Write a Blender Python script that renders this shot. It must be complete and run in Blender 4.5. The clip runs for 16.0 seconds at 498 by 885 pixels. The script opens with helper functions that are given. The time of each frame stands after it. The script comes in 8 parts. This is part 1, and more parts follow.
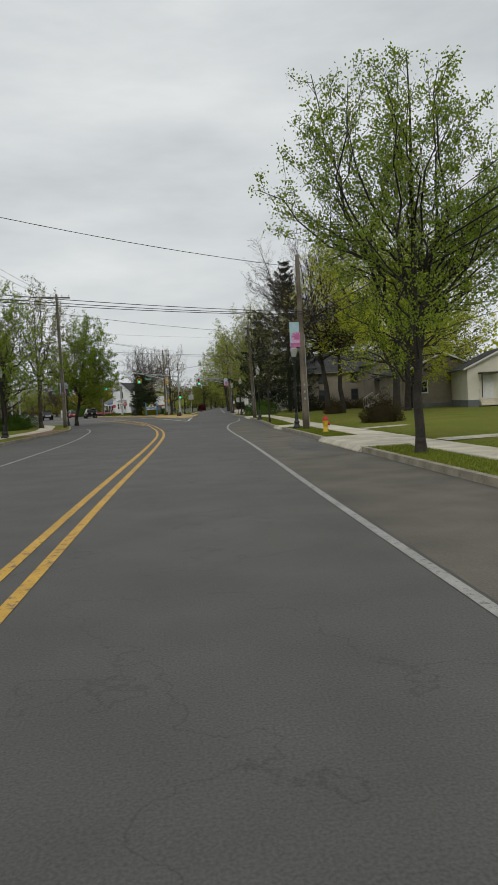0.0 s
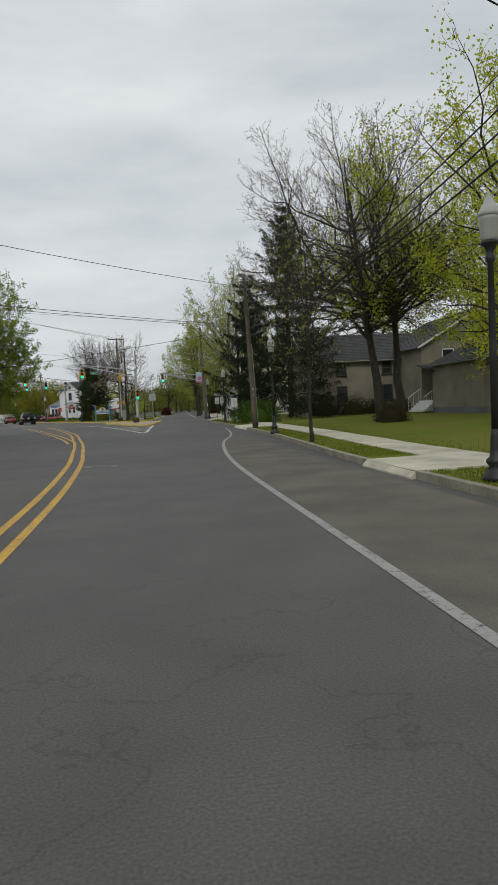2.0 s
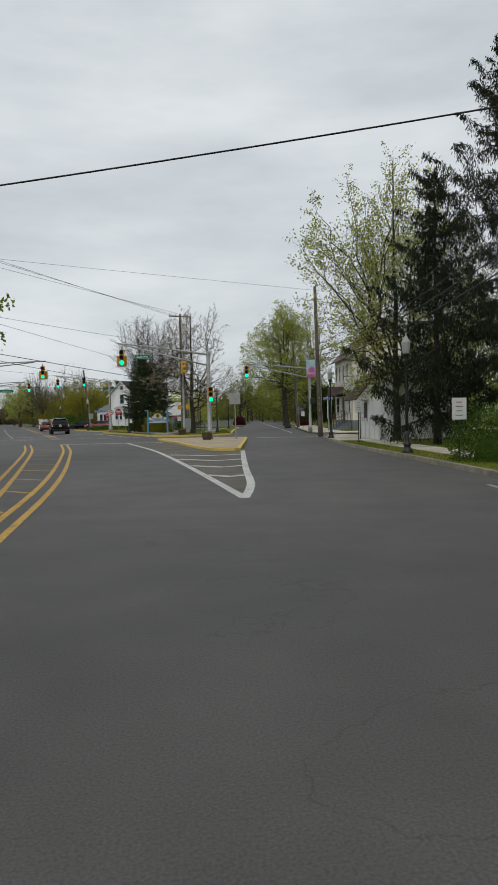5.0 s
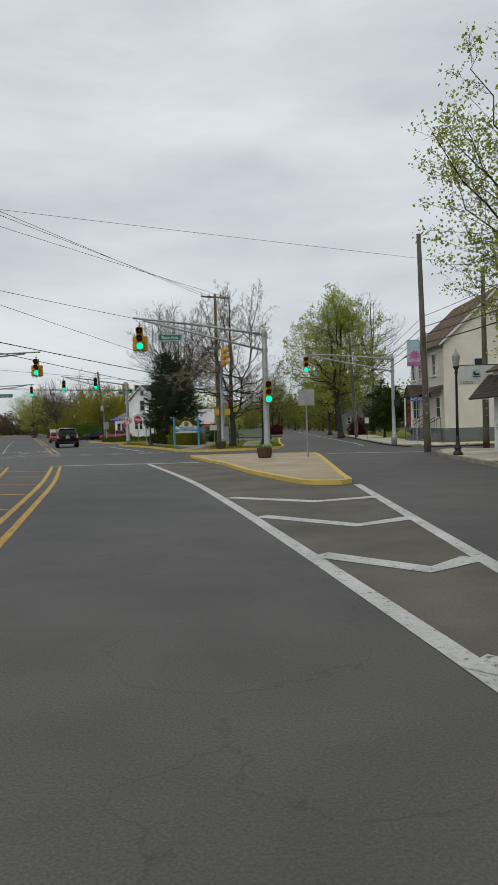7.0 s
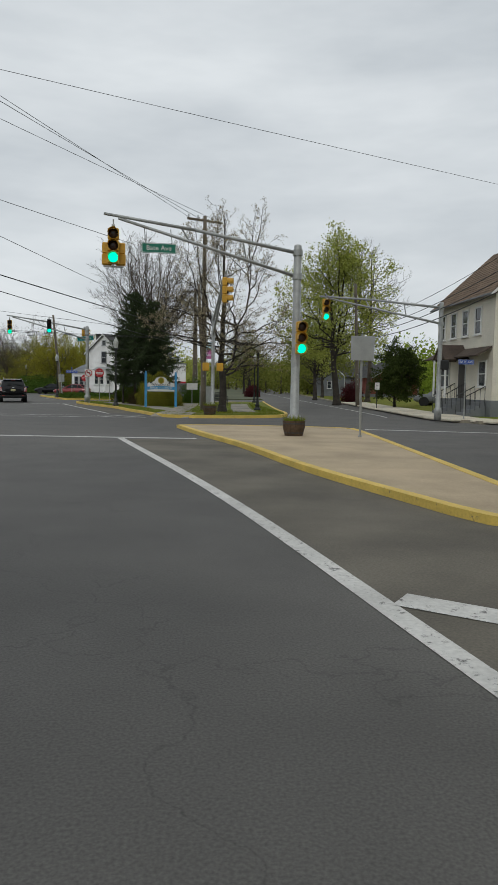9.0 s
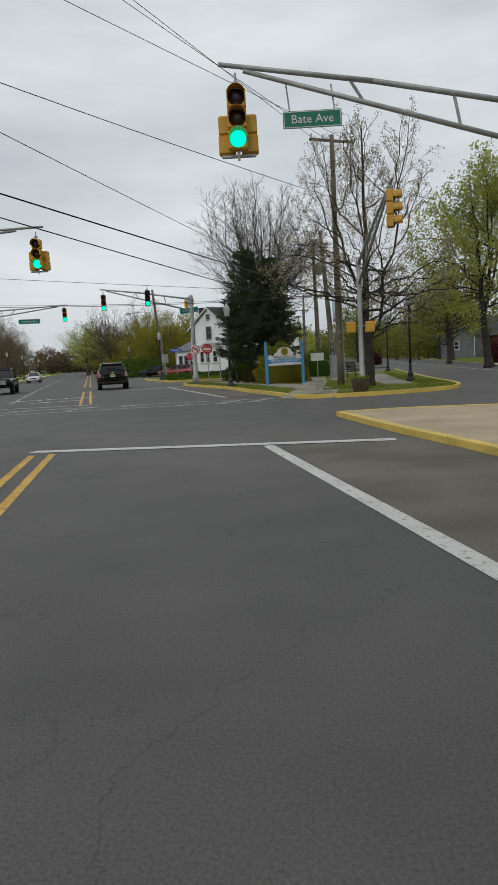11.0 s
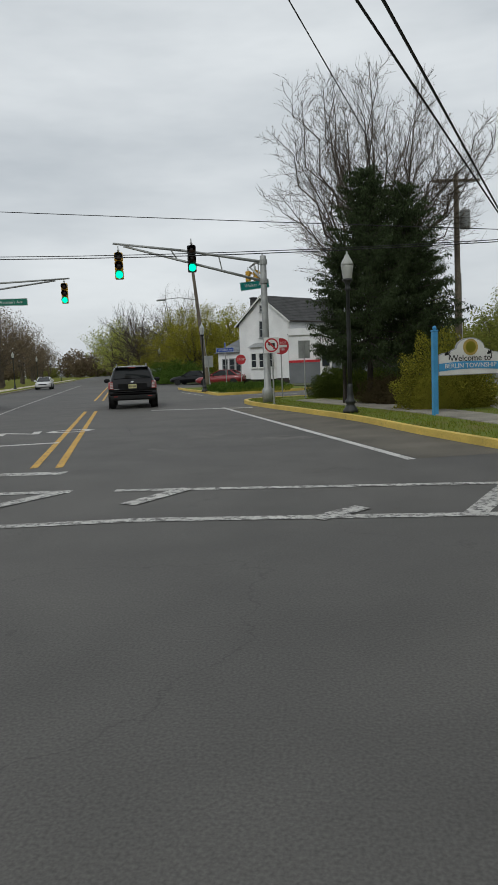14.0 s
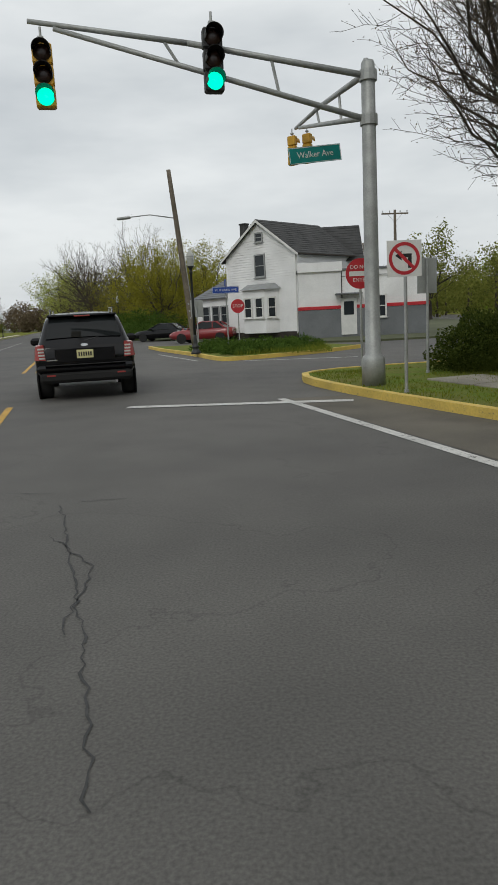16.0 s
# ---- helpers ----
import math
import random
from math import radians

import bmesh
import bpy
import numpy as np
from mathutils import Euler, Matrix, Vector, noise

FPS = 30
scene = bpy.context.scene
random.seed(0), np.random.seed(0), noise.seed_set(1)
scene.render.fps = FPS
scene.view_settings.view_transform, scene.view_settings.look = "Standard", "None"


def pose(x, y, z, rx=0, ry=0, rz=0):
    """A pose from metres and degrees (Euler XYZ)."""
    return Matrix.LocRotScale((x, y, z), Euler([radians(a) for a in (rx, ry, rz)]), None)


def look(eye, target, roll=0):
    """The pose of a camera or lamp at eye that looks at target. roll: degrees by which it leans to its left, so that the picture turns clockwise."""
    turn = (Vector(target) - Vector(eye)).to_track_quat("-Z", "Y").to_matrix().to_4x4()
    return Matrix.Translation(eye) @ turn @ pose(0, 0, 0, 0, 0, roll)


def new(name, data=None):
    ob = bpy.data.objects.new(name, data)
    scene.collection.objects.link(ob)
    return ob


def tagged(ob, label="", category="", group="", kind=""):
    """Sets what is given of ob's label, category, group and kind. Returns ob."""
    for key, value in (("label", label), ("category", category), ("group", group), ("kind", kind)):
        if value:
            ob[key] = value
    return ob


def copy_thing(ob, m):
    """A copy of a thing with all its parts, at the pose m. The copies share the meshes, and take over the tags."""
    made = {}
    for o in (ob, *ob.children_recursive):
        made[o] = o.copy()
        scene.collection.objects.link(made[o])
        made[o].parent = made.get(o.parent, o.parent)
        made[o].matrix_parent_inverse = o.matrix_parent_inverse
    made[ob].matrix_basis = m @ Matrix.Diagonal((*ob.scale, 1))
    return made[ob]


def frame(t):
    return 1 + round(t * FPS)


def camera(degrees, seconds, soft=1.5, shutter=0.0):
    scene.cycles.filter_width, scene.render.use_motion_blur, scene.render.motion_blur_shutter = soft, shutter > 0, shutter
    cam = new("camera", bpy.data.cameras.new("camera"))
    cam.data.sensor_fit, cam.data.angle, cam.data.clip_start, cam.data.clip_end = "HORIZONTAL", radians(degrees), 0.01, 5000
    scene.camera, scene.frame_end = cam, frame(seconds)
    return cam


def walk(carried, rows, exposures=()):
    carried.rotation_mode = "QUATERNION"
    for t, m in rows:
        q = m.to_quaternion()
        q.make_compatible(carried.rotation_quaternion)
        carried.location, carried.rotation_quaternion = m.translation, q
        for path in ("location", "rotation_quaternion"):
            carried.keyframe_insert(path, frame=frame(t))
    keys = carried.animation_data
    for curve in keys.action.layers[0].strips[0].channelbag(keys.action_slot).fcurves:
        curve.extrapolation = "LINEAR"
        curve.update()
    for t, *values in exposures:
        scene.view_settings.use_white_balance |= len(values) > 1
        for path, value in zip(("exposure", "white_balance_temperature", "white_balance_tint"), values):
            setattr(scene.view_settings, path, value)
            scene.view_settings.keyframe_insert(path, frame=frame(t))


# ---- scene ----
cam = camera(39.26, 16.0)
PATH = [
    (0, (0.000, -0.000, 1.571), (0.881, 9.945, 1.000), -2.83),
    (0.5, (0.180, 6.682, 1.532), (1.276, 16.607, 0.986), -3.42),
    (1, (0.326, 13.295, 1.548), (1.710, 23.175, 0.863), -3.73),
    (1.5, (0.361, 19.615, 1.444), (1.871, 29.486, 0.843), -3.19),
    (2, (0.434, 25.475, 1.499), (1.831, 35.362, 0.954), -2.82),
    (2.5, (0.372, 30.895, 1.456), (1.566, 40.807, 1.015), -1.53),
    (3, (0.219, 36.363, 1.466), (1.391, 46.278, 1.027), -1.26),
    (3.5, (0.038, 41.903, 1.623), (0.982, 51.844, 1.094), -1.16),
    (4, (-0.092, 47.150, 1.595), (0.861, 57.091, 1.086), -1.26),
    (4.2, (-0.154, 49.155, 1.646), (0.432, 59.127, 1.183), -0.82),
    (6.3, (-1.683, 66.720, 1.560), (-1.218, 76.704, 1.251), -1.84),
    (6.5, (-1.850, 68.123, 1.561), (-1.479, 78.112, 1.273), -2.10),
    (7, (-2.377, 71.451, 1.606), (-2.151, 81.446, 1.363), -1.66),
    (7.5, (-2.850, 74.479, 1.589), (-2.644, 84.472, 1.291), -0.91),
    (8, (-3.303, 77.333, 1.581), (-2.872, 87.315, 1.159), 0.14),
    (8.2, (-3.466, 78.360, 1.603), (-2.951, 88.338, 1.175), 0.25),
    (8.5, (-3.741, 79.798, 1.628), (-3.071, 89.763, 1.130), 0.65),
    (9, (-4.106, 81.925, 1.618), (-3.284, 91.859, 0.809), 0.95),
    (9.5, (-4.495, 84.105, 1.590), (-4.149, 94.068, 0.806), 0.67),
    (10, (-4.901, 86.120, 1.606), (-5.449, 96.056, 0.622), -1.68),
    (10.2, (-5.038, 86.922, 1.583), (-5.601, 96.839, 0.427), -2.35),
    (12.3, (-7.264, 97.727, 1.512), (-8.060, 107.626, 0.343), -3.95),
    (12.5, (-7.552, 98.895, 1.540), (-8.309, 108.798, 0.378), -3.78),
    (13, (-8.284, 101.960, 1.568), (-9.214, 111.852, 0.442), -3.33),
    (13.5, (-9.023, 105.378, 1.512), (-9.993, 115.275, 0.455), -2.60),
    (14, (-9.977, 108.905, 1.572), (-11.057, 118.789, 0.504), -2.34),
    (14.5, (-10.863, 112.658, 1.510), (-11.756, 122.563, 0.463), -1.43),
    (15, (-11.921, 116.398, 1.629), (-12.613, 126.286, 0.303), -1.30),
    (15.2, (-12.318, 117.845, 1.592), (-12.928, 127.722, 0.155), -1.14),
    (15.5, (-12.949, 119.905, 1.586), (-13.489, 129.751, -0.075), -1.24),
    (16, (-14.026, 123.631, 1.541), (-14.518, 133.463, -0.216), -2.95),
]
walk(cam, [(t, look(eye, target, roll)) for t, eye, target, roll in PATH], exposures=[(0.0, 0.0, 6550, 6.0), (3.0, 0.0, 6350, 6.0), (14.5, 0.0, 6350, 6.0), (15.3, 0.1, 6450, 6.0), (16.0, 0.1, 6500, 6.0)])

# ---- light: an overcast spring day ----
world = bpy.data.worlds.new("overcast")
scene.world = world
world.use_nodes = True
wn, wl = world.node_tree.nodes, world.node_tree.links
wn.clear()
w_out = wn.new("ShaderNodeOutputWorld")
w_bg = wn.new("ShaderNodeBackground")
w_sky = wn.new("ShaderNodeTexSky")
w_sky.sky_type, w_sky.sun_disc = "NISHITA", False
w_sky.sun_elevation, w_sky.sun_rotation = radians(52), radians(150)
w_sky.air_density, w_sky.dust_density = 1.0, 4.0
w_co = wn.new("ShaderNodeTexCoord")
w_map = wn.new("ShaderNodeMapping")
w_map.inputs["Scale"].default_value = (1.0, 1.0, 3.6)
w_noise = wn.new("ShaderNodeTexNoise")
w_noise.inputs["Scale"].default_value, w_noise.inputs["Detail"].default_value = 2.0, 5.0
w_noise.inputs["Roughness"].default_value = 0.55
w_ramp = wn.new("ShaderNodeValToRGB")
w_ramp.color_ramp.elements[0].position, w_ramp.color_ramp.elements[0].color = 0.28, (5.3, 5.55, 5.92, 1)
w_ramp.color_ramp.elements[1].position, w_ramp.color_ramp.elements[1].color = 0.66, (8.2, 8.3, 8.52, 1)
w_mix = wn.new("ShaderNodeMixRGB")
w_mix.inputs["Fac"].default_value = 0.93
wl.new(w_co.outputs["Generated"], w_map.inputs["Vector"])
wl.new(w_map.outputs["Vector"], w_noise.inputs["Vector"])
wl.new(w_noise.outputs["Fac"], w_ramp.inputs["Fac"])
wl.new(w_sky.outputs["Color"], w_mix.inputs["Color1"])
wl.new(w_ramp.outputs["Color"], w_mix.inputs["Color2"])
wl.new(w_mix.outputs["Color"], w_bg.inputs["Color"])
w_bg.inputs["Strength"].default_value = 0.097
wl.new(w_bg.outputs["Background"], w_out.inputs["Surface"])
sun = new("sun", bpy.data.lights.new("sun", "SUN"))
sun.data.energy, sun.data.angle, sun.data.color = 0.7, radians(20), (1.0, 0.96, 0.9)
sun.matrix_world = look((-30, -40, 90), (5, 60, 0))


# ---- materials ----
def material(name, color, rough=0.8, metal=0.0, var=0.25, scale=3.0, fine=40.0, bump=0.15, spread=0.0, emit=None, coat=0.0, tone2=None, detail_dist=0.01, spec=0.5):
    """A surface with variation at two scales, per-piece variation and fine relief."""
    m = bpy.data.materials.new(name)
    m.use_nodes = True
    n, l = m.node_tree.nodes, m.node_tree.links
    b = n["Principled BSDF"]
    co = n.new("ShaderNodeTexCoord")
    n1, n2 = n.new("ShaderNodeTexNoise"), n.new("ShaderNodeTexNoise")
    n1.inputs["Scale"].default_value, n1.inputs["Detail"].default_value = scale, 5
    n2.inputs["Scale"].default_value, n2.inputs["Detail"].default_value = fine, 4
    geo = n.new("ShaderNodeNewGeometry")
    for x in (n1, n2):
        l.new(geo.outputs["Position"], x.inputs["Vector"])
    info = n.new("ShaderNodeObjectInfo")
    ramp = n.new("ShaderNodeValToRGB")
    c2 = tone2 or tuple(c * (1 - var) for c in color)
    ramp.color_ramp.elements[0].position, ramp.color_ramp.elements[1].position = 0.32, 0.68
    ramp.color_ramp.elements[0].color = (*c2, 1)
    ramp.color_ramp.elements[1].color = (*[min(1, c * (1 + var * 0.35)) for c in color], 1)
    l.new(n1.outputs["Fac"], ramp.inputs["Fac"])
    hsv = n.new("ShaderNodeHueSaturation")
    l.new(ramp.outputs["Color"], hsv.inputs["Color"])
    mr = n.new("ShaderNodeMapRange")
    mr.inputs["From Min"].default_value, mr.inputs["From Max"].default_value = 0.3, 0.7
    mr.inputs["To Min"].default_value, mr.inputs["To Max"].default_value = 1 - var * 0.6, 1 + var * 0.45
    l.new(n2.outputs["Fac"], mr.inputs["Value"])
    last = mr.outputs["Result"]
    if spread:
        mr2 = n.new("ShaderNodeMapRange")
        mr2.inputs["To Min"].default_value, mr2.inputs["To Max"].default_value = 1 - spread, 1 + spread
        l.new(info.outputs["Random"], mr2.inputs["Value"])
        mul = n.new("ShaderNodeMath")
        mul.operation = "MULTIPLY"
        l.new(last, mul.inputs[0])
        l.new(mr2.outputs["Result"], mul.inputs[1])
        last = mul.outputs["Value"]
    l.new(last, hsv.inputs["Value"])
    l.new(hsv.outputs["Color"], b.inputs["Base Color"])
    b.inputs["Roughness"].default_value, b.inputs["Metallic"].default_value = rough, metal
    b.inputs["Specular IOR Level"].default_value = spec
    if coat:
        b.inputs["Coat Weight"].default_value, b.inputs["Coat Roughness"].default_value = coat, 0.06
    if bump:
        bp = n.new("ShaderNodeBump")
        bp.inputs["Strength"].default_value, bp.inputs["Distance"].default_value = bump, detail_dist
        l.new(n2.outputs["Fac"], bp.inputs["Height"])
        l.new(bp.outputs["Normal"], b.inputs["Normal"])
    if emit:
        b.inputs["Emission Color"].default_value, b.inputs["Emission Strength"].default_value = (*emit[0], 1), emit[1]
    return m


def leaf_material(name, a, b_, trans=0.35):
    """Leaves: a spread of two colours leaf by leaf, a little light coming through."""
    m = bpy.data.materials.new(name)
    m.use_nodes = True
    n, l = m.node_tree.nodes, m.node_tree.links
    n.clear()
    out, geo, ramp = n.new("ShaderNodeOutputMaterial"), n.new("ShaderNodeNewGeometry"), n.new("ShaderNodeValToRGB")
    nz = n.new("ShaderNodeTexNoise")
    nz.inputs["Scale"].default_value = 0.7
    l.new(geo.outputs["Position"], nz.inputs["Vector"])
    add = n.new("ShaderNodeMath")
    add.operation = "MULTIPLY_ADD"
    l.new(geo.outputs["Random Per Island"], add.inputs[0])
    add.inputs[1].default_value = 0.6
    sub = n.new("ShaderNodeMath")
    sub.operation = "MULTIPLY"
    sub.inputs[1].default_value = 0.5
    l.new(nz.outputs["Fac"], sub.inputs[0])
    l.new(sub.outputs["Value"], add.inputs[2])
    ramp.color_ramp.elements[0].position, ramp.color_ramp.elements[1].position = 0.15, 0.85
    ramp.color_ramp.elements[0].color, ramp.color_ramp.elements[1].color = (*a, 1), (*b_, 1)
    l.new(add.outputs["Value"], ramp.inputs["Fac"])
    d, t, mix = n.new("ShaderNodeBsdfDiffuse"), n.new("ShaderNodeBsdfTranslucent"), n.new("ShaderNodeMixShader")
    mix.inputs["Fac"].default_value = trans
    for s in (d, t):
        l.new(ramp.outputs["Color"], s.inputs["Color"])
    l.new(d.outputs["BSDF"], mix.inputs[1])
    l.new(t.outputs["BSDF"], mix.inputs[2])
    l.new(mix.outputs["Shader"], out.inputs["Surface"])
    return m


def glass_material(name, color=(0.03, 0.035, 0.04), rough=0.05):
    m = bpy.data.materials.new(name)
    m.use_nodes = True
    b = m.node_tree.nodes["Principled BSDF"]
    b.inputs["Base Color"].default_value = (*color, 1)
    b.inputs["Roughness"].default_value = rough
    b.inputs["IOR"].default_value = 1.5
    b.inputs["Specular IOR Level"].default_value = 0.3
    return m


def road_material(name):
    """Worn asphalt: stones, broad patches, darker wheel tracks of oil, fine cracks."""
    m = bpy.data.materials.new(name)
    m.use_nodes = True
    n, l = m.node_tree.nodes, m.node_tree.links
    b = n["Principled BSDF"]
    geo = n.new("ShaderNodeNewGeometry")
    big, mid, fine, crack = (n.new("ShaderNodeTexNoise") for _ in range(4))
    for x, s, dt in ((big, 0.09, 4), (mid, 0.9, 6), (fine, 60, 3), (crack, 0.35, 8)):
        x.inputs["Scale"].default_value, x.inputs["Detail"].default_value = s, dt
        l.new(geo.outputs["Position"], x.inputs["Vector"])
    ramp = n.new("ShaderNodeValToRGB")
    ramp.color_ramp.elements[0].position, ramp.color_ramp.elements[0].color = 0.3, (0.076, 0.073, 0.069, 1)
    ramp.color_ramp.elements[1].position, ramp.color_ramp.elements[1].color = 0.7, (0.116, 0.110, 0.100, 1)
    l.new(big.outputs["Fac"], ramp.inputs["Fac"])
    r2 = n.new("ShaderNodeMapRange")
    r2.inputs["From Min"].default_value, r2.inputs["From Max"].default_value = 0.25, 0.75
    r2.inputs["To Min"].default_value, r2.inputs["To Max"].default_value = 0.78, 1.12
    l.new(mid.outputs["Fac"], r2.inputs["Value"])
    r3 = n.new("ShaderNodeMapRange")
    r3.inputs["From Min"].default_value, r3.inputs["From Max"].default_value = 0.3, 0.7
    r3.inputs["To Min"].default_value, r3.inputs["To Max"].default_value = 0.72, 1.28
    l.new(fine.outputs["Fac"], r3.inputs["Value"])
    # thin cracks where a slow noise crosses its middle value
    dist = n.new("ShaderNodeMath")
    dist.operation = "SUBTRACT"
    dist.inputs[1].default_value = 0.5
    l.new(crack.outputs["Fac"], dist.inputs[0])
    ab = n.new("ShaderNodeMath")
    ab.operation = "ABSOLUTE"
    l.new(dist.outputs["Value"], ab.inputs[0])
    r4 = n.new("ShaderNodeMapRange")
    r4.inputs["From Min"].default_value, r4.inputs["From Max"].default_value = 0.0, 0.003
    r4.inputs["To Min"].default_value, r4.inputs["To Max"].default_value = 0.72, 1.0
    l.new(ab.outputs["Value"], r4.inputs["Value"])
    m1, m2, m3 = (n.new("ShaderNodeMath") for _ in range(3))
    for q in (m1, m2):
        q.operation = "MULTIPLY"
    l.new(r2.outputs["Result"], m1.inputs[0])
    l.new(r3.outputs["Result"], m1.inputs[1])
    l.new(m1.outputs["Value"], m2.inputs[0])
    l.new(r4.outputs["Result"], m2.inputs[1])
    hsv = n.new("ShaderNodeHueSaturation")
    l.new(ramp.outputs["Color"], hsv.inputs["Color"])
    l.new(m2.outputs["Value"], hsv.inputs["Value"])
    l.new(hsv.outputs["Color"], b.inputs["Base Color"])
    b.inputs["Roughness"].default_value = 0.78
    bp = n.new("ShaderNodeBump")
    bp.inputs["Strength"].default_value, bp.inputs["Distance"].default_value = 0.35, 0.01
    l.new(fine.outputs["Fac"], bp.inputs["Height"])
    l.new(bp.outputs["Normal"], b.inputs["Normal"])
    return m


def paint_material(name, color, worn=0.42):
    """Road paint, worn through to the asphalt in flecks."""
    m = material(name, color, rough=0.7, var=0.2, scale=1.3, fine=25)
    n, l = m.node_tree.nodes, m.node_tree.links
    b = n["Principled BSDF"]
    geo = n.new("ShaderNodeNewGeometry")
    a = n.new("ShaderNodeTexNoise")
    a.inputs["Scale"].default_value, a.inputs["Detail"].default_value, a.inputs["Roughness"].default_value = 9.0, 9, 0.78
    l.new(geo.outputs["Position"], a.inputs["Vector"])
    r = n.new("ShaderNodeValToRGB")
    r.color_ramp.elements[0].position, r.color_ramp.elements[1].position = worn - 0.03, worn + 0.05
    l.new(a.outputs["Fac"], r.inputs["Fac"])
    mix = n.new("ShaderNodeMixRGB")
    mix.inputs["Color1"].default_value = (0.10, 0.096, 0.09, 1)
    l.new(r.outputs["Color"], mix.inputs["Fac"])
    old = b.inputs["Base Color"].links[0].from_socket
    l.new(old, mix.inputs["Color2"])
    l.new(mix.outputs["Color"], b.inputs["Base Color"])
    return m


ASPHALT = road_material("asphalt")
WHITE_PAINT = paint_material("white_road_paint", (0.60, 0.59, 0.56), 0.40)
WORN_PAINT = paint_material("worn_edge_line_paint", (0.36, 0.35, 0.33), 0.42)
FADED_PAINT = paint_material("faded_road_paint", (0.52, 0.51, 0.48), 0.47)
YELLOW_PAINT = paint_material("yellow_road_paint", (0.62, 0.36, 0.05), 0.42)
OLD_ASPHALT = material("dusty_old_asphalt", (0.135, 0.121, 0.096), rough=0.9, var=0.35, scale=0.7, fine=45, bump=0.3)
PATCH = material("asphalt_patch", (0.135, 0.129, 0.118), rough=0.85, var=0.4, scale=3, fine=30)
DAMP_PATCH = material("damp_asphalt_patch", (0.088, 0.084, 0.077), rough=0.75, var=0.35, scale=1.5, fine=40)
DARK_PATCH = material("dark_asphalt_patch", (0.05, 0.05, 0.05), rough=0.8, var=0.4, scale=2, fine=30)
CONCRETE = material("concrete", (0.60, 0.545, 0.43), var=0.3, scale=1.2, fine=30, spread=0.1)
OLD_CONCRETE = material("old_path_concrete", (0.30, 0.275, 0.225), var=0.35, scale=1.0, fine=28, spread=0.1)
ISLAND = material("tan_concrete", (0.45, 0.355, 0.235), var=0.22, scale=0.8, fine=40)
KERB = material("kerb_concrete", (0.33, 0.29, 0.22), var=0.35, scale=2.0, fine=25)
KERB_YELLOW = paint_material("kerb_yellow_paint", (0.68, 0.49, 0.11), 0.36)
GRASS = material("lawn_grass", (0.112, 0.150, 0.020), tone2=(0.190, 0.172, 0.044), spec=0.05, rough=0.95, var=0.45, scale=0.35, fine=22, bump=0.5, detail_dist=0.04)
VERGE = material("verge_grass", (0.115, 0.17, 0.025), tone2=(0.18, 0.165, 0.06), spec=0.05, rough=0.95, var=0.45, scale=0.9, fine=25, bump=0.5, detail_dist=0.04)
FAR_GROUND = material("far_ground", (0.09, 0.10, 0.05), rough=0.95, var=0.3, scale=0.02, fine=0.5, bump=0)
BLADE = leaf_material("grass_blades", (0.09, 0.13, 0.015), (0.24, 0.26, 0.04), 0.4)
BARK = material("grey_brown_bark", (0.085, 0.068, 0.05), rough=0.95, var=0.5, scale=3, fine=18, bump=0.6, detail_dist=0.03)
DARK_BARK = material("dark_bark", (0.045, 0.037, 0.03), rough=0.95, var=0.5, scale=3, fine=18, bump=0.6, detail_dist=0.03)
LEAF_GREEN = leaf_material("fresh_green_leaves", (0.11, 0.175, 0.02), (0.31, 0.39, 0.06), 0.55)
LEAF_OLIVE = leaf_material("olive_spring_leaves", (0.11, 0.13, 0.025), (0.24, 0.25, 0.06), 0.45)
LEAF_WILLOW = leaf_material("willow_spring_leaves", (0.17, 0.17, 0.02), (0.36, 0.33, 0.05), 0.45)
LEAF_YELLOW = leaf_material("yellow_green_leaves", (0.29, 0.34, 0.02), (0.60, 0.62, 0.07), 0.58)
LEAF_PALE = leaf_material("pale_spring_leaves", (0.24, 0.28, 0.05), (0.45, 0.47, 0.12), 0.55)
LEAF_BUD = leaf_material("brown_buds", (0.10, 0.07, 0.05), (0.20, 0.16, 0.10))
LEAF_BLOSSOM = leaf_material("whitish_blossom", (0.20, 0.16, 0.09), (0.38, 0.33, 0.22))
LEAF_RED = leaf_material("dark_red_leaves", (0.05, 0.018, 0.02), (0.13, 0.035, 0.04))
LEAF_SHRUB = leaf_material("shrub_leaves", (0.028, 0.062, 0.012), (0.10, 0.16, 0.03), 0.2)
LEAF_BOX = leaf_material("clipped_box_leaves", (0.024, 0.042, 0.010), (0.10, 0.125, 0.024), 0.2)
LEAF_GOLD = leaf_material("golden_shrub_leaves", (0.055, 0.065, 0.012), (0.30, 0.28, 0.04), 0.25)
LEAF_BROWN = leaf_material("brown_shrub_leaves", (0.035, 0.028, 0.015), (0.075, 0.06, 0.03), 0.15)
NEEDLE = leaf_material("dark_needles", (0.022, 0.033, 0.017), (0.074, 0.098, 0.046), 0.2)
SPRUCE = leaf_material("spruce_needles", (0.014, 0.019, 0.014), (0.05, 0.06, 0.036), 0.15)
LEAF_DARK = leaf_material("dark_feathery_leaves", (0.022, 0.036, 0.010), (0.075, 0.098, 0.028), 0.2)
POLE_WOOD = material("weathered_pole_wood", (0.15, 0.125, 0.095), rough=0.92, var=0.4, scale=1.0, fine=14, bump=0.5, detail_dist=0.02, spread=0.12)
LAMP_METAL = material("black_painted_iron", (0.018, 0.02, 0.019), rough=0.5, var=0.3, bump=0.05)
LAMP_GLASS = material("frosted_lamp_glass", (0.42, 0.43, 0.40), rough=0.35, var=0.12, bump=0)
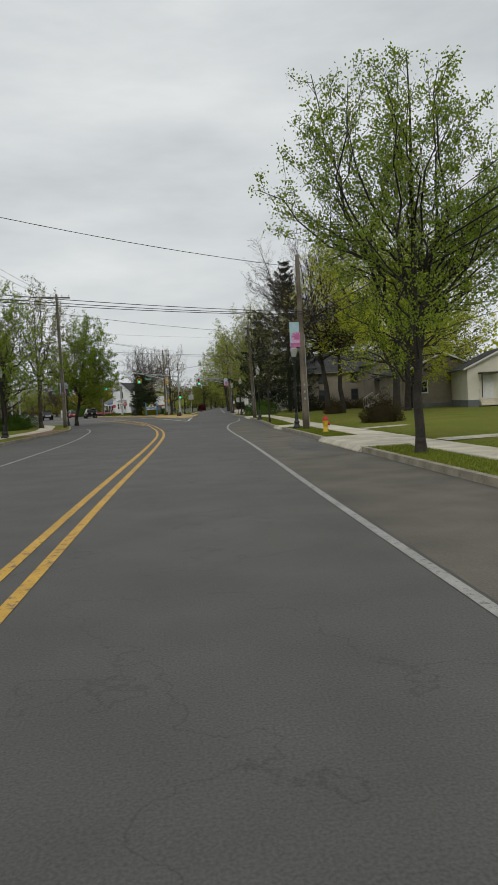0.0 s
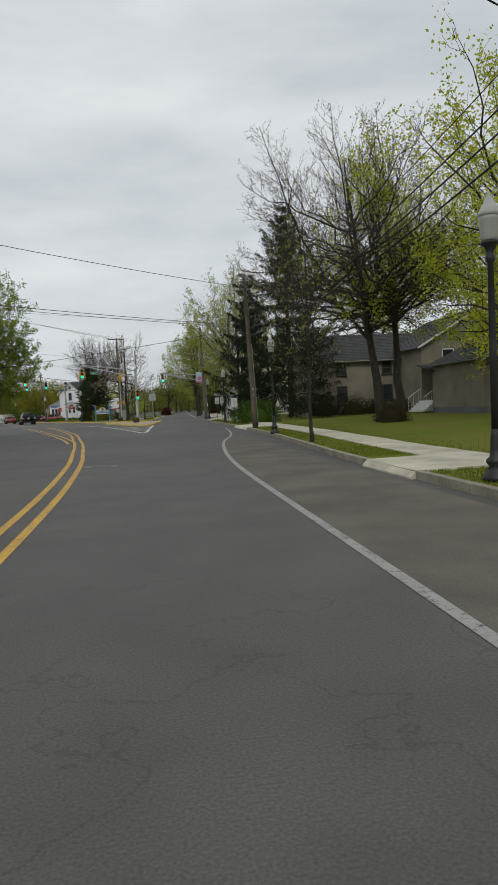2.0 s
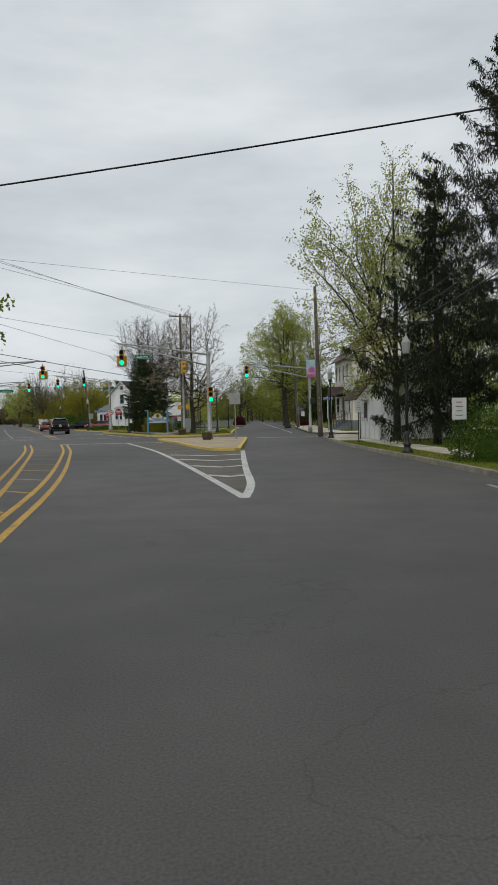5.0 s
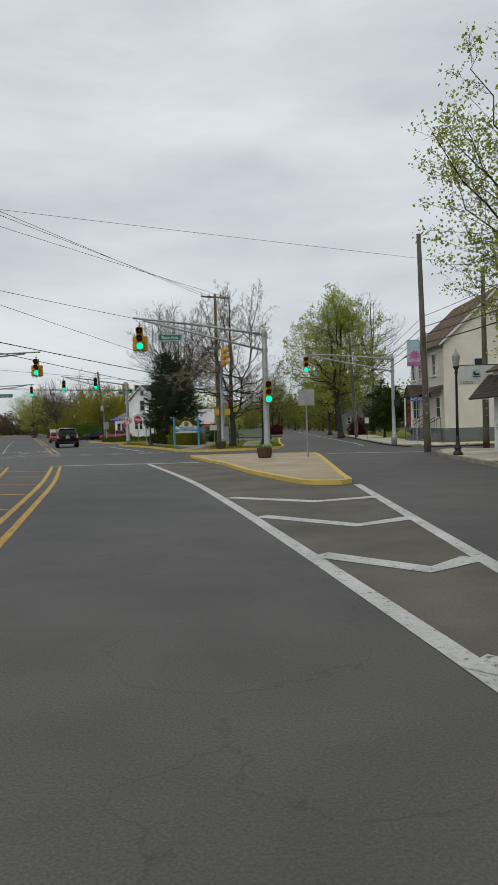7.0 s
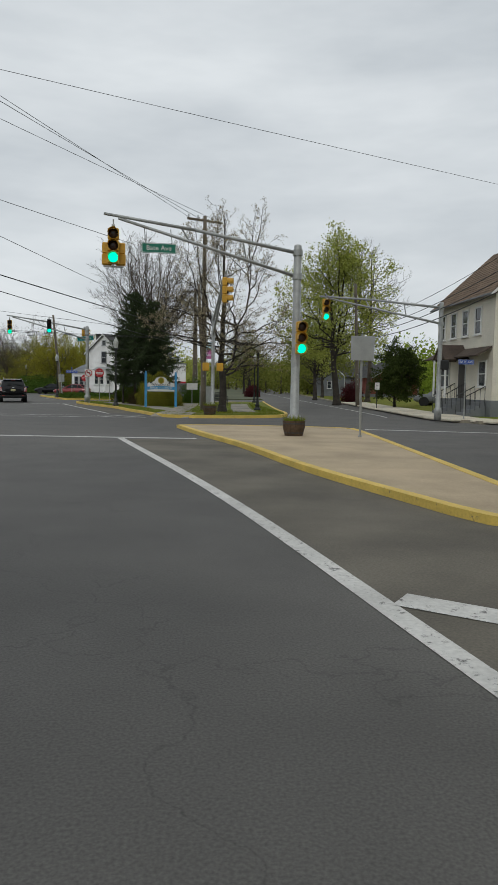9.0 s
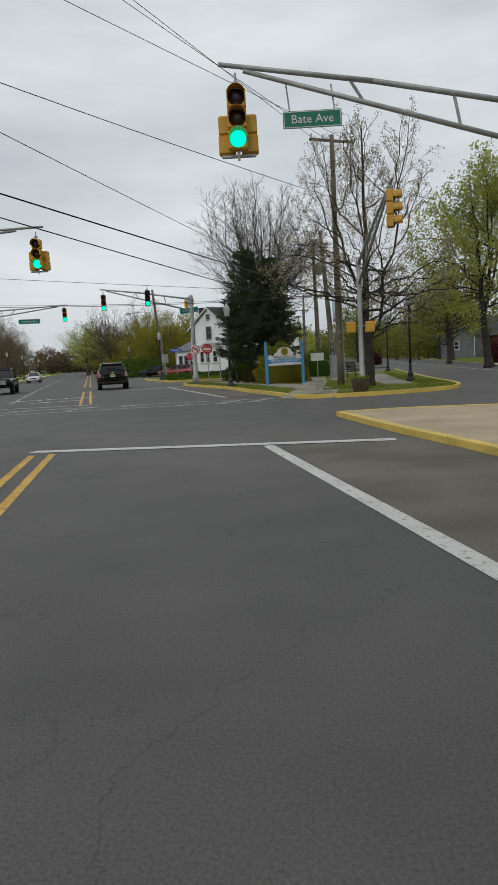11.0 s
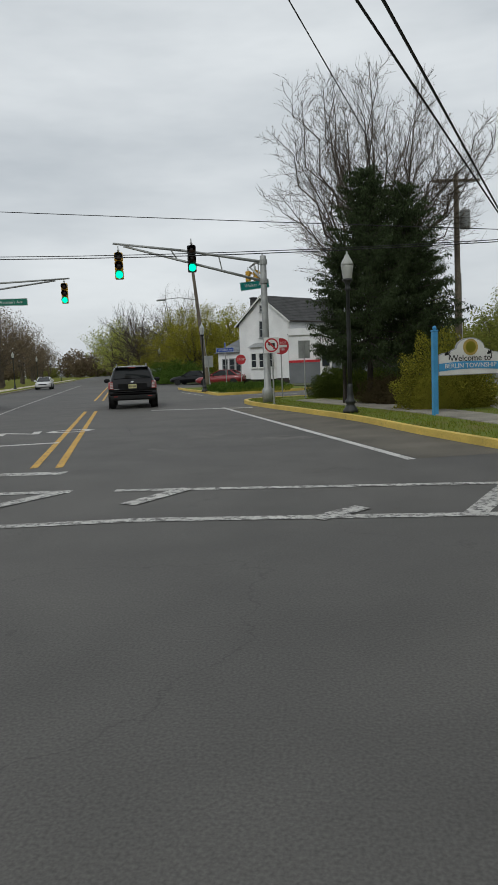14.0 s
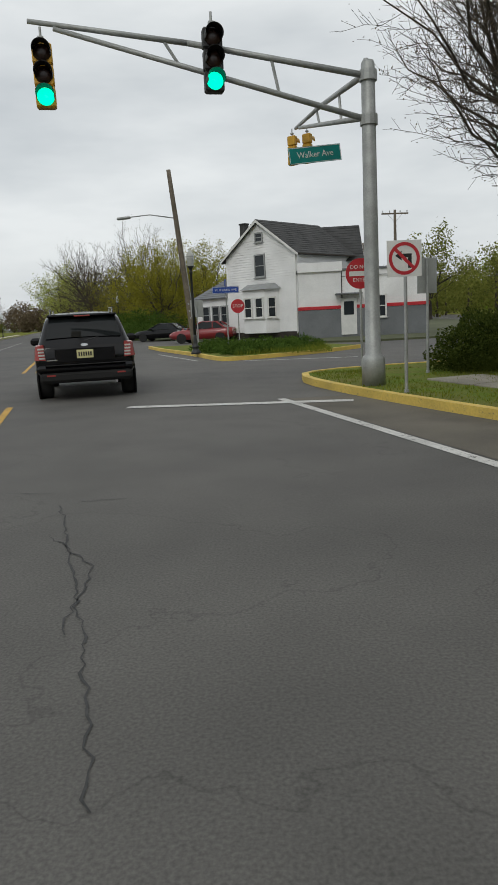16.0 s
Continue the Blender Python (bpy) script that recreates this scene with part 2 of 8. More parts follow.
MANHOLE = material("worn_cast_iron", (0.15, 0.145, 0.135), rough=0.5, metal=0.4, var=0.4, scale=6, fine=40)
STEEL = material("galvanised_steel", (0.36, 0.37, 0.36), rough=0.5, metal=0.35, var=0.2, scale=4, bump=0.05)
SIGNAL_YELLOW = material("signal_yellow_paint", (0.55, 0.30, 0.02), rough=0.5, var=0.2, bump=0.05)
SIGNAL_BLACK = material("signal_black", (0.015, 0.015, 0.015), rough=0.6, var=0.2, bump=0)
LENS_DARK = material("dark_lens", (0.03, 0.012, 0.008), rough=0.3, var=0.2, bump=0)
LENS_GREEN = material("lit_green_lens", (0.02, 0.5, 0.35), rough=0.4, var=0.1, bump=0, emit=((0.0, 0.85, 0.45), 1.5))
SIGN_GREEN = material("green_sign_sheet", (0.0, 0.16, 0.10), rough=0.4, var=0.1, bump=0)
SIGN_TEAL = material("teal_sign_sheet", (0.0, 0.22, 0.20), rough=0.4, var=0.1, bump=0)
SIGN_BLUE = material("blue_sign_sheet", (0.02, 0.07, 0.35), rough=0.4, var=0.1, bump=0)
SIGN_WHITE = material("white_sign_sheet", (0.68, 0.68, 0.66), rough=0.45, var=0.1, bump=0)
SIGN_RED = material("red_sign_sheet", (0.45, 0.02, 0.03), rough=0.45, var=0.1, bump=0)
SIGN_BLACK = material("black_sign_ink", (0.01, 0.01, 0.01), rough=0.6, var=0.1, bump=0)
SIGN_BACK = material("bare_sign_back", (0.38, 0.39, 0.38), rough=0.5, metal=0.3, var=0.15, bump=0)
WIRE = material("black_cable", (0.012, 0.012, 0.012), rough=0.7, var=0.1, bump=0)
WHITE_SIDING = material("white_siding", (0.80, 0.80, 0.80), rough=0.7, var=0.12, scale=0.7, fine=18, bump=0.05)
CREAM_SIDING = material("cream_siding", (0.74, 0.70, 0.60), rough=0.7, var=0.12, scale=0.7, fine=18, bump=0.05)
TAN_STUCCO = material("tan_stucco", (0.27, 0.235, 0.18), rough=0.9, var=0.25, scale=0.6, fine=20)
GREY_WALL = material("grey_wall_paint", (0.17, 0.18, 0.19), rough=0.8, var=0.2, scale=0.8, fine=20)
BROWN_ROOF = material("brown_shingles", (0.17, 0.115, 0.075), rough=0.95, var=0.35, scale=1.5, fine=14, spread=0.05)
PENT_ROOF = material("dark_brown_shingles", (0.085, 0.062, 0.048), rough=0.95, var=0.35, scale=1.5, fine=14, spread=0.05)
DARK_ROOF = material("dark_grey_shingles", (0.06, 0.06, 0.06), rough=0.95, var=0.35, scale=1.5, fine=14, spread=0.05)
TRIM_WHITE = material("white_trim_paint", (0.7, 0.7, 0.68), rough=0.6, var=0.1, bump=0.03)
TRIM_DARK = material("dark_trim_paint", (0.05, 0.045, 0.04), rough=0.6, var=0.2, bump=0.03)
RED_STRIPE = material("red_stripe_paint", (0.5, 0.02, 0.03), rough=0.6, var=0.15, bump=0.03)
BRICK = material("red_brick_wall", (0.22, 0.06, 0.045), rough=0.9, var=0.35, scale=2, fine=25)
PANE = glass_material("window_glass")
CAR_GLASS = glass_material("car_glass", (0.012, 0.014, 0.015), 0.03)
BLACK_CAR = material("black_car_paint", (0.004, 0.004, 0.005), rough=0.12, var=0.1, bump=0, spec=0.35)
RED_CAR = material("red_car_paint", (0.22, 0.012, 0.015), rough=0.35, var=0.1, bump=0, coat=0.7)
WHITE_CAR = material("silver_white_car_paint", (0.6, 0.6, 0.6), rough=0.35, var=0.05, bump=0, coat=0.7)
TYRE = material("tyre_rubber", (0.014, 0.014, 0.014), rough=0.9, var=0.3, bump=0.1)
CHROME = material("chrome", (0.6, 0.6, 0.6), rough=0.15, metal=1.0, var=0.05, bump=0)
TAIL_RED = material("red_tail_lens", (0.32, 0.05, 0.045), rough=0.15, var=0.1, bump=0)
TAIL_CLEAR = material("clear_lamp_lens", (0.55, 0.52, 0.50), rough=0.12, var=0.05, bump=0)
PLATE = material("cream_plate", (0.62, 0.58, 0.30), rough=0.5, var=0.05, bump=0)
BARREL = material("old_barrel_wood", (0.09, 0.055, 0.03), rough=0.85, var=0.4, scale=4, fine=20)
SOIL = material("mulch", (0.07, 0.045, 0.03), rough=1, var=0.5, scale=3, fine=25, bump=0.6)
HYDRANT_Y = material("hydrant_yellow", (0.6, 0.40, 0.02), rough=0.5, var=0.15, bump=0.05)
HYDRANT_R = material("hydrant_red", (0.5, 0.02, 0.02), rough=0.5, var=0.15, bump=0.05)
POST_BLUE = material("sky_blue_paint", (0.06, 0.29, 0.55), rough=0.55, var=0.15, bump=0.03)
SIGN_GOLD = material("gold_paint", (0.45, 0.33, 0.08), rough=0.5, var=0.2, bump=0)
BANNER_BLUE = material("banner_pale_blue", (0.42, 0.60, 0.66), rough=0.8, var=0.15, scale=2, bump=0.02)
BANNER_PINK = material("banner_pink", (0.55, 0.16, 0.38), rough=0.8, var=0.3, scale=5, bump=0.02)
BANNER_PALE = material("banner_pale_pink", (0.62, 0.42, 0.56), rough=0.8, var=0.2, scale=5, bump=0.02)
CABINET_GREY = material("grey_cabinet_paint", (0.30, 0.31, 0.31), rough=0.5, var=0.15, bump=0.03)


# ---- mesh building ----
class Shape:
    """Collects vertices and faces of one mesh."""

    def __init__(self):
        self.v, self.f = [], []

    def add(self, verts, faces):
        k = len(self.v)
        self.v += [tuple(p) for p in verts]
        self.f += [tuple(i + k for i in q) for q in faces]
        return self

    def box(self, x, y, z, sx, sy, sz, bevel=0.0, turn=0.0):
        """A box by its centre and sizes, with chamfered edges, turned about z by degrees."""
        hx, hy, hz = sx / 2, sy / 2, sz / 2
        b = min(bevel, hx * 0.9, hy * 0.9, hz * 0.9)
        c, s = math.cos(radians(turn)), math.sin(radians(turn))
        rot = lambda p: (x + p[0] * c - p[1] * s, y + p[0] * s + p[1] * c, z + p[2])
        if b <= 0:
            pts = [(i * hx, j * hy, k * hz) for k in (-1, 1) for i, j in ((-1, -1), (1, -1), (1, 1), (-1, 1))]
            return self.add([rot(p) for p in pts], [(3, 2, 1, 0), (4, 5, 6, 7), (0, 1, 5, 4), (1, 2, 6, 5), (2, 3, 7, 6), (3, 0, 4, 7)])
        rings = []
        for zz, k in ((-hz, b), (-hz + b, 0), (hz - b, 0), (hz, b)):
            ax, ay = hx - k, hy - k
            cx, cy = (ax, ay - (b if not k else 0) * 0.7), (ax - (b if not k else 0) * 0.7, ay)
            rings.append([(cx[0], -cx[1], zz), (cx[0], cx[1], zz), (cy[0], cy[1], zz), (-cy[0], cy[1], zz), (-cx[0], cx[1], zz), (-cx[0], -cx[1], zz), (-cy[0], -cy[1], zz), (cy[0], -cy[1], zz)])
        k0 = [rot(p) for r in rings for p in r]
        faces = [tuple(reversed(range(8))), tuple(range(24, 32))]
        for r in range(3):
            faces += [(r * 8 + i, r * 8 + (i + 1) % 8, (r + 1) * 8 + (i + 1) % 8, (r + 1) * 8 + i) for i in range(8)]
        return self.add(k0, faces)

    def tube(self, a, b, ra, rb, sides=8, caps=True):
        a, b = Vector(a), Vector(b)
        d = (b - a).normalized() if (b - a).length > 1e-6 else Vector((0, 0, 1))
        u = d.orthogonal().normalized()
        w = d.cross(u)
        vs = []
        for p, r in ((a, ra), (b, rb)):
            vs += [p + (u * math.cos(2 * math.pi * i / sides) + w * math.sin(2 * math.pi * i / sides)) * r for i in range(sides)]
        fs = [(i, (i + 1) % sides, sides + (i + 1) % sides, sides + i) for i in range(sides)]
        if caps:
            fs += [tuple(reversed(range(sides))), tuple(range(sides, 2 * sides))]
        return self.add(vs, fs)

    def lathe(self, profile, x=0, y=0, z=0, sides=12):
        """A turned form: profile of (radius, height), closed at both ends."""
        vs = [(x + r * math.cos(2 * math.pi * i / sides), y + r * math.sin(2 * math.pi * i / sides), z + h) for r, h in profile for i in range(sides)]
        fs = []
        for k in range(len(profile) - 1):
            fs += [(k * sides + i, k * sides + (i + 1) % sides, (k + 1) * sides + (i + 1) % sides, (k + 1) * sides + i) for i in range(sides)]
        fs += [tuple(reversed(range(sides))), tuple(range((len(profile) - 1) * sides, len(profile) * sides))]
        return self.add(vs, fs)

    def prism(self, poly, z0, z1):
        """A flat polygon (counter-clockwise, x and y) between two heights."""
        n = len(poly)
        vs = [(p[0], p[1], z0) for p in poly] + [(p[0], p[1], z1) for p in poly]
        return self.add(vs, [tuple(reversed(range(n))), tuple(range(n, 2 * n))] + [(i, (i + 1) % n, n + (i + 1) % n, n + i) for i in range(n)])

    def slab(self, pts, thick):
        """A plate from the corners of its outer face, thick along the way back from it."""
        a = [Vector(p) for p in pts]
        nrm = (a[1] - a[0]).cross(a[2] - a[0]).normalized()
        n = len(a)
        return self.add([*a, *[p - nrm * thick for p in a]], [tuple(range(n)), tuple(reversed(range(n, 2 * n)))] + [((i + 1) % n, i, n + i, n + (i + 1) % n) for i in range(n)])

    def mesh(self, name, mat, smooth=False):
        me = bpy.data.meshes.new(name)
        me.from_pydata(self.v, [], self.f)
        me.materials.append(mat)
        if smooth:
            me.polygons.foreach_set("use_smooth", [True] * len(me.polygons))
        me.update()
        return me


def part(name, shape, mat, parent=None, label="", smooth=False):
    ob = new(name, shape.mesh(name, mat, smooth))
    ob.parent = parent
    return tagged(ob, label)


def thing(name, m, label, category, group=""):
    ob = new(name)
    ob.empty_display_size = 0.2
    ob.matrix_world = m
    return tagged(ob, label, category, group)


def structure(name, shape, mat, label, category, smooth=False):
    return tagged(part(name, shape, mat, None, label, smooth), label, category, "", "structure")


def text_mesh(body, size, mat, parent, m, name="lettering", depth=0.004, bold=0.0):
    """Raised lettering in the built-in font, as a mesh."""
    cu = bpy.data.curves.new(name, "FONT")
    cu.body, cu.size, cu.extrude, cu.align_x, cu.align_y = body, size, depth, "CENTER", "CENTER"
    cu.resolution_u, cu.offset = 2, bold
    tmp = bpy.data.objects.new("tmp", cu)
    scene.collection.objects.link(tmp)
    me = bpy.data.meshes.new_from_object(tmp)
    bpy.data.objects.remove(tmp)
    me.materials.clear()
    me.materials.append(mat)
    ob = new(name, me)
    ob.parent = parent
    ob.matrix_local = m
    return ob


def smooth_line(pts, step=1.5):
    """Catmull-Rom through points of the plan."""
    p = [np.array(q, float) for q in pts]
    p = [2 * p[0] - p[1], *p, 2 * p[-1] - p[-2]]
    out = []
    for i in range(1, len(p) - 2):
        a, b, c, d = p[i - 1 : i + 3]
        n = max(2, int(np.linalg.norm(c - b) / step))
        for k in range(n):
            t = k / n
            out.append(0.5 * (2 * b + (c - a) * t + (2 * a - 5 * b + 4 * c - d) * t * t + (3 * b - a - 3 * c + d) * t**3))
    return out + [p[-2]]


def offset_line(line, off):
    """The line shifted to its left by off metres."""
    q = np.array(line)
    d = np.gradient(q, axis=0)
    d /= np.linalg.norm(d, axis=1)[:, None]
    return [tuple(r) for r in q + np.stack([-d[:, 1], d[:, 0]], 1) * off]


def ribbon(line, left, right, z0, z1=None):
    """A flat strip along a line from left to right of it; solid between two heights when z1 is given."""
    a, b = offset_line(line, left), offset_line(line, right)
    n, s = len(line), Shape()
    if z1 is None:
        return s.add([(*p, z0) for p in a] + [(*p, z0) for p in b], [(n + i, n + i + 1, i + 1, i) for i in range(n - 1)])
    vs = [(*p, z) for z in (z0, z1) for q in (a, b) for p in q]
    f = []
    for i in range(n - 1):
        f += [(3 * n + i, 3 * n + i + 1, 2 * n + i + 1, 2 * n + i), (2 * n + i, 2 * n + i + 1, i + 1, i), (n + i, n + i + 1, 3 * n + i + 1, 3 * n + i)]
    f += [(0, n, 3 * n, 2 * n), (n - 1, 3 * n - 1, 4 * n - 1, 2 * n - 1)][:2]
    return s.add(vs, f)


# ---- ground, roads and kerbs ----
far = Shape()
for i in range(-6, 6):
    for j in range(-6, 6):
        x0, x1, y0, y1 = i * 500, (i + 1) * 500, j * 500, (j + 1) * 500
        far.add([(x0, y0, -0.06), (x1, y0, -0.06), (x1, y1, -0.06), (x0, y1, -0.06)], [(0, 1, 2, 3)])
structure("ground", far, FAR_GROUND, "grassy open ground reaching the horizon", "ground")
road = Shape()
road.prism([(-170, -90), (80, -90), (80, 470), (-170, 470)], -0.05, 0.0)
structure("road", road, ASPHALT, "worn grey asphalt of a town street and junction", "road")

KERB_RIGHT = smooth_line([(4.95, -90), (4.95, -60), (4.95, -30), (4.95, -12), (4.95, 4), (4.97, 20), (5.12, 30), (5.2, 42), (5.6, 50), (5.95, 58), (6.1, 66), (6.2, 76), (6.1, 90), (6.4, 97), (6.9, 103), (8.2, 106.3), (11.5, 107.6), (30, 108), (80, 108)], 1.2)
KERB_LEFT = smooth_line([(-9.4, -90), (-9.4, -50), (-9.4, -20), (-9.4, 8), (-9.4, 30), (-9.2, 45), (-9.0, 52), (-9.3, 57.5), (-10.2, 63), (-11.3, 70), (-12.8, 76), (-15.5, 81), (-20, 84.5), (-32, 89), (-90, 104), (-170, 124)], 1.2)
KERB_FAR_RIGHT = smooth_line([(80, 114), (30, 113.6), (11.5, 113.2), (9.3, 114.2), (8.4, 116.5), (8.8, 125), (10.8, 150), (15.5, 204), (26, 330), (38, 470)], 1.5)
KERB_WELCOME = smooth_line([(3.0, 150.5), (2.6, 146), (1.5, 128), (1.25, 121), (0.5, 117.9), (-1.7, 116.5), (-4.2, 116.1), (-5.4, 116.6), (-6.1, 118.2), (-7.0, 121.2), (-7.95, 124), (-9.1, 128), (-10.7, 132.1), (-12.55, 136.6), (-13.5, 139.8), (-13.2, 141.4), (-11.6, 142.3), (-8, 143.1), (3.0, 146.2)], 1.0)[:-1]
KERB_BED = smooth_line([(-10.4, 154.6), (-12.3, 152.0), (-14.4, 150.3), (-15.8, 149.6), (-16.5, 150.4), (-17.9, 154.6), (-20.4, 161.2), (-21.9, 165.8)], 1.0)
KERB_MAIN_LEFT = smooth_line([(-170, 136), (-60, 119), (-36, 113.5), (-29.5, 113.6), (-27.4, 116.5), (-27.4, 124), (-30.2, 138), (-45.0, 191), (-84, 321), (-129, 470)], 2.0)


def raised(name, poly, mat, z, label):
    s = Shape()
    s.prism(poly, -0.04, z)
    return structure(name, s, mat, label, "ground")


def lawn(name, line, other, mat, label, rise=0.0, start=6.0, z=0.13, steps=10):
    """Ground between a kerb line and a far line, gently rising away from the kerb."""
    a, b = np.array(line), np.array(other)
    n = len(a)
    s = Shape()
    vs = []
    for k in range(steps + 1):
        q = (k / steps) ** 2.2
        for i in range(n):
            p = a[i] * (1 - q) + b[i] * q
            d = np.linalg.norm(p - a[i])
            h = rise * min(1.0, max(0.0, (d - start) / 12.0))
            vs.append((p[0], p[1], z + h * (3 - 2 * min(1.0, h / max(rise, 1e-6))) / 1.0 if rise else z))
    fs = [(k * n + i, k * n + i + 1, (k + 1) * n + i + 1, (k + 1) * n + i) for k in range(steps) for i in range(n - 1)]
    s.add(vs, fs if (a[1] - a[0])[1] * (b[0] - a[0])[0] < 0 else [tuple(reversed(q)) for q in fs])
    # a skirt down to the road at the kerb
    s.add([(*p, z) for p in a] + [(*p, -0.04) for p in a], [(i, i + 1, n + i + 1, n + i) for i in range(n - 1)])
    return structure(name, s, mat, label, "ground", True)


right_edge = offset_line(KERB_RIGHT, -0.15)
lawn("ground_right", right_edge, [(max(p[0] + 0.1, 80), min(p[1], 60 + 0.4 * (p[1] - 60) if p[1] > 60 else p[1])) for p in right_edge], GRASS, "lawn and grass verge of the front gardens", 0.12, 3.0)
left_edge = offset_line(KERB_LEFT, 0.15)
lawn("ground_left", left_edge, [(-170.2, min(p[1], 60)) for p in left_edge], GRASS, "lawn and verge along the street", 0.12, 3.0)
fr = offset_line(KERB_FAR_RIGHT, -0.15)
lawn("ground_far_right", fr, [(80.2, max(p[1], 160)) for p in fr], GRASS, "grass beside the side street", 0.1, 4.0)
raised("ground_welcome", offset_line(KERB_WELCOME, -0.15), VERGE, 0.13, "grass triangle with paths round a welcome sign")
bed = offset_line(KERB_BED, -0.15)
raised("ground_bed", bed + [(-16.5, 163.5), (-11.5, 157.5)], VERGE, 0.13, "planted kerbed bed at the street corner")
ml = offset_line(KERB_MAIN_LEFT, 0.15)
lawn("ground_main_left", ml, [(-170.2, max(p[1], 200)) for p in ml], GRASS, "grass strip beside the main road", 0.1, 4.0)
raised("ground_house", [(-33, 196), (-20.5, 178), (-17, 165.5), (-9.5, 160.5), (4, 162), (6.5, 200), (11, 260), (24, 400), (20, 470), (-120, 470), (-64, 297)], FAR_GROUND, 0.1, "gravelly ground round the corner house")


def kerb(name, line, side, mat, label):
    return structure(name, ribbon(line, 0.0, side, -0.04, 0.15), mat, label, "kerb")


kerb("kerb_1", KERB_RIGHT, -0.16, KERB, "weathered tan concrete kerb")
kerb("kerb_2", KERB_LEFT, 0.16, KERB, "weathered concrete kerb")
kerb("kerb_3", KERB_FAR_RIGHT, -0.16, KERB, "concrete kerb of the side street")
kerb("kerb_4", KERB_WELCOME, -0.16, KERB_YELLOW, "yellow painted concrete kerb, worn")
kerb("kerb_5", KERB_BED, -0.16, KERB_YELLOW, "yellow painted concrete kerb, worn")
kerb("kerb_6", KERB_MAIN_LEFT, 0.16, KERB, "concrete kerb of the main road")

# the concrete traffic island with its yellow kerb
ISLAND_EDGE = [(-4.55, 108.3), (-3.7, 104.2), (-2.7, 100.1), (-1.85, 95.2), (-0.95, 91.6), (-0.45, 90.0), (0.1, 89.65), (0.62, 89.85), (0.72, 91.5), (1.05, 96), (1.75, 106.0), (1.55, 107.4), (0.6, 107.9), (-2.5, 108.5)]
isl = Shape()
isl.prism(ISLAND_EDGE, -0.04, 0.112)
structure("traffic_island", isl, ISLAND, "tan concrete traffic island in the road", "traffic island")
ring = smooth_line(ISLAND_EDGE + [ISLAND_EDGE[0]], 0.6)
structure("kerb_7", ribbon(ring, 0.07, -0.12, -0.04, 0.122), KERB_YELLOW, "yellow painted kerb round the traffic island", "kerb")


# ---- road markings ----
def marking(name, pts, width, mat, label, z=0.006, smooth=True):
    line = smooth_line(pts, 1.0) if smooth and len(pts) > 2 else [np.array(p, float) for p in pts]
    return structure(name, ribbon(line, width / 2, -width / 2, z), mat, label, "road marking")


YR = [(-1.7, -40), (-1.7, -20), (-1.6, -5), (-1.5, 10), (-1.42, 16), (-1.27, 24), (-1.2, 32), (-1.24, 38), (-1.42, 43), (-1.68, 47.5), (-2.05, 51.7), (-2.37, 55.5), (-2.82, 60), (-3.3, 64), (-4.25, 72), (-5.25, 78.5), (-6.7, 86.5), (-8.15, 94), (-10.2, 103.1)]
marking("marking_1", YR, 0.13, YELLOW_PAINT, "yellow centre line, worn")
marking("marking_2", offset_line(smooth_line(YR, 2), 0.36), 0.13, YELLOW_PAINT, "yellow centre line, worn", smooth=False)
YG = [(-3.2, 60.5), (-3.75, 64), (-5.5, 73), (-8.1, 85), (-10.4, 95), (-12.7, 103.6)]
marking("marking_3", YG, 0.13, YELLOW_PAINT, "yellow line round the painted island", z=0.0085)
marking("marking_4", offset_line(smooth_line(YG, 2), 0.36), 0.13, YELLOW_PAINT, "yellow line round the painted island", z=0.0085, smooth=False)
for k in range(10):
    y = 69.0 + 3.4 * k
    xr, xg = np.interp(y, [q[1] for q in YR], [q[0] for q in YR]), np.interp(y + 0.6, [q[1] for q in YG], [q[0] for q in YG])
    marking(f"marking_{50 + k}", [(xr - 0.45, y), (xg + 0.1, y + 0.6)], 0.13, YELLOW_PAINT, "yellow bar of the painted island, worn", smooth=False)
marking("marking_10", [(2.1, -40), (2.1, -20), (2.1, -5), (2.16, 9), (2.28, 17), (2.39, 24), (2.44, 30), (2.47, 37), (2.53, 42), (2.7, 46), (2.96, 49.5), (3.3, 53), (3.68, 55.8), (4.2, 58.5), (4.78, 63), (5.15, 67.5), (5.4, 71.5)], 0.12, WORN_PAINT, "white edge line, worn grey")
marking("marking_11", [(-5.8, -40), (-5.8, -15), (-5.75, 8), (-5.7, 25), (-5.85, 36), (-6.4, 45), (-7.3, 54), (-8.6, 60.5), (-9.0, 58.5)], 0.11, WORN_PAINT, "white edge line curving to the kerb, worn grey")
CL = [(0.0, 70.3), (-0.4, 73), (-1.3, 78.8), (-2.5, 86), (-3.8, 92.8), (-6.2, 102.9)]
marking("marking_12", CL, 0.2, WHITE_PAINT, "broad white lane line beside the island")
marking("marking_13", [(0.0, 70.3), (0.28, 73), (0.4, 78), (0.6, 84), (0.8, 89.4)], 0.2, WHITE_PAINT, "broad white lane line beside the island", z=0.0085)
for k, c in enumerate([[(-2.5, 87.05), (-0.72, 85.75), (0.6, 86.25)], [(-1.93, 83.7), (-0.48, 82.25), (0.54, 82.9)], [(-1.36, 79.92), (-0.3, 78.85), (0.37, 79.4)], [(-0.82, 76.0), (-0.15, 75.3), (0.29, 75.72)]]):
    marking(f"marking_{14 + k}", c, 0.34, WHITE_PAINT, "white chevron before the traffic island", z=0.01, smooth=False)
marking("marking_18", [(-10.75, 103.55), (-3.95, 102.95)], 0.32, WHITE_PAINT, "white stop bar", z=0.01, smooth=False)
marking("marking_19", [(2.6, 108.5), (7.4, 107.1)], 0.3, WHITE_PAINT, "white stop bar", smooth=False)
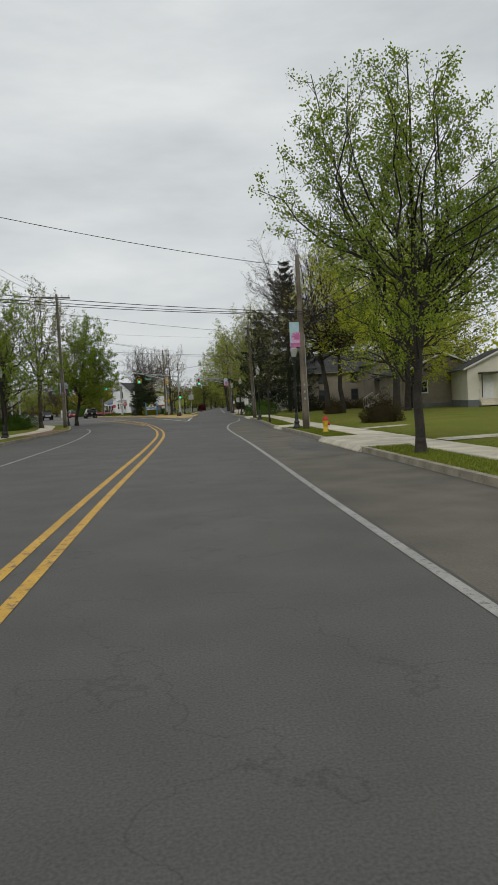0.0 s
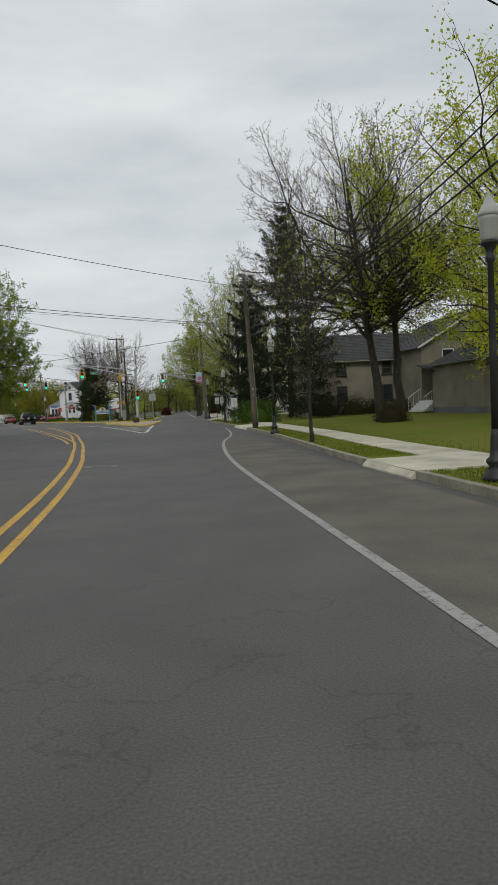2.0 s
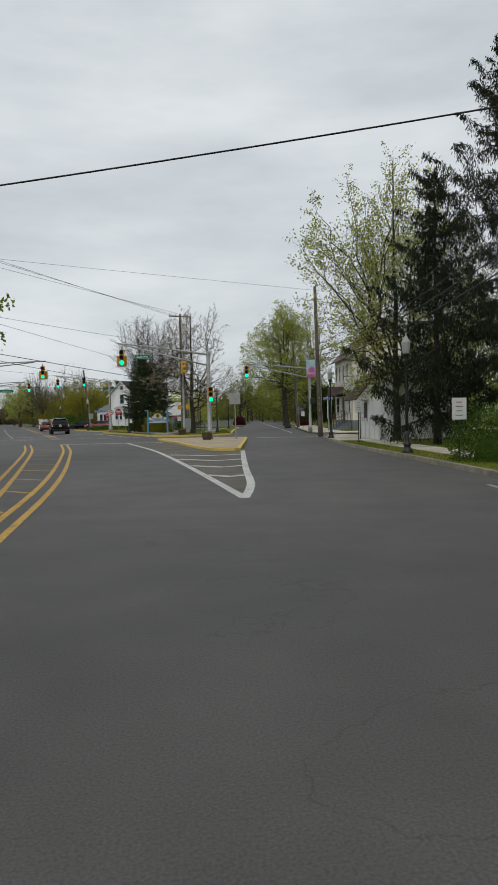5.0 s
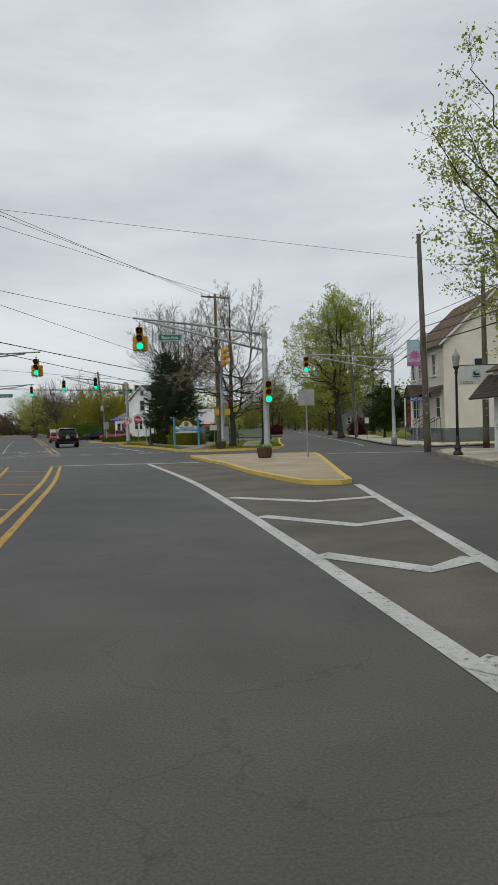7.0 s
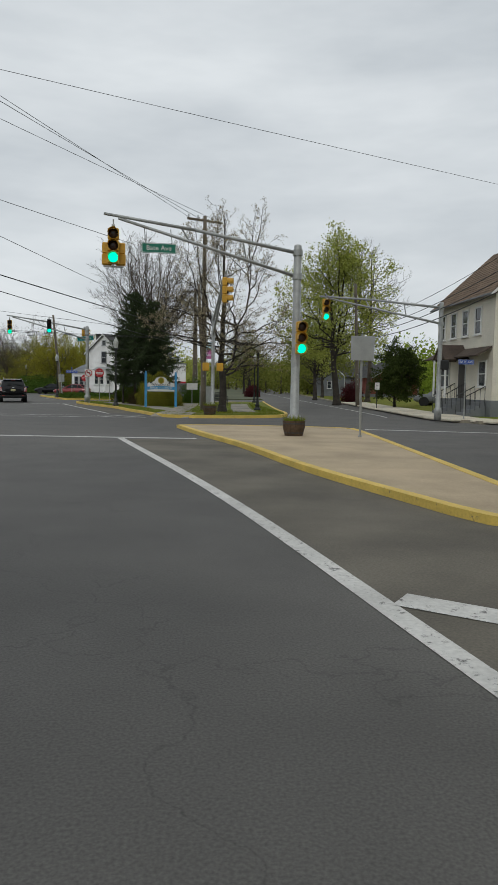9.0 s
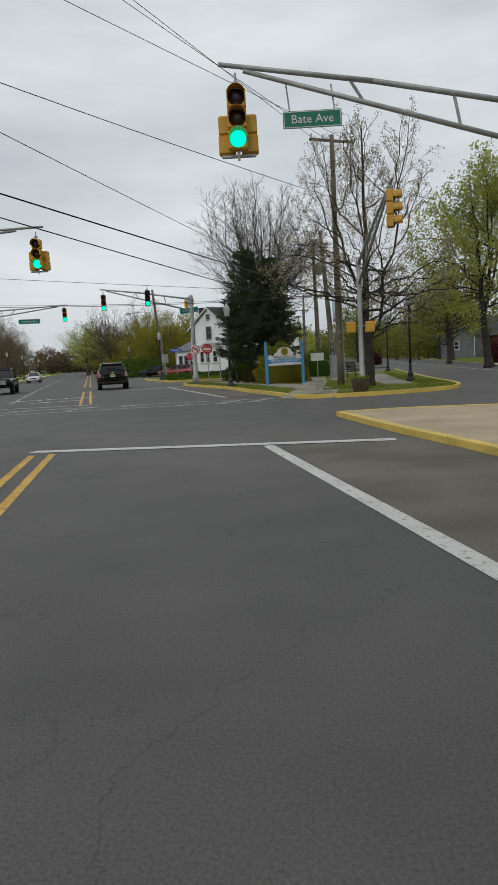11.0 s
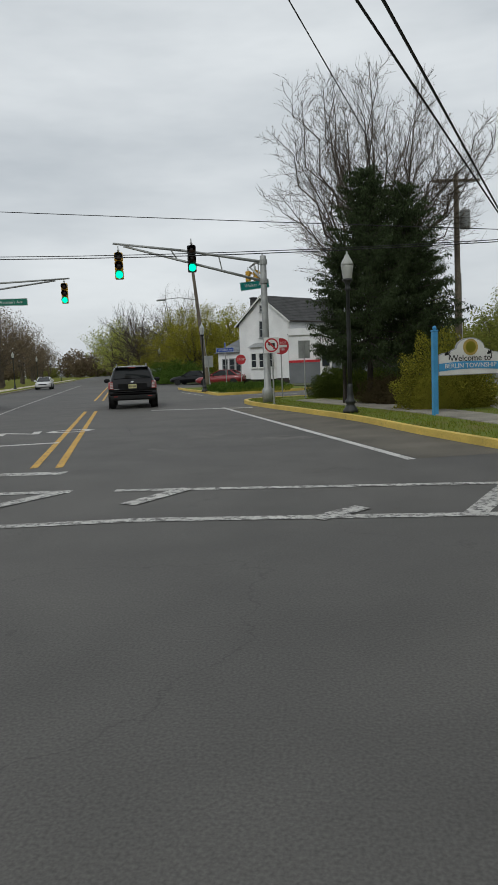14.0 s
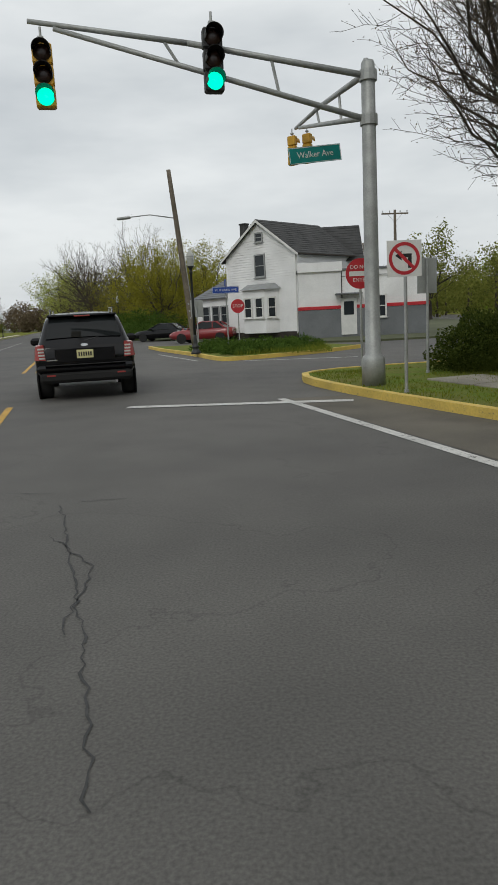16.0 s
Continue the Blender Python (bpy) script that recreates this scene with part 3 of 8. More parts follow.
marking("marking_20", [(6.5, 119), (7.0, 126.5), (8.75, 169), (12, 240)], 0.12, WHITE_PAINT, "white edge line of the side street")
CROSSING = "faded white crossing line"
marking("marking_21", [(-26.5, 119.2), (-14.15, 119.65)], 0.32, FADED_PAINT, "faded white stop bar", smooth=False)
marking("marking_22", [(-27.2, 116.9), (-13.4, 117.9)], 0.2, FADED_PAINT, CROSSING, smooth=False)
marking("marking_23", [(-12.8, 117.9), (-6.5, 117.85)], 0.16, FADED_PAINT, CROSSING, smooth=False)
marking("marking_24", [(-26.5, 114.6), (-14.0, 115.75), (-12.0, 116.05), (-6.3, 116.05)], 0.18, FADED_PAINT, CROSSING, smooth=False)
for k, (a, b) in enumerate([((-14.34, 116.3), (-13.53, 117.85)), ((-12.34, 116.9), (-11.81, 117.95)), ((-10.09, 115.95), (-9.58, 116.5)), ((-8.49, 116.05), (-7.64, 117.9)), ((-7.38, 116.1), (-6.54, 117.9)), ((-17.2, 115.7), (-16.1, 117.5)), ((-20.2, 115.4), (-19.0, 117.3))]):
    marking(f"marking_{40 + k}", [a, b], 0.24, FADED_PAINT, "faded white crossing bar", z=0.01, smooth=False)
marking("marking_29", [(-8.6, 120.2), (-14.03, 136.8)], 0.16, WHITE_PAINT, "white lane line", smooth=False)
marking("marking_30", [(-16.9, 136.5), (-12.75, 136.05)], 0.3, WHITE_PAINT, "white stop bar", z=0.01, smooth=False)
marking("marking_31", [(-14.5, 120.3), (-19.5, 137.4)], 0.13, YELLOW_PAINT, "yellow centre line", smooth=False)
marking("marking_32", [(-14.95, 120.3), (-19.95, 137.4)], 0.13, YELLOW_PAINT, "yellow centre line", smooth=False)
marking("marking_33", [(-22.6, 148), (-70, 310), (-110, 450)], 0.13, YELLOW_PAINT, "yellow centre line", smooth=False)
marking("marking_34", [(-23.1, 148), (-70.5, 310), (-110.5, 450)], 0.13, YELLOW_PAINT, "yellow centre line", smooth=False)
marking("marking_35", [(-15.4, 149.2), (-11.3, 148.4)], 0.25, FADED_PAINT, "faded white line across the side street", smooth=False)
marking("marking_36", [(-19.9, 157.5), (-17.2, 150.5)], 0.14, FADED_PAINT, "faded white line", smooth=False)
marking("marking_37", [(-19.6, 124), (-27, 148), (-44, 205)], 0.12, FADED_PAINT, "faded white lane line", smooth=False)
only = text_mesh("ONLY", 2.3, WHITE_PAINT, None, Matrix.Translation((-18.6, 127.3, 0.007)) @ Matrix.Rotation(radians(180 + 17), 4, "Z") @ Matrix.Diagonal((0.75, 0.55, 1, 1)), "marking_38", 0.001, 0.03)
tagged(only, "white painted word ONLY on the asphalt, facing oncoming traffic", "road marking", "", "structure")
arrow = Shape()
arrow.add([(-0.12, -1.2, 0), (0.12, -1.2, 0), (0.12, 0.4, 0), (0.4, 0.4, 0), (0, 1.4, 0), (-0.4, 0.4, 0), (-0.12, 0.4, 0)], [(0, 1, 2, 6), (5, 6, 2, 3, 4)])
ar = structure("marking_39", arrow, WHITE_PAINT, "white painted lane arrow", "road marking")
ar.matrix_world = pose(-17.3, 124.2, 0.007, 0, 0, 107)


def blob(name, x, y, rx, ry, mat, label, z=0.004, seed=0, turn=0.0):
    r = random.Random(seed)
    n = 46
    waves = [(k, r.uniform(0, 6.28), r.uniform(0.4, 1.0) * 0.2 / k ** 0.7) for k in range(2, 12)]
    c, s = math.cos(radians(turn)), math.sin(radians(turn))
    pts = []
    for i in range(n):
        q = 0.85 + sum(am * math.sin(k * 2 * math.pi * i / n + p) for k, p, am in waves) + r.uniform(-0.05, 0.05)
        a, b = rx * q * math.cos(2 * math.pi * i / n), ry * q * math.sin(2 * math.pi * i / n)
        pts.append((x + a * c - b * s, y + a * s + b * c, z))
    sh = Shape()
    sh.add(pts, [tuple(range(n))])
    return structure(name, sh, mat, label, "road patch")


blob("road_patch_1", -5.0, 14.8, 1.3, 0.7, PATCH, "pale worn patch in the asphalt", seed=1)
blob("road_patch_2", 4.0, 23.0, 0.7, 2.2, DAMP_PATCH, "dark damp patch in the asphalt", seed=2)
blob("road_patch_3", -12.8, 125.2, 0.45, 0.7, PATCH, "pale scuffed patch in the asphalt", seed=3)
blob("road_patch_4", -10.9, 124.2, 0.9, 0.5, PATCH, "pale broken patch in the asphalt", seed=4)
blob("road_patch_5", -13.3, 122.6, 0.3, 0.25, PATCH, "pale scuffed patch in the asphalt", seed=5)
blob("road_patch_6", -3.6, 108.9, 0.9, 0.7, PATCH, "pale worn patch in the asphalt", seed=6)
blob("road_patch_7", 4.6, 27.5, 0.5, 1.6, PATCH, "pale worn patch by the kerb", seed=7)
hole = thing("manhole_cover", pose(-0.93, 44.8, 0.0), "round dark iron manhole cover set in the asphalt", "manhole cover")
mh = Shape()
mh.lathe([(0.34, -0.02), (0.34, 0.007), (0.44, 0.009), (0.45, -0.02)], sides=40)
part("frame_ring", mh, MANHOLE, hole, "worn bright iron ring")
mc = Shape()
mc.lathe([(0.02, 0.005), (0.335, 0.005), (0.335, -0.02)], sides=40)
for k in range(-4, 5):
    w = math.sqrt(max(0.01, 0.30 ** 2 - (k * 0.065) ** 2))
    ridge = part("ridge", Shape().box(0, k * 0.065, 0.006, 2 * w, 0.03, 0.006), MANHOLE, hole)
part("lid", mc, MANHOLE, hole)


def band(name, left, right, mat, label, z=0.003):
    """A strip of other paving between two matched lines."""
    sh = Shape()
    n = len(left)
    sh.add([(x, y, z) for x, y in left] + [(x, y, z) for x, y in right], [(i, n + i, n + i + 1, i + 1) for i in range(n - 1)])
    return structure(name, sh, mat, label, "road surface")


band("road_shoulder", [(2.16, -40), (2.18, 0), (2.38, 20), (2.52, 36), (2.69, 44.8), (3.1, 50.3), (3.68, 55.5), (4.45, 60)], [(4.8, -40), (4.85, 0), (4.85, 20), (4.85, 36), (4.85, 44.8), (4.9, 50.3), (4.95, 55.5), (5.0, 60)], OLD_ASPHALT, "dusty brownish asphalt along the kerb")
band("road_gore", [(0.02, 70.5), (-0.34, 73), (-1.22, 78.8), (-2.42, 86), (-3.04, 89.5), (-3.72, 92.8), (-4.9, 98), (-6.0, 102.7)], [(0.03, 70.5), (0.24, 73), (0.36, 78.8), (0.62, 86), (0.6, 89.5), (-1.2, 92.8), (-2.3, 98), (-3.4, 102.8)], OLD_ASPHALT, "dusty brownish asphalt before the traffic island")
band("road_margin", [(-8.5, 120.3), (-11.0, 128), (-13.9, 136.8)], [(-6.0, 121.0), (-8.6, 129), (-11.4, 137.0)], OLD_ASPHALT, "dusty brownish asphalt beside the yellow kerb")


def crack(name, pts, seed):
    """A dark branching crack in the asphalt."""
    r = random.Random(seed)
    sh = Shape()
    for a, b in zip(pts, pts[1:]):
        n = max(3, int(math.dist(a, b) / 0.07))
        dx, dy = (b[0] - a[0]) / n, (b[1] - a[1]) / n
        ln = math.hypot(dx, dy)
        nx, ny = -dy / ln, dx / ln
        rail = []
        for i in range(n + 1):
            o, w = r.uniform(-0.025, 0.025), r.uniform(0.002, 0.009)
            x, y = a[0] + dx * i + nx * o, a[1] + dy * i + ny * o
            rail += [(x - nx * w, y - ny * w, 0.005), (x + nx * w, y + ny * w, 0.005)]
        sh.add(rail, [(2 * i, 2 * i + 1, 2 * i + 3, 2 * i + 2) for i in range(n)])
    return structure(name, sh, DARK_PATCH, "dark crack in the asphalt", "road crack")


crack("road_crack_1", [(-17.0, 130.05), (-16.2, 129.95)], 1)
crack("road_crack_2", [(-15.85, 129.6), (-15.45, 129.65)], 2)
crack("road_crack_3", [(-16.0, 129.5), (-15.55, 128.2), (-15.05, 126.8), (-14.7, 125.6)], 3)
crack("road_crack_4", [(-15.8, 128.6), (-15.3, 127.9), (-15.2, 126.9)], 4)
crack("road_crack_5", [(-11.4, 125.4), (-10.3, 124.6), (-9.7, 124.4)], 6)
crack("road_crack_6", [(-5.7, 15.1), (-4.6, 14.7)], 7)


# ---- street furniture ----
def street_lamp(x, y, z=0.14, banner=False):
    t = thing("street_lamp", pose(x, y, z), "black iron street lamp with a frosted acorn lantern on the verge", "street lamp", "lamps along the street")
    base = Shape()
    base.lathe([(0.21, 0), (0.21, 0.06), (0.19, 0.1), (0.14, 0.17), (0.11, 0.23), (0.15, 0.29), (0.15, 0.33), (0.1, 0.38), (0.085, 0.5), (0.078, 0.66), (0.07, 0.7), (0.068, 0.8)], sides=14)
    part("base", base, LAMP_METAL, t, "fluted bell-shaped base", True)
    pole = Shape()
    pole.lathe([(0.062, 0.78), (0.056, 2.0), (0.047, 3.3), (0.075, 3.34), (0.075, 3.4), (0.05, 3.45), (0.09, 3.55), (0.13, 3.6)], sides=10)
    part("pole", pole, LAMP_METAL, t, "", True)
    lantern = part("lantern", Shape().lathe([(0.10, 3.6), (0.125, 3.68), (0.16, 3.95), (0.165, 4.0)], sides=10), LAMP_GLASS, t, "pale frosted glass lantern", True)
    cap = Shape()
    cap.lathe([(0.175, 4.0), (0.16, 4.06), (0.11, 4.16), (0.08, 4.2), (0.06, 4.26), (0.025, 4.3), (0.02, 4.36), (0.004, 4.38)], sides=10)
    part("cap", cap, LAMP_GLASS, lantern, "pale finial cap", True)
    rim = Shape()
    rim.lathe([(0.13, 3.58), (0.14, 3.6), (0.135, 3.64), (0.12, 3.64)], sides=10)
    part("collar", rim, LAMP_METAL, t, "", True)
    return t


def lean(x, y, z, ax, ay):
    """A pose whose up axis leans by metres per metre in x and y."""
    up = Vector((ax, ay, 1)).normalized()
    return Matrix.Translation((x, y, z)) @ Vector((0, 0, 1)).rotation_difference(up).to_matrix().to_4x4()


def utility_pole(x, y, h, leanx=0.0, leany=0.0, arm=None, transformer=False, label="weathered wooden utility pole beside the pavement", r=0.15):
    t = thing("utility_pole", lean(x, y, 0.1, leanx, leany), label, "utility pole", "utility poles")
    rng = random.Random(int(x * 31 + y * 7))
    p = Shape()
    prof = [(r * (1.12 - 0.42 * k / 10) * rng.uniform(0.98, 1.02), h * k / 10) for k in range(11)]
    p.lathe(prof, sides=10)
    part("shaft", p, POLE_WOOD, t, "", True)
    if arm:
        length, turn, zz = arm
        c = part("crossarm", Shape().box(0, 0, h - zz, length, 0.1, 0.12, 0.01, turn), POLE_WOOD, t)
        for k in (-0.46, -0.2, 0.2, 0.46):
            s = Shape()
            q = Matrix.Rotation(radians(turn), 3, "Z") @ Vector((k * length, 0, 0))
            s.lathe([(0.02, 0), (0.02, 0.06), (0.05, 0.07), (0.05, 0.1), (0.03, 0.12), (0.045, 0.15), (0.03, 0.2)], q.x, q.y, h - zz + 0.06, sides=8)
            part("insulator", s, SIGN_BACK, c, "", True)
        b = Shape()
        for sgn in (-1, 1):
            q = Matrix.Rotation(radians(turn), 3, "Z") @ Vector((sgn * length * 0.3, 0, 0))
            b.tube((q.x, q.y, h - zz), (0, 0, h - zz - 0.7), 0.015, 0.015, 5)
        part("brace", b, STEEL, t)
    if transformer:
        s = Shape()
        s.lathe([(0.22, 0), (0.24, 0.05), (0.24, 0.75), (0.22, 0.8), (0.1, 0.86)], 0.36, 0, h - 2.4, sides=14)
        part("transformer", s, CABINET_GREY, t, "grey cylindrical transformer", True)
    guard = Shape()
    guard.tube((r * 1.05, 0, 0.2), (r * 0.85, 0, h * 0.55), 0.035, 0.035, 6)
    part("conduit", guard, STEEL, t)
    for k in range(3):
        s = Shape()
        s.box(0, -r * 1.04 + 0.02, h * (0.18 + 0.04 * k), 0.08, 0.025, 0.11, 0.005)
        part("tag", s, CABINET_GREY, t)
    return t


def banner(x, y, z, turn, side=1):
    """A vertical street banner between two short arms."""
    t = thing("street_banner", pose(x, y, z, 0, 0, turn), "printed vinyl banner, pale blue above a pink flower, on a pole", "banner", "street banners")
    cloth, w, h = Shape(), 0.62, 1.22
    nx, nz = 6, 10
    vs = [((i / nx - 0.5) * w, 0.02 * math.sin(i * 1.3) * math.sin(k / nz * math.pi), k / nz * h) for k in range(nz + 1) for i in range(nx + 1)]
    fs = [(k * (nx + 1) + i, k * (nx + 1) + i + 1, (k + 1) * (nx + 1) + i + 1, (k + 1) * (nx + 1) + i) for k in range(nz) for i in range(nx)]
    cloth.add(vs, fs)
    back = [(a, b + 0.012, c) for a, b, c in vs]
    cloth.add(back, [tuple(reversed(f)) for f in fs])
    c = part("cloth", cloth, BANNER_BLUE, t, "", True)
    foot = Shape()
    foot.box(0, -0.03, 0.1, w * 0.99, 0.008, 0.2)
    part("print_band", foot, BANNER_PINK, c, "pink lower band")
    mist = Shape()
    mist.lathe([(0.3, 0), (0.3, 0.008)], 0, 0, 0, sides=16)
    ob = part("print_tint", mist, BANNER_PALE, c, "pale pink print")
    ob.matrix_local = pose(0.02, -0.024, 0.46, 90, 0, 0) @ Matrix.Diagonal((0.95, 0.95, 1, 1))
    rng = random.Random(5)
    petals = Shape()
    for k in range(9):
        a = radians(20 + k * 40)
        l1, wd = rng.uniform(0.22, 0.3), 0.05
        d, n = Vector((math.cos(a), 0, math.sin(a))), Vector((-math.sin(a), 0, math.cos(a)))
        o = Vector((0.05, -0.036, 0.5))
        petals.add([o, o + d * l1 * 0.5 + n * wd, o + d * l1, o + d * l1 * 0.5 - n * wd], [(3, 2, 1, 0)])
    part("print_flower", petals, BANNER_PINK, c, "deep pink flower print")
    for zz in (0.0, h):
        s = Shape()
        s.tube((-w / 2, 0.006, zz), (w / 2 + 0.2, 0.006, zz), 0.014, 0.014, 6)
        part("arm", s, LAMP_METAL, t)
    return t


def signal_head(x, y, z, turn, lit=True, housing=SIGNAL_YELLOW, front=None, doghouse=False, label="yellow three-lens traffic signal showing green"):
    """A traffic signal facing turn degrees (0: towards -y); z is its centre. doghouse: two more pairs at its foot."""
    t = thing("traffic_signal", pose(x, y, z, 0, 0, turn), label, "traffic signal", "traffic signals")
    front = front or housing

    def column(cx, sections, top, lamp):
        n = len(sections)
        s = Shape()
        for k in range(n):
            s.box(cx, 0, top - 0.17 - 0.345 * k, 0.33, 0.2, 0.335, 0.03)
        body = part("housing", s, housing, t)
        for k, lens in enumerate(sections):
            zz = top - 0.17 - 0.345 * k
            l = Shape()
            l.lathe([(0.145, 0), (0.13, 0.03), (0.07, 0.055), (0.01, 0.06)], sides=16)
            o = part("lens", l, lens, body, "", True)
            o.matrix_local = pose(cx, -0.1, zz, 90, 0, 0)
            v = Shape()
            m = 12
            pts = []
            for q, yy in ((0.155, -0.1), (0.155, -0.33)):
                for i in range(m + 1):
                    a = radians(-20 + 220 * i / m)
                    pts.append((cx + q * math.cos(a), yy, zz + q * math.sin(a)))
            for q, yy in ((0.149, -0.1), (0.149, -0.33)):
                for i in range(m + 1):
                    a = radians(-20 + 220 * i / m)
                    pts.append((cx + q * math.cos(a), yy, zz + q * math.sin(a)))
            w = m + 1
            fs = []
            for i in range(m):
                fs += [(i, i + 1, w + i + 1, w + i), (3 * w + i, 3 * w + i + 1, 2 * w + i + 1, 2 * w + i), (w + i, w + i + 1, 3 * w + i + 1, 3 * w + i)]
            v.add(pts, fs)
            part("visor", v, front, body)
        return body

    green = LENS_GREEN if lit else LENS_DARK
    column(0, [LENS_DARK, LENS_DARK, green], 0.52, lit)
    hang = Shape()
    hang.tube((0, 0, 0.5), (0, 0, 0.78), 0.022, 0.022, 6)
    hang.box(0, 0, 0.6, 0.1, 0.1, 0.06, 0.01)
    part("hanger", hang, STEEL, t)
    if doghouse:
        for sg in (-1, 1):
            b = Shape()
            b.box(sg * 0.2, 0.22, -0.36, 0.3, 0.2, 0.33, 0.03)
            b.box(sg * 0.2, 0.22, -0.03, 0.28, 0.2, 0.33, 0.03)
            part("side_housing", b, housing, t)
        f = Shape()
        f.box(0, 0.1, -0.58, 0.6, 0.06, 0.05, 0.01)
        f.tube((0, 0, -0.52), (0, 0, -0.68), 0.03, 0.02, 6)
        part("bracket", f, STEEL, t)
    return t


def mast_arm(x, y, h, tip, tip_z, label, r=0.13):
    """A steel signal pole with a two-tube truss arm to the tip."""
    t = thing("signal_mast", pose(x, y, 0.13), label, "signal mast", "signal masts")
    p = Shape()
    p.lathe([(r * 1.75, 0), (r * 1.75, 0.5), (r * 1.55, 0.56), (r * 1.15, 0.6), (r * 1.05, 2.5), (r * 0.95, h), (r * 0.8, h + 0.05)], sides=14)
    part("pole", p, STEEL, t, "", True)
    d = Vector((tip[0] - x, tip[1] - y, tip_z - 0.13))
    a = Shape()
    top, low = Vector((0, 0, h - 0.2)), Vector((0, 0, h - 0.95))
    mid = top.lerp(d, 0.55) + Vector((0, 0, 0.06))
    a.tube(top, mid, 0.06, 0.052, 8)
    a.tube(mid, d, 0.052, 0.042, 8)
    low2 = low.lerp(d, 0.93)
    a.tube(low, low2, 0.055, 0.042, 8)
    part("arm", a, STEEL, t, "", True)
    for q in (0.3, 0.62):
        s = Shape()
        u = top.lerp(mid, q / 0.55) if q < 0.55 else mid.lerp(d, (q - 0.55) / 0.45)
        s.tube(u, low.lerp(d, q * 0.93), 0.028, 0.028, 6)
        part("strut", s, STEEL, t)
    for zz in (h - 0.2, h - 0.95):
        s = Shape()
        s.lathe([(r * 1.25, -0.09), (r * 1.25, 0.09)], 0, 0, zz, sides=12)
        part("clamp", s, STEEL, t)
    return t


def plate_sign(name, x, y, z, w, h, turn, mat, label, text=None, text_mat=None, size=0.2, round_=False, category="sign"):
    t = thing(name, pose(x, y, z, 0, 0, turn), label, category)
    s = Shape()
    if round_:
        s.lathe([(w / 2, -0.008), (w / 2, 0.008)], sides=24)
        o = part("plate", s, mat, t)
        o.matrix_local = pose(0, 0, 0, 90, 0, 0)
    else:
        s.box(0, 0, 0, w, 0.014, h, 0.004)
        part("plate", s, mat, t)
        if text:
            e = Shape()
            for dx, dz, sx, sz in ((0, h / 2 - 0.018, w - 0.02, 0.012), (0, -h / 2 + 0.018, w - 0.02, 0.012), (-w / 2 + 0.018, 0, 0.012, h - 0.04), (w / 2 - 0.018, 0, 0.012, h - 0.04)):
                e.box(dx, -0.01, dz, sx, 0.006, sz)
            part("border", e, text_mat, t)
    if text:
        text_mesh(text, size, text_mat, t, pose(0, -0.012, 0, 90, 0, 0))
    return t


def post(x, y, z0, z1, mat=STEEL, r=0.03, label="slim galvanised sign post in the verge", leanx=0.0, leany=0.0):
    t = thing("sign_post", lean(x, y, z0, leanx, leany), label, "post")
    part("shaft", Shape().tube((0, 0, 0), (0, 0, z1 - z0), r, r, 8), mat, t)
    part("foot", Shape().tube((0, 0, 0), (0, 0, 0.05), r * 1.6, r * 1.5, 8), mat, t)
    return t


for x, y in [(5.66, 35.5), (5.96, 56.2), (6.55, 81.9), (6.8, 99.8), (-9.2, 129.5), (-17.57, 153.4), (-0.1, 124.6), (-10.9, 43.0), (-11.7, 71.2), (-39.3, 165.0), (-45.9, 187.7), (-53.0, 211.4), (-60.5, 235.5), (-68, 260), (-30.6, 197), (-44.0, 238), (-56, 279), (1.45, 144.2)]:
    lamp = street_lamp(x, y)
    if y == 129.5:
        lamp.matrix_world = lamp.matrix_world @ Matrix.Scale(1.055, 4)

utility_pole(5.86, 33.9, 8.5, -0.008, 0.01)
utility_pole(6.4, 64.7, 8.7, -0.03, 0.0)
utility_pole(6.85, 104.4, 10.3, -0.02, 0.0)
utility_pole(10.5, 106.7, 9.2, 0.0, 0.0)
utility_pole(-3.43, 124.4, 11.5, 0.0, 0.0, arm=(2.3, 25, 0.25), label="tall wooden utility pole with a crossarm by the path")
utility_pole(-3.8, 141.6, 9.6, -0.01, 0.0, arm=(2.2, 12, 0.3), transformer=True, label="wooden utility pole with a crossarm and a grey transformer")
utility_pole(-3.15, 133.9, 8.9, -0.062, 0.0, label="leaning wooden utility pole with a metal conduit")
utility_pole(-10.9, 64.5, 12.0, -0.005, 0.0, arm=(2.4, 20, 0.3), label="tall wooden utility pole with a crossarm on the verge")
leaning = utility_pole(-18.3, 159.5, 8.8, -0.09, 0.0, label="leaning wooden utility pole with a street light arm")
utility_pole(-3.9, 185.0, 9.7, 0.0, 0.0, arm=(2.3, 10, 0.3), label="weathered wooden utility pole with a crossarm by the side street")
utility_pole(-3.6, 210.0, 9.5, 0.0, 0.0, arm=(2.3, 10, 0.3), label="weathered wooden utility pole with a crossarm by the side street")
utility_pole(9.6, 139.0, 10.0, -0.045, 0.0, label="leaning wooden utility pole by the side street")
utility_pole(-12.5, 24.0, 11.5, 0.0, 0.0)
utility_pole(-22.5, 88.5, 11.5, 0.0, 0.0, arm=(2.3, 25, 0.25))
la = Shape()
la.tube((0, 0, 6.5), (-1.2, -0.3, 6.8), 0.03, 0.025, 6)
la.tube((-1.2, -0.3, 6.8), (-2.1, -0.5, 6.8), 0.025, 0.025, 6)
la_ = part("light_bracket", la, STEEL, leaning)
part("light_head", Shape().box(-2.45, -0.58, 6.78, 0.7, 0.22, 0.12, 0.05, 13), STEEL, la_, "cobra-head street light")

banner(5.55, 33.86, 4.15, 4)
banner(6.27, 104.4, 4.2, 0)
banner(-12.0, 71.17, 3.2, -4)
banner(-2.85, 133.75, 3.55, 8)

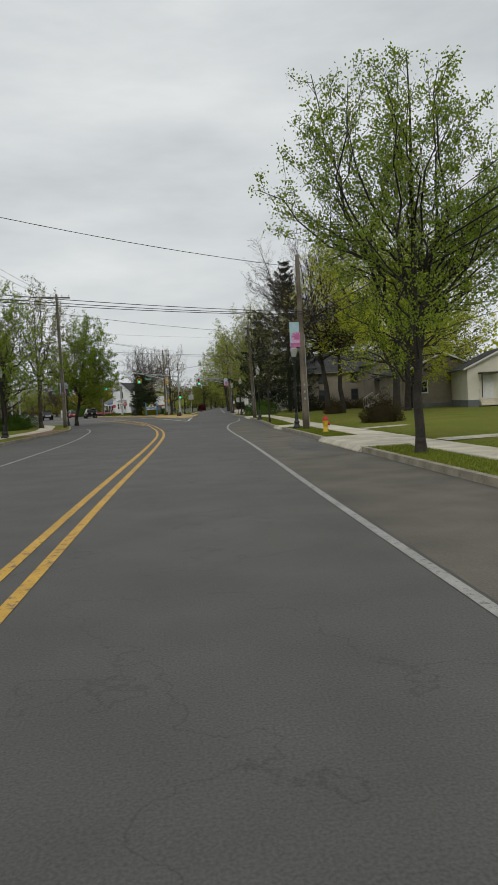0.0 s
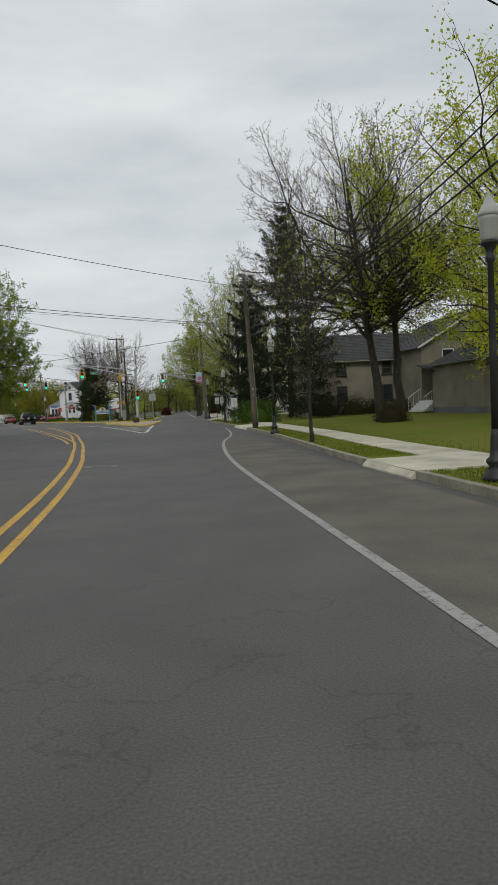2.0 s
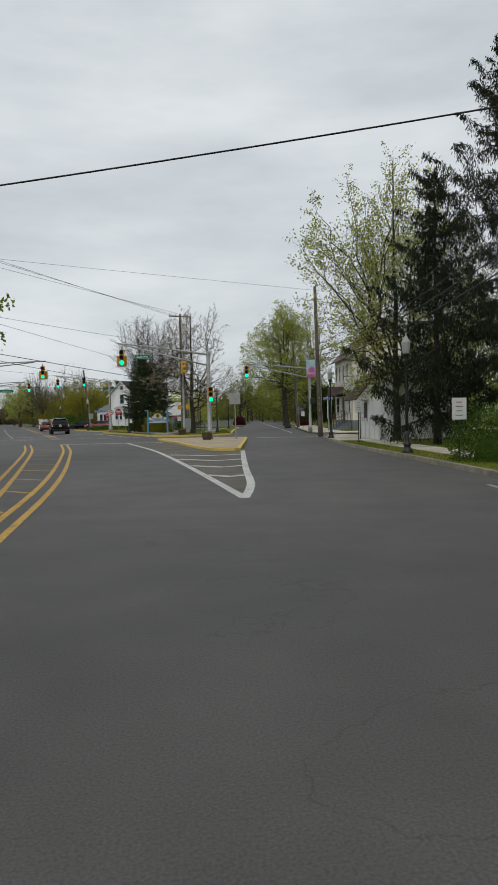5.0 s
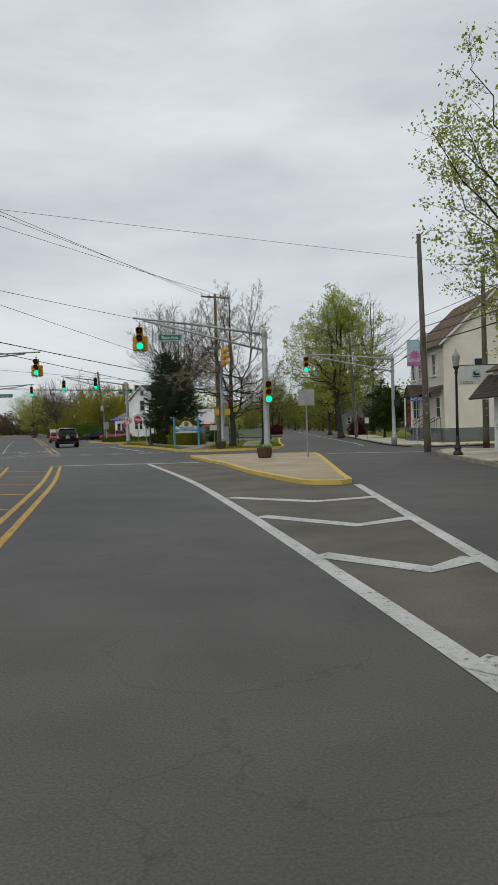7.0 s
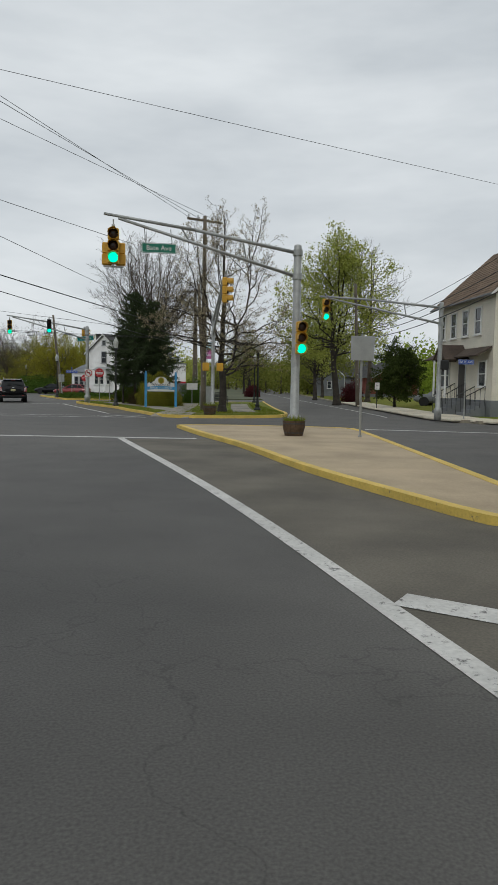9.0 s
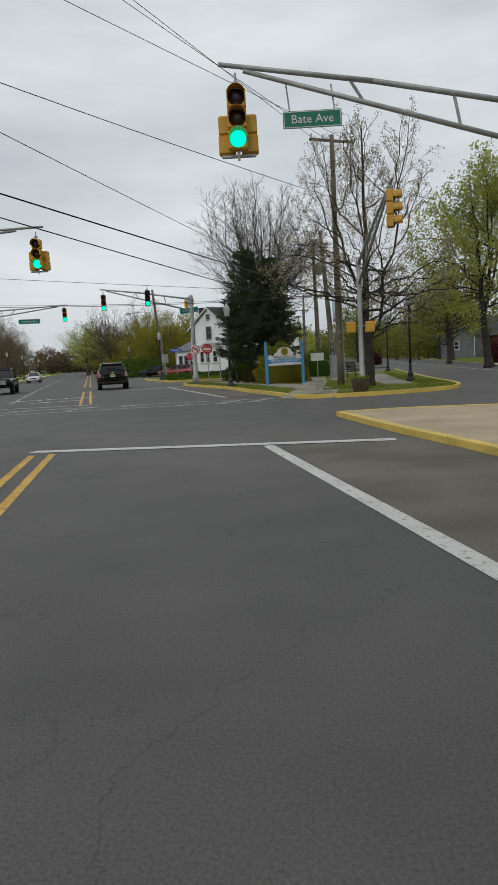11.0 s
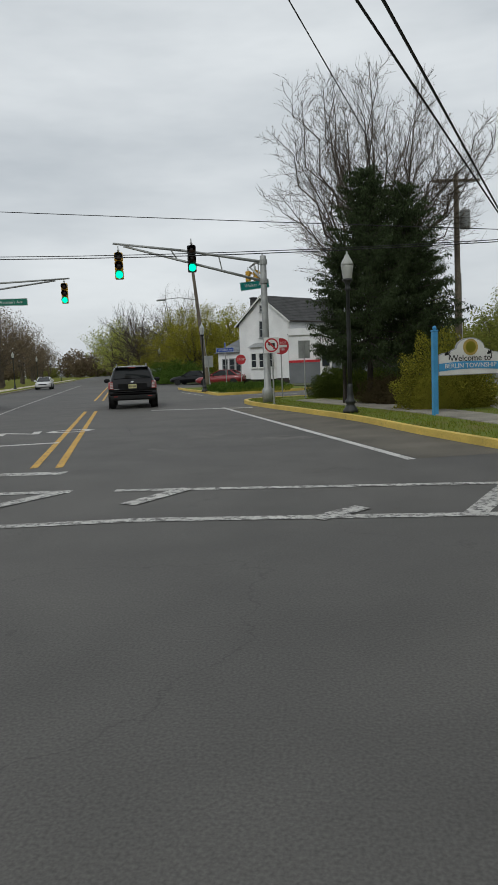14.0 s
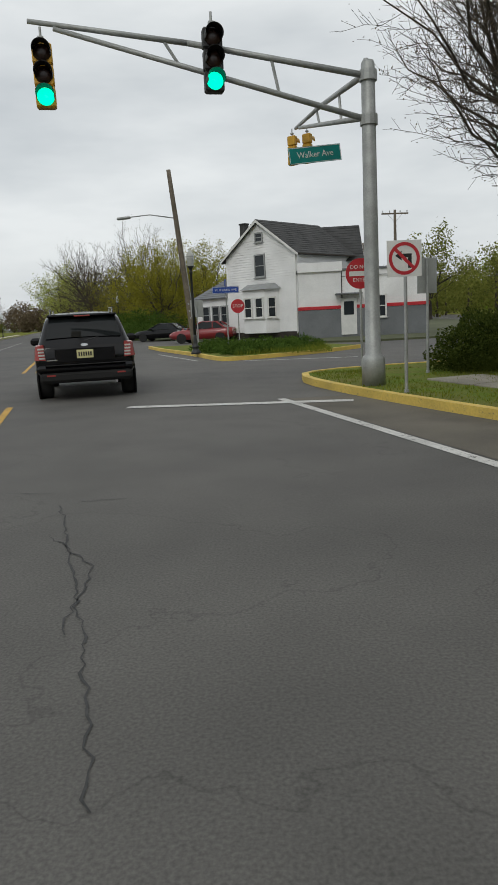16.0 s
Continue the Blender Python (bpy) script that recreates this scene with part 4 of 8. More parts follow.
# junction signals
mast_arm(-0.77, 104.5, 5.95, (-6.75, 103.3), 6.62, "galvanised signal mast standing on the traffic island")
signal_head(-6.47, 103.3, 5.68, 3, True, doghouse=True, label="yellow signal cluster showing green, hung from the mast arm")
signal_head(-0.66, 104.15, 3.16, 3, True, label="yellow signal showing green on the mast pole")
mast_arm(7.55, 114.3, 5.5, (2.2, 116.6), 6.1, "slim galvanised signal mast at the side street corner", 0.1)
signal_head(2.44, 116.4, 5.42, 3, True)
mast_arm(-27.2, 113.0, 5.9, (-14.2, 115.3), 6.55, "galvanised signal mast across the junction")
signal_head(-14.45, 115.2, 5.6, 5, True, doghouse=True, label="yellow signal cluster showing green, hung from the mast arm")
mast_arm(-12.22, 137.3, 5.8, (-18.0, 136.2), 6.6, "galvanised signal mast on a thick concrete-grey foot")
signal_head(-17.8, 136.2, 5.72, 14, True, SIGNAL_YELLOW, SIGNAL_BLACK, label="yellow backed signal with black visors showing green")
signal_head(-14.95, 136.5, 5.88, 14, True, SIGNAL_BLACK, SIGNAL_BLACK, label="black signal with deep visors showing green")
mast_arm(-32.5, 141.5, 5.9, (-22.8, 144.4), 6.5, "galvanised signal mast across the main road")
signal_head(-23.1, 144.4, 5.75, 14, True, SIGNAL_YELLOW, SIGNAL_BLACK, label="yellow backed signal with black visors showing green")
mast_arm(-3.05, 117.9, 5.0, (-2.75, 110.6), 6.25, "slim signal mast with a raised arm by the path", 0.085)
signal_head(-2.79, 110.95, 5.5, 78, False, label="yellow traffic signal seen from its side")
walk_box = thing("walk_signal", pose(-3.05, 117.9, 2.55), "pair of yellow pedestrian signal boxes on the mast", "pedestrian signal")
for dx in (-0.36, 0.36):
    part("box", Shape().box(dx, 0, 0, 0.34, 0.3, 0.42, 0.03), SIGNAL_YELLOW, walk_box)
part("bracket", Shape().box(0, 0, 0.05, 0.6, 0.05, 0.05, 0.01), STEEL, walk_box)
walk_box2 = thing("walk_signal", pose(7.75, 114.2, 2.75), "black and yellow pedestrian signal box on the mast", "pedestrian signal")
part("box", Shape().box(0, 0, 0, 0.36, 0.28, 0.46, 0.03), SIGNAL_BLACK, walk_box2)
part("back", Shape().box(0, 0.17, 0, 0.34, 0.06, 0.42, 0.02), SIGNAL_YELLOW, walk_box2)
part("bracket", Shape().tube((0, 0, 0.0), (-0.2, 0.05, 0.0), 0.03, 0.03, 6), STEEL, walk_box2)
mast_arm(-12.25, 137.33, 5.85, (-13.35, 143.3), 6.4, "second truss arm on the corner mast over the side street", 0.06)
for dx, dy in ((-13.45, 143.35), (-13.06, 143.2)):
    o = signal_head(dx, dy, 5.85, 150, False, label="yellow signal turned to the side street, seen from behind")
    o.scale = (0.72, 0.72, 0.72)

plate_sign("street_name_sign", -5.15, 103.75, 5.75, 1.05, 0.3, 3, SIGN_GREEN, "green street name sign with white letters under the mast arm", "Bate Ave", SIGN_WHITE, 0.21)
bracket = thing("sign_bracket", pose(-5.15, 103.75, 5.9), "two short steel hangers above the street name sign", "bracket")
for dx in (-0.4, 0.4):
    part("hanger", Shape().tube((dx, 0, 0), (dx - 0.05, 0.02, 0.5 if dx < 0 else 0.42), 0.014, 0.014, 6), STEEL, bracket)
o = plate_sign("street_name_sign", -12.97, 141.4, 5.32, 1.4, 0.38, 24, SIGN_TEAL, "teal street name sign with white letters, tilted on the side arm", "Walker Ave", SIGN_WHITE, 0.2)
o.matrix_world = o.matrix_world @ Matrix.Rotation(radians(-7), 4, "Y")
plate_sign("street_name_sign", -25.6, 143.5, 5.35, 1.6, 0.36, 12, SIGN_GREEN, "green street name sign with white letters under the far mast arm", "Veteran's Ave", SIGN_WHITE, 0.2)
plate_sign("street_name_sign", 9.25, 115.3, 2.95, 0.85, 0.24, 8, SIGN_BLUE, "blue street name blade with white letters on a post", "BATE AVE", SIGN_WHITE, 0.17)
post(9.25, 115.33, 0.14, 3.1)
plate_sign("street_name_sign", -16.2, 153.9, 2.75, 1.15, 0.28, 15, SIGN_BLUE, "blue street name blade with white letters in the planted bed", "VETERANS AVE", SIGN_WHITE, 0.14)
plate_sign("guide_sign", -16.2, 153.9, 3.05, 0.24, 0.3, 75, SIGN_BLUE, "small blue sign on a post in the planted bed", "", None)
post(-16.2, 153.95, 0.14, 3.1)

# signs with posts
post(0.96, 102.6, 0.14, 3.2, leanx=-0.02, leany=-0.05, r=0.035)
plate_sign("road_sign", 0.92, 102.4, 2.78, 0.72, 0.72, 4, SIGN_BACK, "bare grey back of a square road sign on a leaning post")


def no_turn_sign(x, y, z, turn):
    t = thing("no_turn_sign", pose(x, y, z, 0, 0, turn), "white square sign barring a turn with a red ring", "road sign")
    part("plate", Shape().box(0, 0, 0, 0.76, 0.014, 0.76, 0.004), SIGN_WHITE, t)
    r = Shape()
    n = 32
    vs = [(q * math.cos(2 * math.pi * i / n), -0.012, q * math.sin(2 * math.pi * i / n)) for q in (0.34, 0.27) for i in range(n)]
    r.add(vs, [(i, (i + 1) % n, n + (i + 1) % n, n + i) for i in range(n)])
    r.add([(-0.22, -0.014, 0.17), (-0.17, -0.014, 0.22), (0.22, -0.014, -0.17), (0.17, -0.014, -0.22)], [(3, 2, 1, 0)])
    part("ring", r, SIGN_RED, t)
    a = Shape()
    a.add([(0.08, -0.01, -0.2), (0.16, -0.01, -0.2), (0.16, -0.01, 0.1), (0.08, -0.01, 0.02), (-0.06, -0.01, 0.1), (-0.06, -0.01, 0.02), (-0.06, -0.01, 0.16), (-0.2, -0.01, 0.06), (-0.06, -0.01, -0.04)], [(0, 1, 2, 3), (3, 2, 4, 5), (6, 7, 8)])
    part("arrow", a, SIGN_BLACK, t)
    return t


no_turn_sign(-11.89, 135.7, 2.38, 8).scale = (0.78, 0.78, 0.78)
post(-11.87, 135.73, 0.14, 2.65)
dne = plate_sign("do_not_enter_sign", -11.9, 141.9, 2.5, 0.76, 0.76, 8, SIGN_RED, "round red do not enter sign with a white bar", round_=True, category="road sign")
part("bar", Shape().box(0, -0.012, 0, 0.58, 0.006, 0.12), SIGN_WHITE, dne)
text_mesh("DO NOT", 0.13, SIGN_WHITE, dne, pose(0, -0.012, 0.16, 90, 0, 0))
text_mesh("ENTER", 0.13, SIGN_WHITE, dne, pose(0, -0.012, -0.16, 90, 0, 0))
post(-11.9, 141.93, 0.14, 2.8)
plate_sign("road_sign", -10.75, 139.4, 2.25, 0.6, 0.76, 35, SIGN_BACK, "bare grey back of a road sign")
post(-10.75, 139.35, 0.14, 2.6)
plate_sign("road_sign", -17.9, 157.6, 2.1, 0.62, 0.8, 25, SIGN_BACK, "bare grey back of a road sign by the bed")
post(-17.9, 157.5, 0.1, 2.4)
stop = plate_sign("stop_sign", -16.2, 162.5, 2.2, 0.75, 0.75, 10, SIGN_RED, "red octagonal stop sign on a post", category="road sign", round_=True)
text_mesh("STOP", 0.24, SIGN_WHITE, stop, pose(0, -0.012, 0, 90, 0, 0))
post(-16.2, 162.53, 0.1, 2.5)
for x, y, z, w, h in ((9.2, 131.5, 1.75, 0.35, 0.5), (7.0, 92.5, 2.0, 0.4, 0.6), (6.75, 77.0, 1.7, 0.45, 0.65), (7.9, 96.3, 2.05, 0.45, 0.6)):
    s = plate_sign("parking_sign", x, y, z, w, h, 4, SIGN_WHITE, "small white parking sign on a dark post", category="road sign")
    for k in range(4):
        part("bar", Shape().box(0, -0.01, h * (0.3 - 0.2 * k), w * (0.4 + 0.12 * (k % 2)), 0.006, h * 0.04), SIGN_RED if k == 0 else GREY_WALL, s)
    post(x, y + 0.03, 0.14, z + h / 2, LAMP_METAL, 0.028, "slim dark sign post in the verge")


plate_sign("notice_sign", -4.1, 136.2, 1.5, 0.85, 0.5, 10, SIGN_WHITE, "low white notice board on a post by the path")
post(-4.1, 136.24, 0.14, 1.75)
bench = thing("bench", pose(-1.95, 133.0, 0.13, 0, 0, 62), "black iron park bench beside the grey cabinet", "bench")
for k in range(5):
    part("seat_slat", Shape().box(0, -0.2 + k * 0.1, 0.44, 1.4, 0.075, 0.03, 0.008), LAMP_METAL, bench)
for k in range(5):
    part("back_slat", Shape().box(0, 0.27 + k * 0.02, 0.54 + k * 0.1, 1.4, 0.025, 0.075, 0.008), LAMP_METAL, bench)
for sx in (-0.62, 0.62):
    side = Shape()
    for a, b in (((-0.24, 0), (-0.2, 0.43)), ((0.3, 0), (0.24, 0.43)), ((0.24, 0.43), (0.36, 1.0)), ((-0.2, 0.43), (-0.24, 0.66)), ((-0.24, 0.66), (0.28, 0.7)), ((-0.2, 0.41), (0.26, 0.41))):
        side.tube((sx, a[0], a[1]), (sx, b[0], b[1]), 0.026, 0.024, 6)
    part("side_frame", side, LAMP_METAL, bench)


# ---- the welcome sign ----
wdir = math.degrees(math.atan2(128.25 - 127.57, -5.17 + 7.08))
ws = thing("welcome_sign", pose(-6.125, 127.91, 0.13, 0, 0, wdir), "white shaped welcome board with a blue ribbon between blue posts", "sign")
for px in (-1.014, 1.014):
    p_ = part("post", Shape().box(px, 0, 1.06, 0.13, 0.13, 2.2, 0.012), POST_BLUE, ws, "sky-blue painted square post")
    part("cap", Shape().box(px, 0, 2.19, 0.15, 0.15, 0.05, 0.012), POST_BLUE, p_)
    part("ball", Shape().lathe([(0.02, 0), (0.05, 0.03), (0.055, 0.06), (0.03, 0.1), (0.005, 0.11)], px, 0, 2.21, 10), POST_BLUE, p_, "", True)


def arch(w, s=1.0):
    """The board's outline: straight foot, sloping shoulders and a round top."""
    pts = [(-0.945 * s, 1.02), (0.945 * s, 1.02), (0.945 * s, 1.55), (0.8 * s, 1.6), (0.62 * s, 1.63), (0.48 * s, 1.7)]
    pts += [(0.42 * math.cos(a) * s, 1.72 + 0.27 * math.sin(a) * s) for a in [math.pi * k / 12 for k in range(13)]]
    return pts + [(-0.48 * s, 1.7), (-0.62 * s, 1.63), (-0.8 * s, 1.6), (-0.945 * s, 1.55)]


for nm, sc, mat, y0, y1, lab in (("board_edge", 1.0, CABINET_GREY, -0.03, 0.03, "grey-blue board edge"), ("board", 0.955, SIGN_WHITE, -0.036, -0.028, "white board face")):
    o = [(px * sc, 1.4 + (pz - 1.4) * sc) for px, pz in arch(1)]
    s, n = Shape(), len(o)
    s.add([(a, y0, b) for a, b in o] + [(a, y1, b) for a, b in o], [tuple(range(n)), tuple(reversed(range(n, 2 * n)))] + [((i + 1) % n, i, n + i, n + (i + 1) % n) for i in range(n)])
    part(nm, s, mat, ws, lab)
rb = Shape()
m_ = 16
vs = [(-0.93 + 1.86 * i / m_, -0.046, 1.13 + 0.05 * math.cos((i / m_ - 0.5) * math.pi) + dz) for dz in (0, 0.2) for i in range(m_ + 1)]
rb.add(vs, [(i, i + 1, m_ + 2 + i, m_ + 1 + i) for i in range(m_)])
part("ribbon", rb, POST_BLUE, ws, "blue painted ribbon")
text_mesh("Welcome to", 0.235, SIGN_BLACK, ws, pose(0.0, -0.042, 1.455, 90, 0, 0) @ Matrix.Shear("XZ", 4, (0, 0)))
text_mesh("BERLIN TOWNSHIP", 0.175, SIGN_WHITE, ws, pose(0, -0.05, 1.26, 90, 0, 0))
seal = Shape()
seal.lathe([(0.215, 0), (0.215, 0.01)], sides=28)
o = part("seal", seal, SIGN_GOLD, ws, "round gold seal")
o.matrix_local = pose(0, -0.038, 1.74, 90, 0, 0)
seal2 = Shape()
seal2.lathe([(0.15, 0), (0.15, 0.006)], sides=24)
o2 = part("seal_centre", seal2, LEAF_WILLOW, o, "olive seal centre")
o2.matrix_local = pose(0, 0, 0.011)
for sx in (-1, 1):
    palm = Shape()
    for k in range(6):
        a = radians(20 + k * 28)
        palm.add([(sx * 0.62, -0.042, 1.56), (sx * 0.62 + 0.14 * math.cos(a), -0.042, 1.56 + 0.12 * math.sin(a)), (sx * 0.62 + 0.13 * math.cos(a + 0.3), -0.042, 1.53 + 0.1 * math.sin(a + 0.3))], [(2, 1, 0), (0, 1, 2)])
    palm.box(sx * 0.62, -0.042, 1.5, 0.025, 0.006, 0.14)
    part("painted_tree", palm, SIGN_BLACK, ws, "dark painted palm motif")


# ---- hydrant, planters, cabinet ----
hy = thing("fire_hydrant", pose(5.94, 29.5, 0.14), "yellow fire hydrant with a red bonnet on the verge", "fire hydrant")
part("barrel", Shape().lathe([(0.14, 0), (0.14, 0.05), (0.1, 0.07), (0.1, 0.42), (0.13, 0.45), (0.13, 0.5)], sides=14), HYDRANT_Y, hy, "", True)
part("bonnet", Shape().lathe([(0.135, 0.5), (0.135, 0.53), (0.11, 0.6), (0.06, 0.66), (0.03, 0.68), (0.03, 0.73), (0.005, 0.74)], sides=14), HYDRANT_R, hy, "red domed bonnet", True)
for a in (0, 90, 180):
    s = Shape()
    d = Vector((math.cos(radians(a - 90)), math.sin(radians(a - 90)), 0))
    s.tube(Vector((0, 0, 0.36)) + d * 0.08, Vector((0, 0, 0.36)) + d * 0.19, 0.055, 0.06, 10)
    part("outlet", s, HYDRANT_R if a == 90 else HYDRANT_Y, hy)


def planter(x, y, z=0.14):
    t = thing("barrel_planter", pose(x, y, z), "old wooden half-barrel planter with grass growing in it", "planter", "barrel planters")
    for k in range(14):
        a = 2 * math.pi * k / 14
        s = Shape()
        q = [Vector((math.cos(a) * r, math.sin(a) * r, z)) for r, z in ((0.27, 0), (0.33, 0.24), (0.34, 0.46))]
        w = [0.058, 0.071, 0.073]
        u = Vector((-math.sin(a), math.cos(a), 0))
        n = Vector((math.cos(a), math.sin(a), 0))
        vs = []
        for p, ww in zip(q, w):
            vs += [p - u * ww, p + u * ww, p + u * ww * 0.95 - n * 0.03, p - u * ww * 0.95 - n * 0.03]
        fs = [(3, 2, 1, 0), (8, 9, 10, 11)]
        for r in range(2):
            fs += [(r * 4 + i, r * 4 + (i + 1) % 4, r * 4 + 4 + (i + 1) % 4, r * 4 + 4 + i) for i in range(4)]
        s.add(vs, fs)
        part("stave", s, BARREL, t)
    for z, r in ((0.08, 0.295), (0.36, 0.342)):
        s = Shape()
        s.lathe([(r - 0.008, z), (r + 0.006, z), (r + 0.01, z + 0.045), (r - 0.006, z + 0.045)], sides=20)
        part("hoop", s, TRIM_DARK, t)
    part("soil", Shape().lathe([(0.3, 0.36), (0.3, 0.41), (0.1, 0.43)], sides=14), SOIL, t)
    rng = random.Random(3)
    g = Shape()
    for k in range(260):
        a, r = rng.uniform(0, 6.28), 0.28 * math.sqrt(rng.random())
        x0, y0, hgt = r * math.cos(a), r * math.sin(a), rng.uniform(0.1, 0.28)
        bx, by = rng.uniform(-0.1, 0.1) + x0 * 0.4, rng.uniform(-0.1, 0.1) + y0 * 0.4
        g.add([(x0 - 0.007, y0, 0.4), (x0 + 0.007, y0, 0.4), (x0 + bx, y0 + by, 0.4 + hgt)], [(0, 1, 2)])
    tagged(part("grass_tuft", g, BLADE, t, "green grass tuft"), kind="stuff")
    return t


planter(-0.97, 103.2, 0.112)
planter(-3.2, 117.1)
cab = thing("utility_cabinet", pose(-3.15, 131.2, 0.13, 0, 0, 12), "grey steel signal control cabinet beside the poles", "cabinet")
part("body", Shape().box(0, 0, 0.72, 0.75, 0.5, 1.34, 0.02), CABINET_GREY, cab)
part("plinth", Shape().box(0, 0, 0.03, 0.85, 0.6, 0.1, 0.01), CONCRETE, cab)
part("door", Shape().box(0, -0.26, 0.72, 0.66, 0.02, 1.2, 0.008), CABINET_GREY, cab)
part("roof", Shape().box(0, 0, 1.42, 0.8, 0.56, 0.05, 0.015), CABINET_GREY, cab)
part("handle", Shape().box(0.25, -0.285, 0.75, 0.03, 0.03, 0.14, 0.005), CHROME, cab)


# ---- overhead wires ----
def wire(a, b, sag, r=0.012, label="black overhead cable strung between the poles"):
    a, b = Vector(a), Vector(b)
    n, s = 18, Shape()
    pts = [a.lerp(b, k / n) - Vector((0, 0, sag * 4 * (k / n) * (1 - k / n))) for k in range(n + 1)]
    side = (b - a).cross(Vector((0, 0, 1))).normalized()
    for p in pts:
        s.v += [tuple(p + side * r), tuple(p + Vector((0, 0, r))), tuple(p - side * r), tuple(p - Vector((0, 0, r)))]
    s.f = [(4 * k + i, 4 * k + (i + 1) % 4, 4 * k + 4 + (i + 1) % 4, 4 * k + 4 + i) for k in range(n) for i in range(4)]
    ob = part("overhead_cable", s, WIRE)
    return tagged(ob, label, "cable", "overhead cables")


wire((5.85, 34.2, 8.05), (-14.6, 24.8, 10.6), 0.4, 0.013)
for k, (dz, dx) in enumerate(((0, 0), (0.24, -0.4), (-0.14, -0.1))):
    wire((5.9, 33.6, 5.72 + dz * 0.4), (-16.0 + dx, 20.5, 6.3 + dz), 0.3, 0.013)
wire((6.1, 64.4, 8.0), (-12.9, 49.2, 9.1), 0.2, 0.013)
wire((6.15, 64.4, 5.9), (-12.9, 48.2, 6.2), 0.15, 0.012)
wire((6.2, 64.5, 5.8), (-12.9, 48.4, 6.08), 0.15, 0.01)
wire((6.2, 65.0, 5.85), (-12.9, 66.5, 3.7), 0.15, 0.012)
for dz, r in ((0, 0.018), (-0.35, 0.02), (-0.75, 0.022), (0.5, 0.012)):
    wire((5.95, 33.9, 5.9 + dz), (6.25, 64.6, 6.1 + dz), 0.5, r)
    wire((6.25, 64.6, 6.1 + dz), (6.7, 104.4, 6.0 + dz), 0.6, r)
    wire((5.95, 33.9, 5.9 + dz), (6.4, -12.0, 6.2 + dz), 0.6, r)
    wire((6.7, 104.4, 6.0 + dz), (9.4, 139.0, 6.4 + dz), 0.5, r)
wire((-4.3, 124.0, 11.4), (-20.4, 84.0, 11.95), 0.1, 0.012)
wire((-3.7, 124.3, 11.4), (-22.6, 84.3, 12.4), 0.1, 0.012)
wire((-2.6, 124.8, 11.4), (-31.0, 84.8, 14.0), 0.1, 0.012)
wire((-45, 96.5, 14.5), (12, 118.0, 12.2), 0.1, 0.010)
wire((-17.26, 95.0, 6.31), (-3.25, 133.75, 5.16), 0.05, 0.022)
wire((-17.93, 95.0, 6.22), (-4.2, 129.0, 4.02), 0.05, 0.016)
wire((-17.0, 95.0, 8.49), (-5.2, 141.5, 6.95), 0.05, 0.013)
wire((-21.5, 93.2, 9.1), (-1.0, 127.0, 8.5), 0.3, 0.012)
wire((-45, 131.5, 9.6), (-3.4, 128.9, 4.85), 0.12, 0.011)
wire((-45, 130.0, 7.6), (-3, 128.9, 4.7), 0.8, 0.013)
wire((-45, 130.1, 7.72), (-3, 128.95, 4.76), 0.8, 0.011)
wire((-11.4, 62.9, 11.6), (-22.5, 88.3, 11.5), 0.5, 0.012)
wire((-11.4, 62.9, 11.6), (-12.5, 24, 11.3), 0.7, 0.012)
wire((-10.5, 63.2, 11.6), (-11.6, 24, 11.0), 0.7, 0.012)
wire((-11.4, 62.9, 9.5), (-12.5, 24, 9.2), 0.6, 0.016)


# ---- trees and shrubs ----
def leaf_shape(points, size, seed, hang=0.0, long=1.0, wide=0.34):
    """Small kite-shaped leaves, one at each point."""
    r = np.random.RandomState(seed)
    p = np.array(points)
    n = len(p)
    d = r.normal(size=(n, 3))
    d[:, 2] -= hang * 2
    d /= np.linalg.norm(d, axis=1)[:, None]
    u = np.cross(d, r.normal(size=(n, 3)))
    u /= np.linalg.norm(u, axis=1)[:, None] + 1e-9
    s = size * r.uniform(0.55, 1.3, (n, 1))
    tip, l, rt = p + d * s * long, p + d * s * 0.45 * long + u * s * wide, p + d * s * 0.45 * long - u * s * wide
    v = np.stack([p, l, tip, rt], 1).reshape(-1, 3)
    f = np.arange(n * 4).reshape(-1, 4)
    s_ = Shape()
    s_.v, s_.f = v.tolist(), f.tolist()
    return s_


# crown outlines: share of the crown's height, share of its half width
OVATE = [(0, 0.3), (0.12, 0.8), (0.3, 1.0), (0.5, 0.88), (0.7, 0.6), (0.88, 0.32), (1, 0.05)]
ROUND = [(0, 0.45), (0.15, 0.85), (0.4, 1.0), (0.65, 0.92), (0.85, 0.62), (1, 0.12)]
MAPLE = [(0, 0.15), (0.1, 0.35), (0.22, 0.58), (0.36, 0.8), (0.57, 1.0), (0.75, 0.74), (0.9, 0.5), (1, 0.15)]
VASE = [(0, 0.1), (0.25, 0.45), (0.5, 0.8), (0.75, 1.0), (0.9, 0.8), (1, 0.3)]


def half_at(prof, f):
    for (a, ra), (b, rb) in zip(prof, prof[1:]):
        if f <= b:
            return ra + (rb - ra) * (f - a) / (b - a)
    return prof[-1][1]


def sweep(shape, pts, radii, sides):
    """A bent tapering tube through points."""
    n = len(pts)
    base = len(shape.v)
    u = None
    for i, p in enumerate(pts):
        d = (pts[min(i + 1, n - 1)] - pts[max(i - 1, 0)]).normalized()
        u = d.orthogonal().normalized() if u is None else (u - d * u.dot(d)).normalized()
        w = d.cross(u)
        for k in range(sides):
            c = 2 * math.pi * k / sides
            shape.v.append(tuple(p + (u * math.cos(c) + w * math.sin(c)) * radii[i]))
    for i in range(n - 1):
        for k in range(sides):
            a, b = base + i * sides + k, base + i * sides + (k + 1) % sides
            shape.f.append((a, b, b + sides, a + sides))


